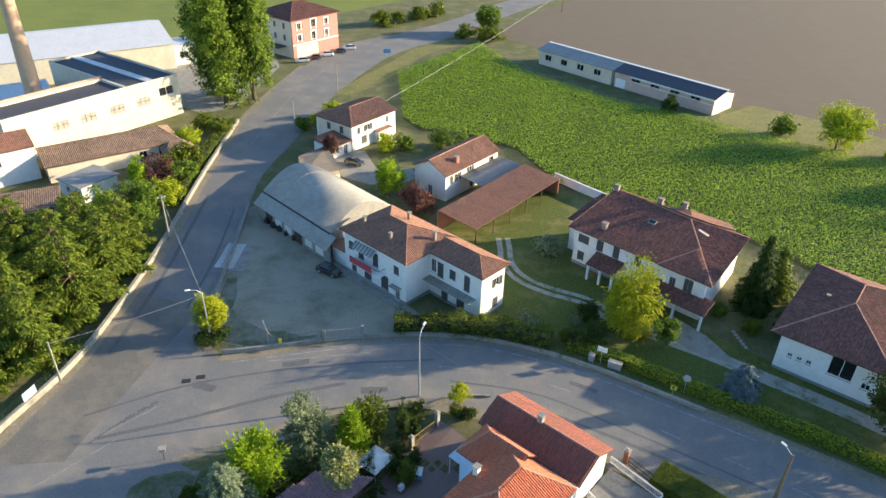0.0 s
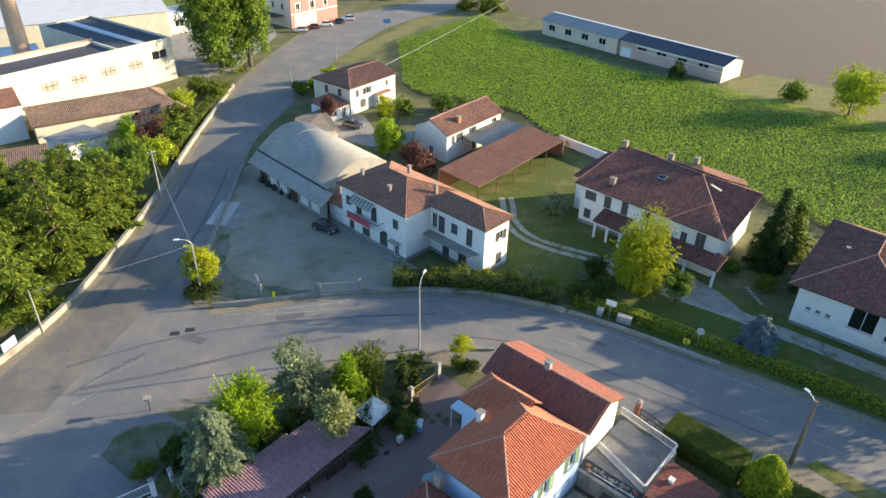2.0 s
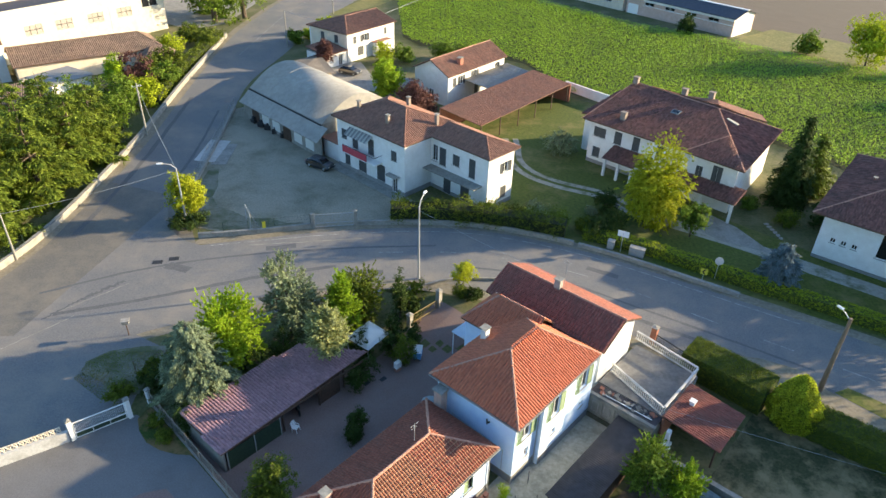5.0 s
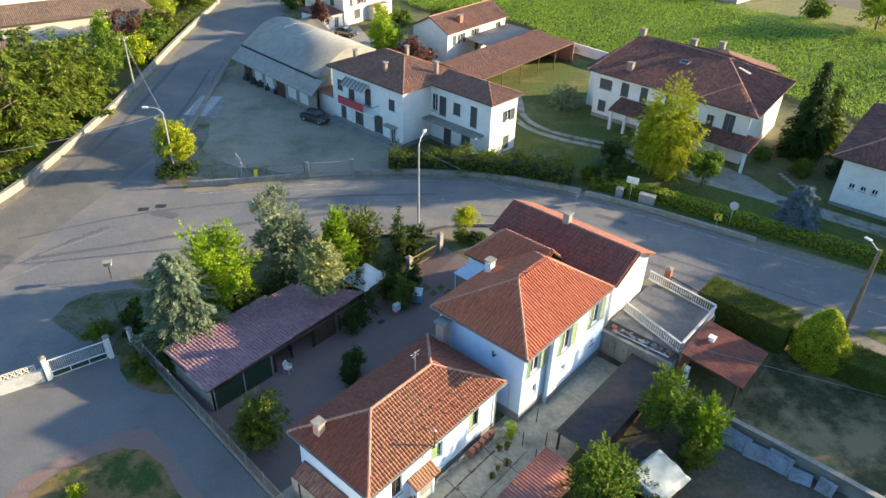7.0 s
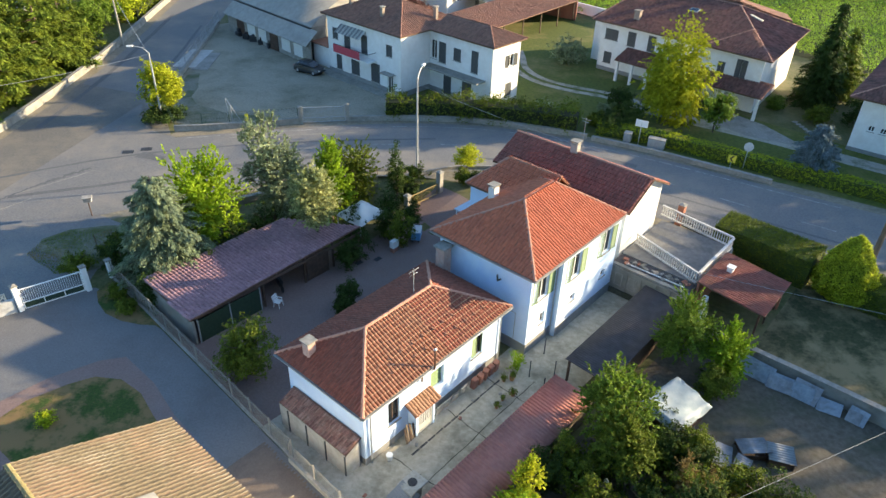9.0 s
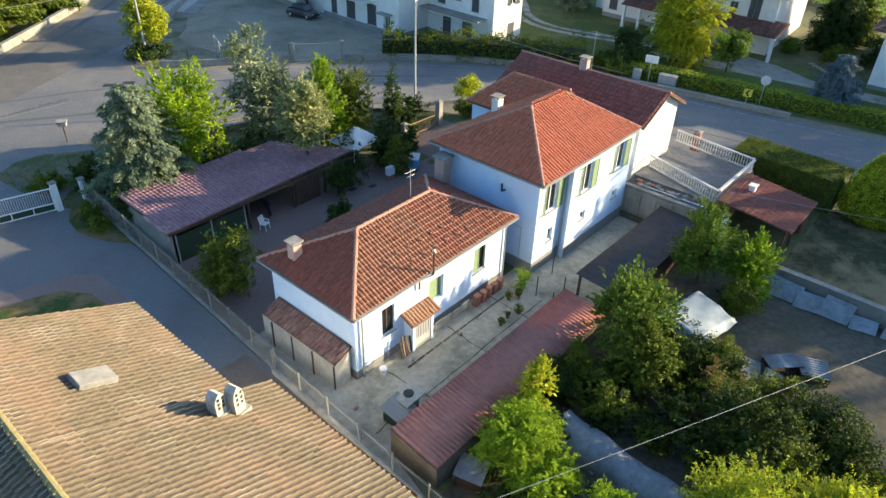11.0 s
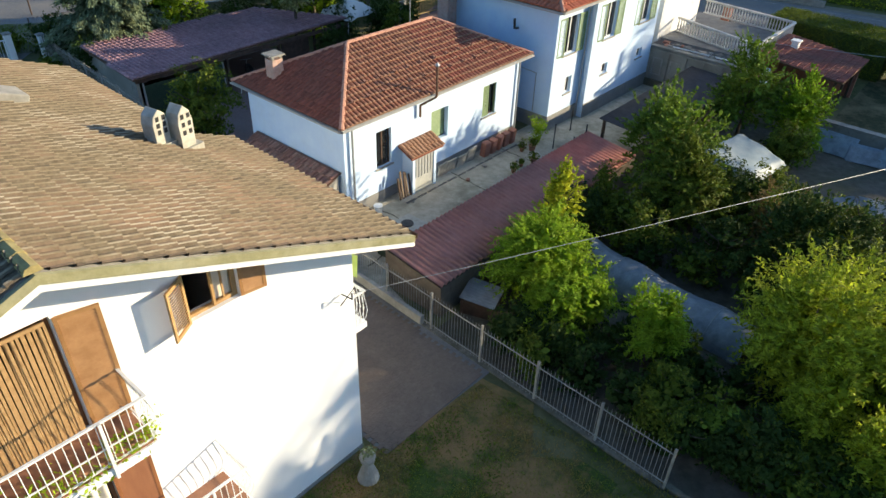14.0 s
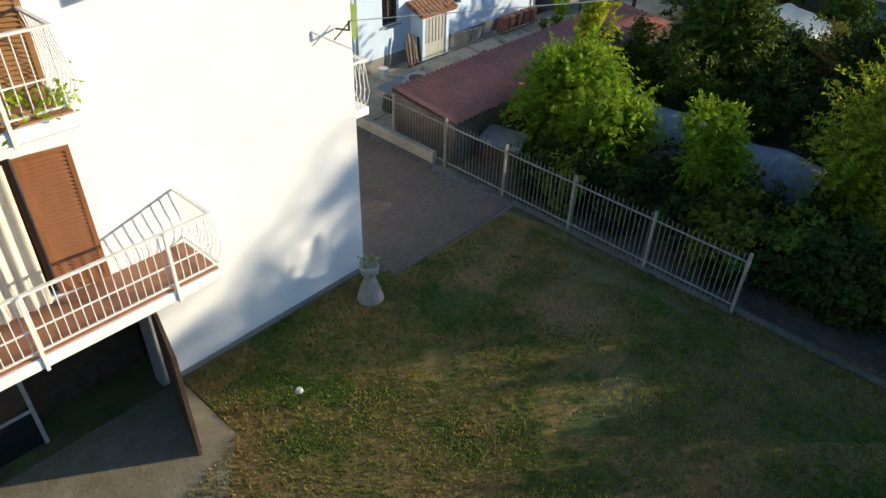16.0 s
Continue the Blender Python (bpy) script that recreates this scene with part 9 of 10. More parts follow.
part("handlebar", tubes(((0.45, -0.35, 1.0), (0.45, 0.35, 1.0), 0.015), ((0.65, 0, 0.3), (0.42, 0, 1.0), 0.03), n=6), M_GALV, mb)
wd = thing("wood_partition", "dark timber partition inside the shed", "partition", low(25.4, 34.5))
part("boards", boxes(*[(0.2 * i, 0, 0, 0.2 * i + 0.19, 0.03, 2.05) for i in range(10)]), M_WOODDK, wd)
bx = thing("blue_cart", "blue plastic market cart on the drive", "cart", low(34.8, 32.7, 0, 35))
part("tub", boxes((-0.55, -0.35, 0.25, 0.55, 0.35, 0.95), bevel=0.04), M_PLASTIC_BLUE, bx)
part("lid", boxes((-0.58, -0.38, 0.955, 0.58, 0.38, 1.02), bevel=0.02), M_WHITE, bx)
for x in (-0.4, 0.4):
    for y in (-0.25, 0.25):
        part("wheel", lathe([(0.11, -0.03), (0.12, 0.0), (0.11, 0.03)], 10), M_BLACK, bx).matrix_local = pose(x, y, 0.12, 90, 0, 0)
mbx = thing("letter_box", "small white utility box beside the drive", "box", low(32.4, 32.8))
part("case", boxes((-0.3, -0.2, 0.4, 0.3, 0.2, 1.0), bevel=0.02), M_WHITE, mbx)
part("stand", boxes((-0.25, -0.15, 0, 0.25, 0.15, 0.4)), M_BRICK, mbx)
for u, v in ((30.8, 32.95), (29.5, 33.6)):
    mh = thing("drain_cover", "dark iron drain cover in the paving", "drain cover", low(u, v))
    part("grate", boxes((-0.3, -0.2, 0.0, 0.3, 0.2, 0.022), bevel=0.006), M_DARKMET, mh)
for x, y in ((-32.2, 58.3), (-30.8, 59.1)):
    mh = thing("drain_cover", "dark iron drain cover in the road", "drain cover", pose(x, y, 0.02, 0, 0, 15))
    part("grate", boxes((-0.5, -0.35, 0.0, 0.5, 0.35, 0.02), bevel=0.006), M_DARKMET, mh)


def gazebo():
    g = thing("gazebo", "white garden gazebo with a crumpled cloth roof", "gazebo", low(32.3, 36.3, 0, 4))
    rng = np.random.default_rng(5)
    n = 14
    vs, fs = [], []
    for i in range(n + 1):
        for j in range(n + 1):
            x, y = (i / n - 0.5) * 2.9, (j / n - 0.5) * 2.6
            r = max(abs(x) / 1.45, abs(y) / 1.3)
            z = 3.05 - 0.95 * r ** 0.8 + 0.06 * math.sin(5 * x + 2 * y) * r + rng.normal(0, 0.02)
            if r > 0.98:
                z -= 0.15
            vs.append((x, y, z))
    for i in range(n):
        for j in range(n):
            a = i * (n + 1) + j
            fs.append((a, a + n + 1, a + n + 2, a + 1))
    indexed("cloth_roof", vs, fs, mat("white_canvas", (0.66, 0.65, 0.61), (0.76, 0.75, 0.71), 4, 0.85, 0.15, 20, stain=(0.5, 0.48, 0.43), amount=0.4, sscale=1.0), g, smooth=True)
    for x in (-1.35, 1.35):
        for y in (-1.2, 1.2):
            part("leg", tubes(((x, y, 0), (x, y, 2.0), 0.025), n=6), M_WHITE, g)


gazebo()
cn = thing("entrance_canopy", "pale blue-grey canopy over the side door", "canopy", low(37.2, 28.55))
part("canopy_sheet", boxes((0, 0, 2.45, 2.5, 2.4, 2.53), bevel=0.01), mat("pale_canopy", (0.52, 0.60, 0.68), (0.60, 0.67, 0.74), 3, 0.6, 0.05), cn)
for x in (0.1, 2.4):
    part("leg", tubes(((x, 2.25, 0), (x, 2.25, 2.45), 0.04), n=6), M_WHITE, cn)
part("canopy_wall", boxes((2.35, 2.45, 0, 4.0, 2.6, 1.3)), M_PLASTER_W, cn)
um = thing("parasol", "closed-down white parasol by the corner", "parasol", low(30.2, 27.0))
part("mast", tubes(((0, 0, 0), (0, 0, 2.2), 0.025), n=6), M_WHITE, um)
part("cloth", lathe([(0.75, 1.75), (0.7, 1.8), (0.02, 2.25)], 8), M_TARP, um)
hc = thing("house_chimney", "plastered chimney between the two houses", "chimney", at(28.6, 24.6, 0))
part("chimney_shaft", boxes((-0.35, -0.35, -0.9, 0.35, 0.35, 4.9), bevel=0.02), M_PINKBRICK, hc)
part("cap", boxes((-0.45, -0.45, 4.95, 0.45, 0.45, 5.05), (-0.3, -0.3, 4.9, 0.3, 0.3, 4.95)), M_CONC, hc)
# beside the bungalow
for i, (x, hh) in enumerate(((5.2, 0.55), (5.8, 0.5), (6.5, 0.45), (7.2, 0.6))):
    bk = thing("leaning_slab", "grey slab leaning on the bungalow wall", "slab", low(16.9 + x, 19.2))
    part("slab_body", boxes((-0.3, -0.06, 0, 0.3, 0.02, hh + 0.15), bevel=0.02), M_STONE, bk).matrix_local = pose(0, -0.12, 0.01, 12, 0, 0)
for i, x in enumerate((8.1, 8.6, 9.1, 9.6, 10.1)):
    pt_ = thing("terracotta_trough", "terracotta trough standing on end by the wall", "pot", low(16.9 + x, 18.9))
    part("trough_body", boxes((-0.2, -0.16, 0, 0.2, 0.16, 0.72), bevel=0.03), M_BRICK, pt_).matrix_local = pose(0, 0, 0, 6, 0, 8 * (i % 3))
pal = thing("stake_bundle", "dark brown stakes leaning beside the porch", "stakes", low(19.35, 18.95))
for i in range(5):
    part("stake", boxes((-0.05, -0.02, 0, 0.05, 0.02, 1.0 + 0.08 * (i * 3 % 4)), bevel=0.006), M_WOODPOLE if i % 2 else M_WOODDK, pal).matrix_local = pose(0.15 * i, -0.12, 0.0, -9, 2 * (i % 3 - 1), 6 * (i % 2))
ws = thing("well_cover", "concrete slab with an iron ring on a low well", "well", low(17.3, 16.5))
part("slab", boxes((-0.6, -0.5, 0.72, 0.6, 0.5, 0.82), bevel=0.015), M_PALECONC, ws)
part("well_ring", lathe([(0.46, 0), (0.46, 0.72)], 16), M_CONC_OLD, ws)
part("iron_ring", lathe([(0.2, 0.82), (0.24, 0.825), (0.24, 0.88), (0.2, 0.885)], 14), M_DARKMET, ws)
br = thing("feed_bin", "dark green bin under a tilted grey corrugated lid", "bin", low(16.5, 16.35, 0, 4))
part("bin_body", boxes((-0.5, -0.45, 0, 0.5, 0.45, 0.55), bevel=0.03), M_GREENDK, br)
sheet_roof("bin_lid", "", None, [(-0.62, -0.55, 0.6), (0.62, -0.55, 0.6), (0.62, 0.55, 0.86), (-0.62, 0.55, 0.86)], M_FIBRO, 0.14, 0.02).parent = br
bn = thing("white_bucket", "white bucket by the wall corner", "bucket", low(18.0, 18.8))
part("bucket_body", lathe([(0.14, 0), (0.18, 0.35), (0.19, 0.36), (0.16, 0.36)], 14), M_WHITE, bn)
for i, (u, v) in enumerate(((27.9, 17.0), (28.9, 15.9), (27.3, 15.6), (30.2, 17.5))):
    po = thing("thin_post", "thin dark metal post beside the path", "post", low(u, v))
    part("rod", tubes(((0, 0, 0), (0, 0, 1.3), 0.03), n=6), M_DARKMET, po)
for i, (u, v, s) in enumerate(((27.0, 17.6, 0.35), (26.0, 16.8, 0.3), (26.6, 17.9, 0.25), (24.6, 16.9, 0.25), (25.3, 17.0, 0.2))):
    fp = thing("potted_plant", "small plant in a terracotta pot", "pot plant", low(u, v))
    part("pot", lathe([(s * 0.35, 0), (s * 0.5, s * 0.8), (s * 0.55, s * 0.82), (s * 0.42, s * 0.82)], 12), M_TERRA, fp)
    rng = np.random.default_rng(300 + i)
    raw("leaves", leaf_quads(rng.normal(0, s * 0.3, (16, 3)) + np.array([0, 0, s * 1.35]), 10, s * 0.2, 0.12, rng), 4, M_LEAF["hedge"], fp)
yb = thing("climbing_shrub", "tall yellow-green shrub by the wire posts", "shrub", low(27.9, 18.0))
rng = np.random.default_rng(310)
raw("leaves", leaf_quads(np.stack([rng.normal(0, 0.2, 50), rng.normal(0, 0.2, 50), rng.uniform(0.1, 1.3, 50)], 1), 16, 0.1, 0.12, rng), 4, M_LEAF["yellow"], yb)
# garden lantern and urn by the white house
ur = thing("stone_urn", "grey stone urn on a bell-shaped foot", "urn", at(8.75, 9.55))
part("foot", lathe([(0.27, 0), (0.27, 0.05), (0.2, 0.28), (0.13, 0.5), (0.1, 0.58)], 16), M_STONE, ur)
part("bowl", lathe([(0.1, 0.58), (0.17, 0.66), (0.2, 0.8), (0.17, 0.85), (0.12, 0.85)], 16), M_STONE, ur)
rng = np.random.default_rng(311)
raw("plant", leaf_quads(rng.normal(0, 0.07, (14, 3)) + np.array([0, 0, 0.95]), 8, 0.06, 0.09, rng), 4, M_LEAF["olive"], ur)
ss = thing("garden_spike", "small dark solar lamp in the lawn", "garden lamp", at(6.1, 8.4))
part("spike", tubes(((0, 0, 0), (0, 0, 0.28), 0.012), n=6), M_DARKMET, ss)
part("lamp_cap", lathe([(0.05, 0.28), (0.07, 0.3), (0.04, 0.36)], 10), M_GALV, ss)

# ---- vegetable garden ----


def draped(name, label, m, nx, ny, fn, material, cat):
    vs, fs = [], []
    for i in range(nx + 1):
        for j in range(ny + 1):
            vs.append(fn(i / nx, j / ny))
    for i in range(nx):
        for j in range(ny):
            a = i * (ny + 1) + j
            fs.append((a, a + ny + 1, a + ny + 2, a + 1))
    t = thing(name, label, cat, m)
    ob = indexed("sheet", vs, fs, material, t, smooth=True)
    return t


RNG = np.random.default_rng(77)


def tarp_fn(s, t):
    x, y = -1.75 + 3.5 * s, -1.2 + 2.4 * t
    edge = max(abs(2 * s - 1), abs(2 * t - 1))
    z = 2.0 - 0.12 * s - 0.5 * (1 - t) - 0.05 * edge + 0.04 * math.sin(7 * s + 3 * t) + 0.03 * math.sin(11 * t - 4 * s)
    if edge > 0.86:
        z -= (edge - 0.86) * 2.2 + 0.05 * math.sin(18 * s + 15 * t)
    return (x, y, z)


hut = draped("covered_hut", "low hut covered with a white plastic sheet", low(30.4, 9.1, 0, -10), 24, 20, tarp_fn, M_TARP, "hut")
part("hut_body", boxes((-1.5, -0.95, 0, 1.5, 0.95, 1.2)), M_WOODDK, hut)


def tunnel_fn(s, t):
    a = math.pi * t
    w = 0.8 + 0.05 * math.sin(9 * s) + 0.12 * math.sin(3 * s)
    return (-3.1 + 6.2 * s, -w * math.cos(a) + 0.05 * math.sin(14 * s + 3 * t), 0.02 + (0.85 + 0.35 * s ** 6 + 0.06 * math.sin(12 * s)) * math.sin(a) ** 0.85 + 0.02 * math.sin(25 * s + 9 * t))


tun = draped("row_tunnel", "grey plastic-covered growing tunnel", low(20.5, 7.6, 0, 86), 40, 14, tunnel_fn, M_TARPG, "tunnel")
for k in range(6):
    s = k / 5
    part("hoop", sweep(bmesh.new(), [Vector(tunnel_fn(s, j / 12)) + Vector((0, 0, 0.012)) for j in range(13)], 0.014), M_GREYMET, tun)
for k in range(7):
    st = part("edge_stone", boxes((-0.12, -0.09, 0, 0.12, 0.09, 0.13), bevel=0.03), M_STONE, tun)
    st.matrix_local = pose(-2.9 + 0.95 * k, -0.82 if k % 2 else 0.82, 0, 0, 0, 20 * k)


def scrap(u, v, turn, w, d, z, tilt, material, label, corr=True, lean=0):
    """A low hutch of boards with a loose sheet laid over it."""
    s = thing("rabbit_hutch", label, "hutch", low(u, v, 0, turn))
    r = sheet_roof("sheet", "", None, [(-w / 2, -d / 2, z + lean), (w / 2, -d / 2, z - lean), (w / 2, d / 2, z + tilt - lean), (-w / 2, d / 2, z + tilt + lean)], material, 0.14, 0.02 if corr else 0.006)
    r.parent = s
    e = min(z, z + tilt) - abs(lean) - 0.03
    part("hutch_body", boxes((-w / 2 + 0.1, -d / 2 + 0.1, 0, w / 2 - 0.1, d / 2 - 0.1, e), bevel=0.015), M_WOODDK, s)
    for x in (-w / 2 + 0.08, w / 2 - 0.08):
        for y in (-d / 2 + 0.08, d / 2 - 0.08):
            part("post", boxes((x - 0.04, y - 0.04, 0, x + 0.04, y + 0.04, e + 0.02)), M_WOODDK, s)


M_SHEETOLD = mat("weathered_sheet", (0.23, 0.24, 0.255), (0.36, 0.365, 0.38), 2.5, 0.7, 0.3, 12, stain=(0.10, 0.095, 0.09), amount=0.6, sscale=1.5)
scrap(29.4, 6.2, 18, 1.7, 1.5, 0.6, 0.2, M_SHEETOLD, "low rabbit hutch roofed with grey corrugated sheet", True, 0.05)
scrap(29.9, 5.0, 4, 0.9, 0.8, 0.45, 0.1, M_SHEETOLD, "small low hutch with a grey sheet")
scrap(31.3, 5.0, 38, 1.2, 1.5, 0.7, -0.25, M_SHEETOLD, "hutch with a pale bent metal sheet", False, 0.12)
scrap(31.7, 3.7, 30, 1.1, 1.4, 0.6, 0.15, M_FIBRO, "hutch with a grey corrugated sheet", True, -0.1)
scrap(16.2, 12.0, 20, 1.2, 1.2, 0.6, 0.14, M_SHEETOLD, "pale metal sheets over a frame by the red shed", False)
scrap(25.2, 1.0, 20, 1.3, 0.9, 0.3, 0.7, M_TARPG, "pale plastic sheet leaning among the plants", corr=False)
M_BLUESHEET = mat("pale_blue_sheet", (0.24, 0.28, 0.32), (0.36, 0.40, 0.44), 3, 0.6, 0.3, 10, stain=(0.13, 0.13, 0.125), amount=0.65, sscale=1.6)
for i, (v, L, wd, tip, yaw) in enumerate(((8.3, 1.5, 0.9, 40, 6), (7.0, 1.9, 1.1, 48, -4), (5.5, 1.7, 1.0, 36, 5), (4.2, 1.5, 1.15, 52, -3), (2.9, 1.3, 0.8, 30, 8), (1.4, 1.0, 0.9, 55, -6))):
    s = thing("leaning_sheet", "pale blue metal sheet leaning on the garden wall", "sheet", low(37.9, v, 0, 90 + yaw))
    off = wd * math.cos(radians(tip)) + 0.06
    for k in range(2):
        part("panel", boxes((-L / 2 + 0.1 * k, 0, 0, L / 2 - 0.15 * k, 0.015, wd - 0.2 * k)), M_BLUESHEET if (i + k) % 3 else M_SHEETOLD, s).matrix_local = pose(0.12 * k, off + 0.08 * k, 0.02 + 0.02 * k, 90 - tip - 5 * k, 3 * k, 0)
bb = thing("stone_grill", "white stone garden grill with a little chimney", "grill", low(39.4, 11.6))
part("grill_body", boxes((-0.4, -0.3, 0, 0.4, 0.3, 0.9), (-0.2, -0.15, 0.9, 0.2, 0.15, 2.2), bevel=0.03), M_WHITE, bb)
vt = thing("roof_vent", "small white roof vent on the store", "vent", at(42.6, 11.4, 2.2))
part("vent_pipe", boxes((-0.18, -0.18, 0, 0.18, 0.18, 0.45), (-0.25, -0.25, 0.46, 0.25, 0.25, 0.52)), M_WHITE, vt)
wb = thing("white_bag", "white plastic bag on a garden stake", "bag", low(23.7, 9.5))
part("stake", tubes(((0, 0, 0), (0, 0, 1.0), 0.015), n=5), M_WOODDK, wb)
part("bag_body", lathe([(0.02, 0.8), (0.13, 0.9), (0.1, 1.05), (0.02, 1.12)], 8), M_TARP, wb)

# ---- roadside things ----
cs = thing("chevron_sign", "yellow chevron sign on a post at the bend", "road sign", pose(23.5, 60.7, 0, 0, 0, -20))
part("post", tubes(((0, 0.03, 0), (0, 0.03, 1.6), 0.03), n=6), M_GALV, cs)
part("plate", boxes((-0.35, -0.01, 0.9, 0.35, 0.01, 1.6)), M_YELLOW, cs)
bm = bmesh.new()
for s in (-1, 1):
    v = [bm.verts.new(p) for p in ((0.18, -0.014, 1.25 + s * 0.28), (0.02, -0.014, 1.25 + s * 0.28), (-0.2, -0.014, 1.25), (-0.04, -0.014, 1.25))]
    bm.faces.new(v)
part("arrow", bm, M_BLACK, cs)
mr = thing("traffic_mirror", "round traffic mirror on a post", "mirror", pose(25.0, 61.4, 0, 0, 0, -20))
part("post", tubes(((0, 0, 0), (0, 0, 2.3), 0.035), n=6), M_GALV, mr)
part("disc", lathe([(0.0, 0), (0.42, 0.0), (0.42, 0.05), (0.0, 0.08)], 18), M_GALV, mr).matrix_local = pose(0, -0.05, 2.2, 80, 0, 0)
hp = thing("notice_board", "white board on a post by the hedge", "sign", pose(16.0, 65.6, 0, 0, 0, -25))
part("post", tubes(((0, 0, 0), (0, 0, 2.4), 0.04), n=6), M_GALV, hp)
part("board", boxes((-0.6, -0.03, 1.9, 0.6, 0.03, 2.6), bevel=0.01), M_WHITE, hp)
for i, (x, y, w) in enumerate(((15.0, 66.1, 0.7), (17.6, 64.9, 1.6))):
    b = thing("waste_bin", "grey waste bins beside the hedge", "bin", pose(x, y, 0, 0, 0, -25))
    part("bin_body", boxes((-w / 2, -0.35, 0.08, w / 2, 0.35, 1.0), bevel=0.04), M_GREYMET, b)
    part("bin_lid", boxes((-w / 2 - 0.03, -0.38, 1.005, w / 2 + 0.03, 0.38, 1.1), bevel=0.03), M_STONE, b)
lt = thing("post_box", "pale grey box on a post by the verge", "post box", pose(-29.9, 46.9, 0, 0, 0, 20))
part("post", tubes(((0, 0, 0), (0, 0, 1.3), 0.05), n=6), M_WOODDK, lt)
part("box", boxes((-0.28, -0.22, 1.3, 0.28, 0.22, 1.62), (-0.36, -0.3, 1.62, 0.36, 0.3, 1.7), bevel=0.01), M_STONE, lt)
wsn = thing("wall_sign", "pale blue sign board on the road wall", "sign", pose(-47.5, 53.5, 0, 0, 0, 78))
part("board", boxes((-0.9, -0.03, 0.8, 0.9, 0.03, 1.9), bevel=0.01), mat("pale_sign", (0.28, 0.34, 0.43), (0.36, 0.42, 0.5), 3, 0.5, 0.02), wsn)
bsn = thing("blue_sign", "blue direction sign by the far road", "road sign", pose(-27.5, 196.5, 0, 0, 0, 10))
part("board", boxes((-1.0, -0.04, 1.0, 1.0, 0.04, 2.2)), M_PLASTIC_BLUE, bsn)
part("post", tubes(((0, 0, 0), (0, 0, 1.0), 0.06), n=6), M_GALV, bsn)
gl = thing("play_frame", "rusty metal goal frame on the yard grass", "goal", pose(-25.4, 67.0, 0, 0, 0, -60))
part("frame", tubes(((-1.2, 0, 0), (-1.2, 0, 1.9), 0.035), ((1.2, 0, 0), (1.2, 0, 1.9), 0.035), ((-1.2, 0, 1.9), (1.2, 0, 1.9), 0.035), ((-1.2, 0, 1.9), (-1.2, 0.9, 0), 0.025), ((1.2, 0, 1.9), (1.2, 0.9, 0), 0.025), n=6), M_GREYMET, gl)
sl = thing("concrete_slab", "pale concrete slab by the yard fence", "slab", pose(-34.2, 84.6, 0.014, 0, 0, 95))
part("slab_body", boxes((-3.3, -1.0, 0, 3.3, 1.0, 0.06)), M_CONC, sl)
ysn = thing("yellow_sign", "small yellow sign on the yard fence", "sign", pose(-23.0, 65.1, 0, 0, 0, 15))
part("plate", boxes((-0.18, -0.02, 0.7, 0.18, 0.02, 1.5)), M_YELLOW, ysn)
for i, (x, y) in enumerate(((-33.6, 96.0), (-32.1, 94.6), (-30.8, 93.6), (-29.4, 92.5), (-27.8, 91.2))):
    bk = thing("scrap_heap", "dark machine parts along the barn wall", "machine", pose(x, y, 0, 0, 0, -40 + 20 * i))
    part("hull", boxes((-0.5, -0.3, 0, 0.5, 0.3, 0.55 + 0.12 * (i % 3)), (-0.2, -0.2, 0.55, 0.3, 0.2, 1.0), bevel=0.05), M_DARKMET, bk)


def dashes(pts, length, gap, width, name, label):
    line = smooth_line(pts, 0.5)
    d = np.cumsum([0] + [(b - a).length for a, b in zip(line, line[1:])])
    xs, ys = [p.x for p in line], [p.y for p in line]
    s = 0.0
    t = thing(name, label, "road marking", pose(0, 0, 0), kind="structure")
    while s + length < d[-1]:
        bm = bmesh.new()
        prev = None
        for k in range(5):
            q = s + length * k / 4
            p = Vector((np.interp(q, d, xs), np.interp(q, d, ys)))
            e = Vector((np.interp(q + 0.3, d, xs), np.interp(q + 0.3, d, ys))) - p
            e = e.normalized() if e.length > 1e-6 else Vector((1, 0))
            n = Vector((-e.y, e.x)) * width / 2
            cur = [bm.verts.new((*(p + n), 0.031)), bm.verts.new((*(p - n), 0.031))]
            if prev:
                bm.faces.new((prev[0], prev[1], cur[1], cur[0]))
            prev = cur
        part("dash", bm, M_ROADPAINT, t)
        s += length + gap


dashes([(-10, 62.6), (-2, 63.4), (6.0, 62.4), (11.9, 60.4), (17.2, 57.6), (23.1, 54.0), (30, 50), (40, 44)], 2.6, 4.0, 0.13, "centre_line", "worn white dashes along the road's middle")
dashes([(-28, 62.0), (-18, 65.0), (-13, 66.2), (-6, 67.4), (1.4, 67.4), (9, 65.5), (16, 62.6), (26, 57.2), (36, 52)], 6.0, 0.3, 0.12, "edge_line", "worn white edge line of the road")
dashes([(-46.2, 128), (-45.5, 160), (-42, 185)], 5.0, 0.4, 0.12, "edge_line", "worn white line along the western road")

# ---- details of the far houses ----


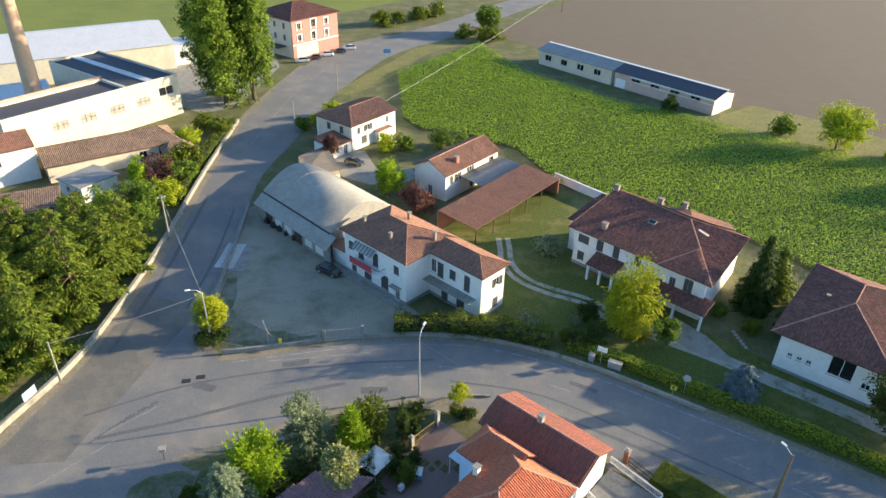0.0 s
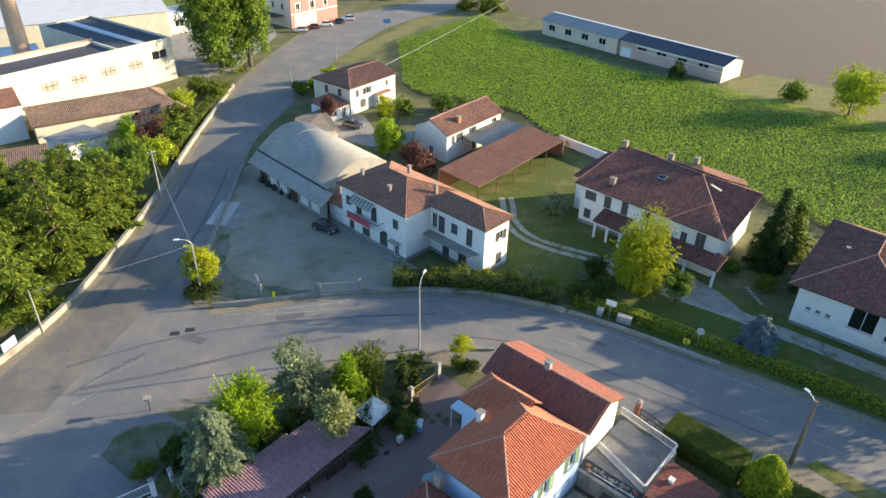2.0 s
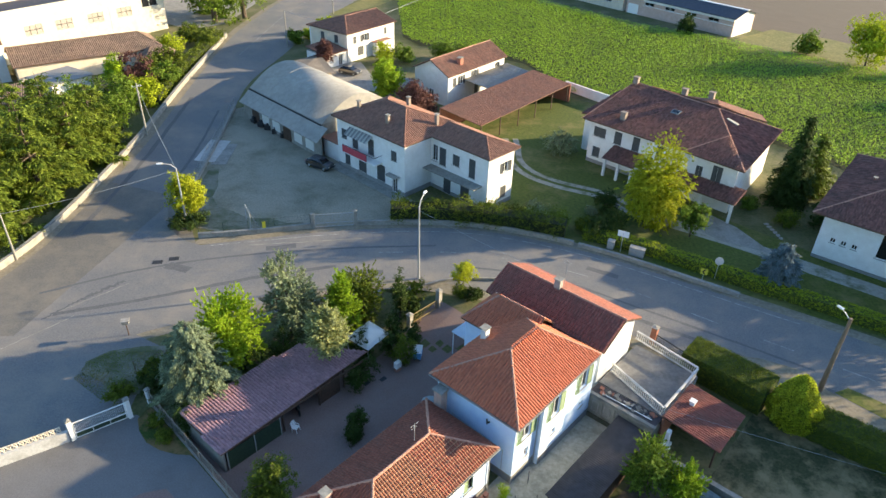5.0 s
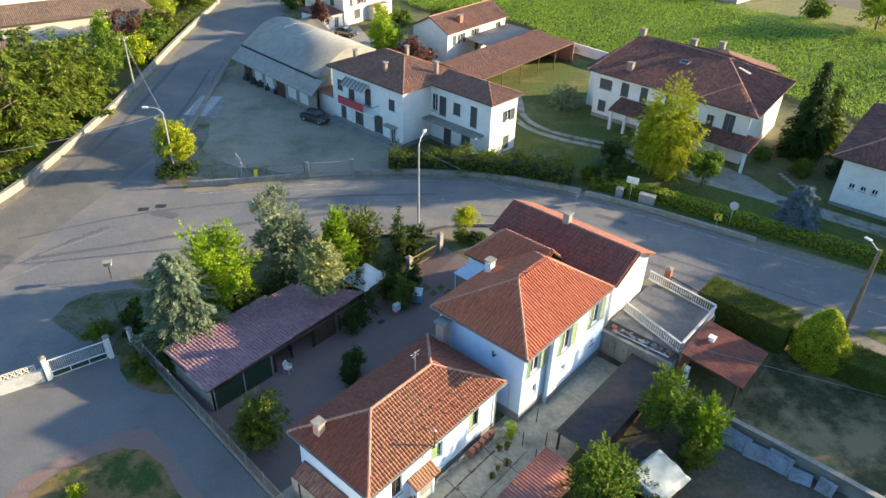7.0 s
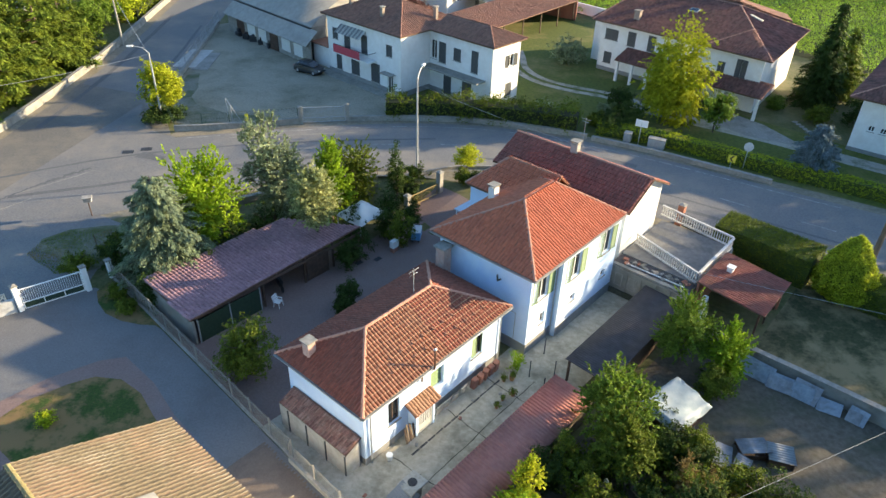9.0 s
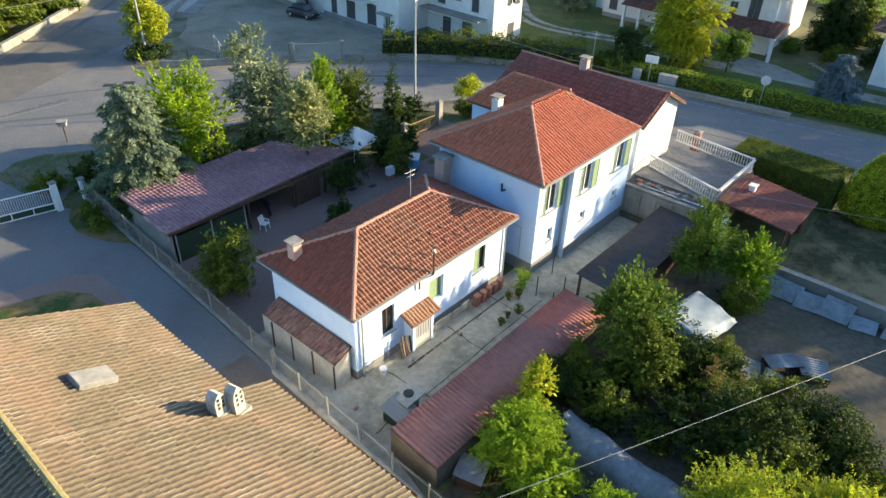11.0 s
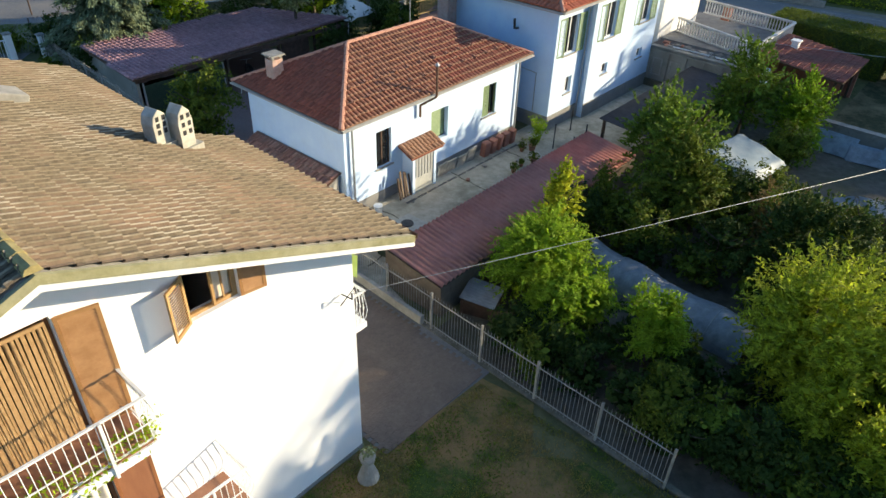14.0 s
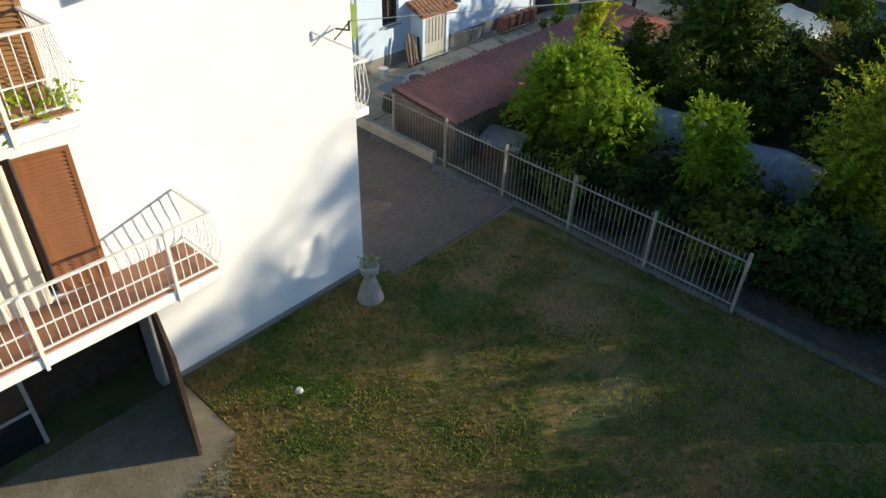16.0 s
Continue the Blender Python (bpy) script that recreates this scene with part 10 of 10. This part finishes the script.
def villa_details():
    A = at(52.1, 67.6, 0, -90, 50)
    b = thing("villa_balcony", "balcony with red cloth over its rail and striped awning", "balcony", A)
    part("balcony_slab", boxes((2.6, -1.3, 3.1, 8.6, -0.02, 3.25)), M_PLASTER, b)
    part("cloth", boxes((2.6, -1.36, 3.25, 7.2, -1.31, 4.15)), M_REDCLOTH, b)
    part("rail", boxes((2.6, -1.3, 4.15, 8.6, -1.25, 4.2), (8.55, -1.25, 4.15, 8.6, -0.02, 4.2)), M_DARKMET, b)
    for i in range(14):
        x = 2.6 + 0.31 * i
        bm = bmesh.new()
        v = [bm.verts.new(p) for p in ((x, -0.05, 6.2), (x + 0.31, -0.05, 6.2), (x + 0.31, -1.1, 5.45), (x, -1.1, 5.45))]
        bm.faces.new(v)
        bmesh.ops.solidify(bm, geom=bm.faces[:], thickness=0.02)
        part("awning_strip", bm, M_STRIPE if i % 2 else M_GREYMET, b)
    c = thing("door_canopy", "small rounded canopy over the villa door", "canopy", A)
    part("shell", boxes((9.9, -0.9, 2.35, 11.8, -0.02, 2.47), bevel=0.04), M_CONC, c)
    p = thing("villa_pavement", "narrow concrete pavement round the villa", "pavement", A, kind="structure")
    part("strip", boxes((-0.5, -1.4, 0.0, 12.6, -0.02, 0.1)), M_CONC, p)
    an = thing("annex", "low lean-to annex between barn and villa", "shed", at(52.6, 71.3, 0, -90, 50))
    part("annex_wall", boxes((0, 0, 0, 3.4, 4.0, 2.6)), M_PLASTER, an)
    part("annex_roof", boxes((-0.2, -0.3, 2.61, 3.5, 4.0, 2.72)), M_TILE_FAR, an)
    B = LONG_VILLA
    for x0, L in ((3.9, 4.6), (13.4, 8.3)):
        pr = thing("villa_porch", "tiled porch roof on white pillars", "porch", B @ pose(x0, -2.8, 0))
        pl = [[Vector((0, 0, 2.6)), Vector((L, 0, 2.6)), Vector((L, 2.75, 3.5)), Vector((0, 2.75, 3.5))]]
        part("porch_deck", deck(pl, 0.1), M_COPPER, pr)
        raw("porch_tiles", tile_mesh(pl, 0.28, 0.42, 0.06, coarse=True), 4, M_TILE_DARK, pr, kind="stuff")
        for i in range(3):
            part("pillar", boxes((0.2 + i * (L - 0.7) / 2, 0.2, 0, 0.5 + i * (L - 0.7) / 2, 0.5, 2.6)), M_WHITE, pr)
    for x, y, z in ((3.8, 1.4, 6.7), (7.3, 10.6, 8.6), (10.6, 11.6, 8.75), (0.3, 10.0, 8.6)):
        ch = thing("villa_chimney", "grey-brown rendered chimney on the long villa's roof", "chimney", B @ pose(x, y, z))
        part("chimney_shaft", boxes((-0.35, -0.3, -0.4, 0.35, 0.3, 0.9), (-0.42, -0.37, 0.9, 0.42, 0.37, 1.0)), M_CHIM, ch)
    sk = thing("roof_window", "small skylight in the villa roof", "skylight", B @ pose(8.6, 6.1, 7.8, 13, 0, 0))
    part("frame", boxes((-0.55, -0.45, 0, 0.55, 0.45, 0.1)), M_GREYMET, sk)
    part("pane", boxes((-0.48, -0.38, 0.1, 0.48, 0.38, 0.11)), M_PANE, sk)
    dm = thing("roof_hatch", "narrow pale hatch lying in the villa's east slope", "skylight", B @ pose(15.2, 8.4, 7.75, 0, 15, 0))
    part("hatch", boxes((-0.8, -0.25, 0, 0.8, 0.25, 0.14), bevel=0.03), M_PALECONC, dm)
    # white blank wall between stable and villa
    run_wall("field_wall", [(14.5, 117.5), (20, 112), (25, 107.5)], 0.3, 1.6, M_PLASTER, "white wall between farm and corn field")


villa_details()
for i in range(6):
    st = thing("stepping_stone", "pale flat stepping stone in the villa's lawn", "stone", pose(34.3 + 0.12 * i, 73.6 - 0.62 * i, 0, 0, 0, 17 * i))
    part("stone", prism([(0.32 * math.cos(a) * (1 + 0.15 * math.sin(3 * a + i)), 0.24 * math.sin(a)) for a in [0.7 * k for k in range(9)]], 0.0, 0.05), M_STONE, st)


M_TILE_WORK = mat("grey_brown_workshop_tile", (0.20, 0.128, 0.088), (0.30, 0.205, 0.145), 3, 0.9, 0.1, 40, island=0.25, stain=(0.10, 0.075, 0.055), amount=0.6, sscale=0.3)


def gatehouse():
    h = thing("gate_house", "white gabled works house with brown tiles", "house", pose(-86.0, 101.0, 0, 0, 0, 43))
    walls(h, 10.5, 8.5, 0, 6.2, M_PLASTER, {"S": [(4.5, 3.6, 0.6, 1.6, "window")], "W": [(2.0, 1.0, 4.0, 1.6, "window")]}, M_WHITE, M_SHUT)
    pl, ln = slopes(10.5, 8.5, 0.3, 6.2, 8.0, 0, 0)
    roof(h, pl, ln, M_TILE_FAR, 0.3, 0.5, 0.06, coarse=True)
    gable(h, 8.5, 6.2, 1.65, 0.0, M_PLASTER)
    gable(h, 8.5, 6.2, 1.65, 10.2, M_PLASTER)
    k = thing("workshop", "long low workshop with a dark tiled roof", "workshop", pose(-75.5, 106.2, 0, 0, 0, 39))
    walls(k, 23.0, 9.0, 0, 3.2, M_PLASTER_C, {"S": [(15.5, 1.0, 1.4, 1.5, "window"), (19, 0.8, 1.2, 1.8, "window")]}, M_WHITE, M_SHUT)
    pl, ln = slopes(23.0, 9.0, 0.5, 3.2, 5.2, 0, 3.0)
    roof(k, pl, ln, M_TILE_WORK, 0.3, 0.5, 0.06, coarse=True)
    k2 = thing("workshop_porch", "tiled porch roof beside the workshop", "shed", pose(-58.3, 116.0, 0, 0, 0, 39))
    walls(k2, 5.0, 4.5, 0, 2.6, M_PLASTER_C, {})
    pl, ln = slopes(5.0, 4.5, 0.5, 2.6, 3.6, 2.0, 2.0)
    roof(k2, pl, ln, M_TILE_WORK, 0.3, 0.5, 0.06, coarse=True)
    s = thing("weighbridge_hut", "small white hut with a grey flat roof", "hut", pose(-65.8, 99.4, 0, 0, 0, 62))
    walls(s, 6.8, 6.4, 0, 2.8, M_PLASTER, {"W": [(2.0, 1.2, 1.0, 0.9, "window")]}, M_WHITE, M_SHUT)
    part("roof", boxes((-0.3, -0.3, 2.81, 7.1, 6.7, 2.95)), M_SOCLE, s)
    c = thing("carport", "dark tiled carport roof behind the cedars", "carport", pose(-80, 86, 0, 0, 0, 30))
    pl = [[Vector((0, 0, 2.3)), Vector((16, 0, 2.3)), Vector((16, 7, 3.0)), Vector((0, 7, 3.0))]]
    roof(c, pl, [], M_TILE_WORK, 0.3, 0.5, 0.06, coarse=True, caps=False)
    for x in (0.5, 5.5, 10.5, 15.5):
        part("post", boxes((x - 0.1, 0.2, 0, x + 0.1, 0.4, 2.25)), M_WHITE, c)
    patch("works_yard", [(-100, 92), (-84, 100), (-66, 98), (-56, 94), (-60, 82), (-90, 72)], 0.015, mat("works_asphalt", (0.10, 0.085, 0.07), (0.15, 0.13, 0.105), 6, 0.9, 0.2, 40, stain=(0.07, 0.06, 0.05), amount=0.6, sscale=0.2), "worn dark yard of the works", "yard")
    patch("works_court", [(-72, 150), (-62, 144), (-56, 150), (-55, 182), (-64, 205), (-86, 210), (-100, 185)], 0.015, M_CONC, "pale paved court behind the factory", "yard")
    for i, (x, y, L, W2, z, mt) in enumerate(((-104, 128, 16, 12, 5.5, M_ZINC), (-92, 172, 18, 10, 5.0, M_ZINC))):
        f = thing("factory_block", "white factory block with a flat roof", "factory", pose(x, y, 0, 0, 0, 38))
        walls(f, L, W2, 0, z, M_PLASTER, {"S": [(1.5 + 4 * j, z - 3.2, 2.2, 1.6, "window") for j in range(int(L / 4.5))]}, M_WHITE, M_SHUT)
        part("roof", boxes((0.3, 0.3, z - 0.4, L - 0.3, W2 - 0.3, z - 0.3)), mt, f)


gatehouse()


def bungalow_extras():
    """Vent pipe and snow hooks of the bungalow."""
    E = at(16.9, 19.4)
    v = thing("vent_pipe", "dark bent flue pipe on the bungalow wall", "pipe", E)
    part("pipe", tubes(((4.05, -0.12, 2.5), (4.05, -0.12, 3.0), 0.05), ((4.05, -0.12, 3.0), (4.55, -0.55, 3.35), 0.05), ((4.55, -0.55, 3.35), (4.55, -0.55, 4.6), 0.05), n=8), M_COPPER, v)
    part("cowl", lathe([(0.05, 4.6), (0.1, 4.66), (0.02, 4.76)], 10), M_GALV, v).matrix_local = pose(4.55, -0.55, 0)
    bm = bmesh.new()
    box(bm, -0.05, 0, 0, 0.05, 0.16, 0.025)
    box(bm, -0.05, -0.03, 0, 0.05, 0.0, 0.11)
    hook = None
    n = 0
    for row, y in ((0, 0.35), (1, 0.95)):
        for i in range(12 - row):
            x = 0.9 + 0.8 * i + 0.4 * row
            if not (y < x < 11 - y):
                continue
            z = 3.45 + (y + 0.42) * 1.6 / 3.37 + 0.09
            if hook is None:
                hook = part("snow_hook", bm, M_TILE_FAR, v)
                o = hook
            else:
                o = new("snow_hook", hook.data)
                o.parent = v
            o.matrix_local = pose(x, y, z, 25, 0, 0)


bungalow_extras()


def patio_clutter():
    """Loose things along the concrete path before the bungalow."""
    rr = random.Random(31)
    g = thing("channel", "dark drain channel along the concrete path", "drain", low(0, 0, 0.02, 0), kind="structure")
    for i in range(12):
        x = 18.6 + 0.62 * i
        part("grating", boxes((x, 17.74 + rr.uniform(-0.02, 0.02), 0, x + 0.55, 17.84, 0.006)), M_DARKMET, g)
    for i, (u, v) in enumerate(((16.2, 16.9), (19.6, 18.4), (22.6, 17.9), (24.1, 18.2), (15.6, 18.1), (25.6, 17.4))):
        d = thing("loose_stone", "loose stone lying on the concrete path", "stone", low(u, v, 0.016, rr.uniform(0, 90)))
        part("stone", boxes((-0.12, -0.08, 0, 0.12, 0.08, 0.09), bevel=0.03), M_STONE if i % 2 else M_BRICK, d)
    cracked = mat("dark_joint_dirt", (0.05, 0.045, 0.032), (0.09, 0.08, 0.05), 8, 0.95, 0.2)
    for i, (p, q) in enumerate((((15.2, 16.4), (18.4, 17.0)), ((18.4, 15.3), (18.2, 19.2)), ((22.4, 15.1), (22.6, 18.9)), ((18.4, 16.4), (27.8, 16.55)), ((26.0, 15.1), (26.1, 18.9)))):
        a, e = Vector(p), Vector(q)
        t = (e - a).normalized()
        n2 = Vector((-t.y, t.x))
        mid = [a.lerp(e, j / 16) + n2 * rr.uniform(-0.04, 0.04) for j in range(17)]
        ws = [rr.uniform(0.012, 0.035) for _ in mid]
        patch("path_crack", [tuple(c2 + n2 * h2) for c2, h2 in zip(mid, ws)] + [tuple(c2 - n2 * h2) for c2, h2 in zip(mid, ws)][::-1], 0.0185, cracked, "dark irregular joint in the concrete path", "crack", N)


patio_clutter()


def paving():
    """Blocks of the drive beside the white house: the nearest one by one, the rest joined."""
    rnd = random.Random(9)
    root = thing("block_paving", "weathered brown paving blocks of the drive", "paving", N, kind="structure")
    bm = bmesh.new()
    box(bm, -0.1195, -0.0595, 0.0, 0.1195, 0.0595, 0.022)
    for v in bm.verts:
        if v.co.z > 0.01:
            v.co.x *= 0.992
            v.co.y *= 0.984
    me = bpy.data.meshes.new("paving_block")
    bm.to_mesh(me)
    bm.free()
    mp = mat("paving_block", (0.15, 0.115, 0.09), (0.20, 0.155, 0.122), 14, 0.88, 0.3, 60, rand=0.05, stain=(0.09, 0.068, 0.054), amount=0.5, sscale=0.5)
    mq = mat("paving_block_rest", (0.15, 0.115, 0.09), (0.20, 0.155, 0.122), 14, 0.88, 0.3, 60, island=0.05, stain=(0.09, 0.068, 0.054), amount=0.5, sscale=0.5)
    me.materials.append(mp)
    out = []
    k = 0
    j = 0
    v = 9.75
    while v < 24:
        u = 9.62 + 0.12 * (j % 2)
        while u < 13.35 + (v - 9.75) * 0.045:
            if k < 300:
                o = new("paving_block", me)
                o.parent = root
                o.matrix_local = pose(u, v, 0.013 + rnd.gauss(0, 0.0006), 0, 0, rnd.gauss(0, 0.6))
                k += 1
            else:
                z = 0.035 + rnd.gauss(0, 0.0006)
                a, b = 0.1185, 0.0585
                c = [(u - a, v - b), (u + a, v - b), (u + a, v + b), (u - a, v + b)]
                out.append([(x, y, z) for x, y in c])
                for m in range(4):
                    x0, y0 = c[m]
                    x1, y1 = c[(m + 1) % 4]
                    out.append([(x0, y0, 0.013), (x1, y1, 0.013), (x1, y1, z), (x0, y0, z)])
            u += 0.24
        v += 0.12
        j += 1
    raw("paving_rest", np.array(out), 4, mq, root, kind="stuff")


paving()
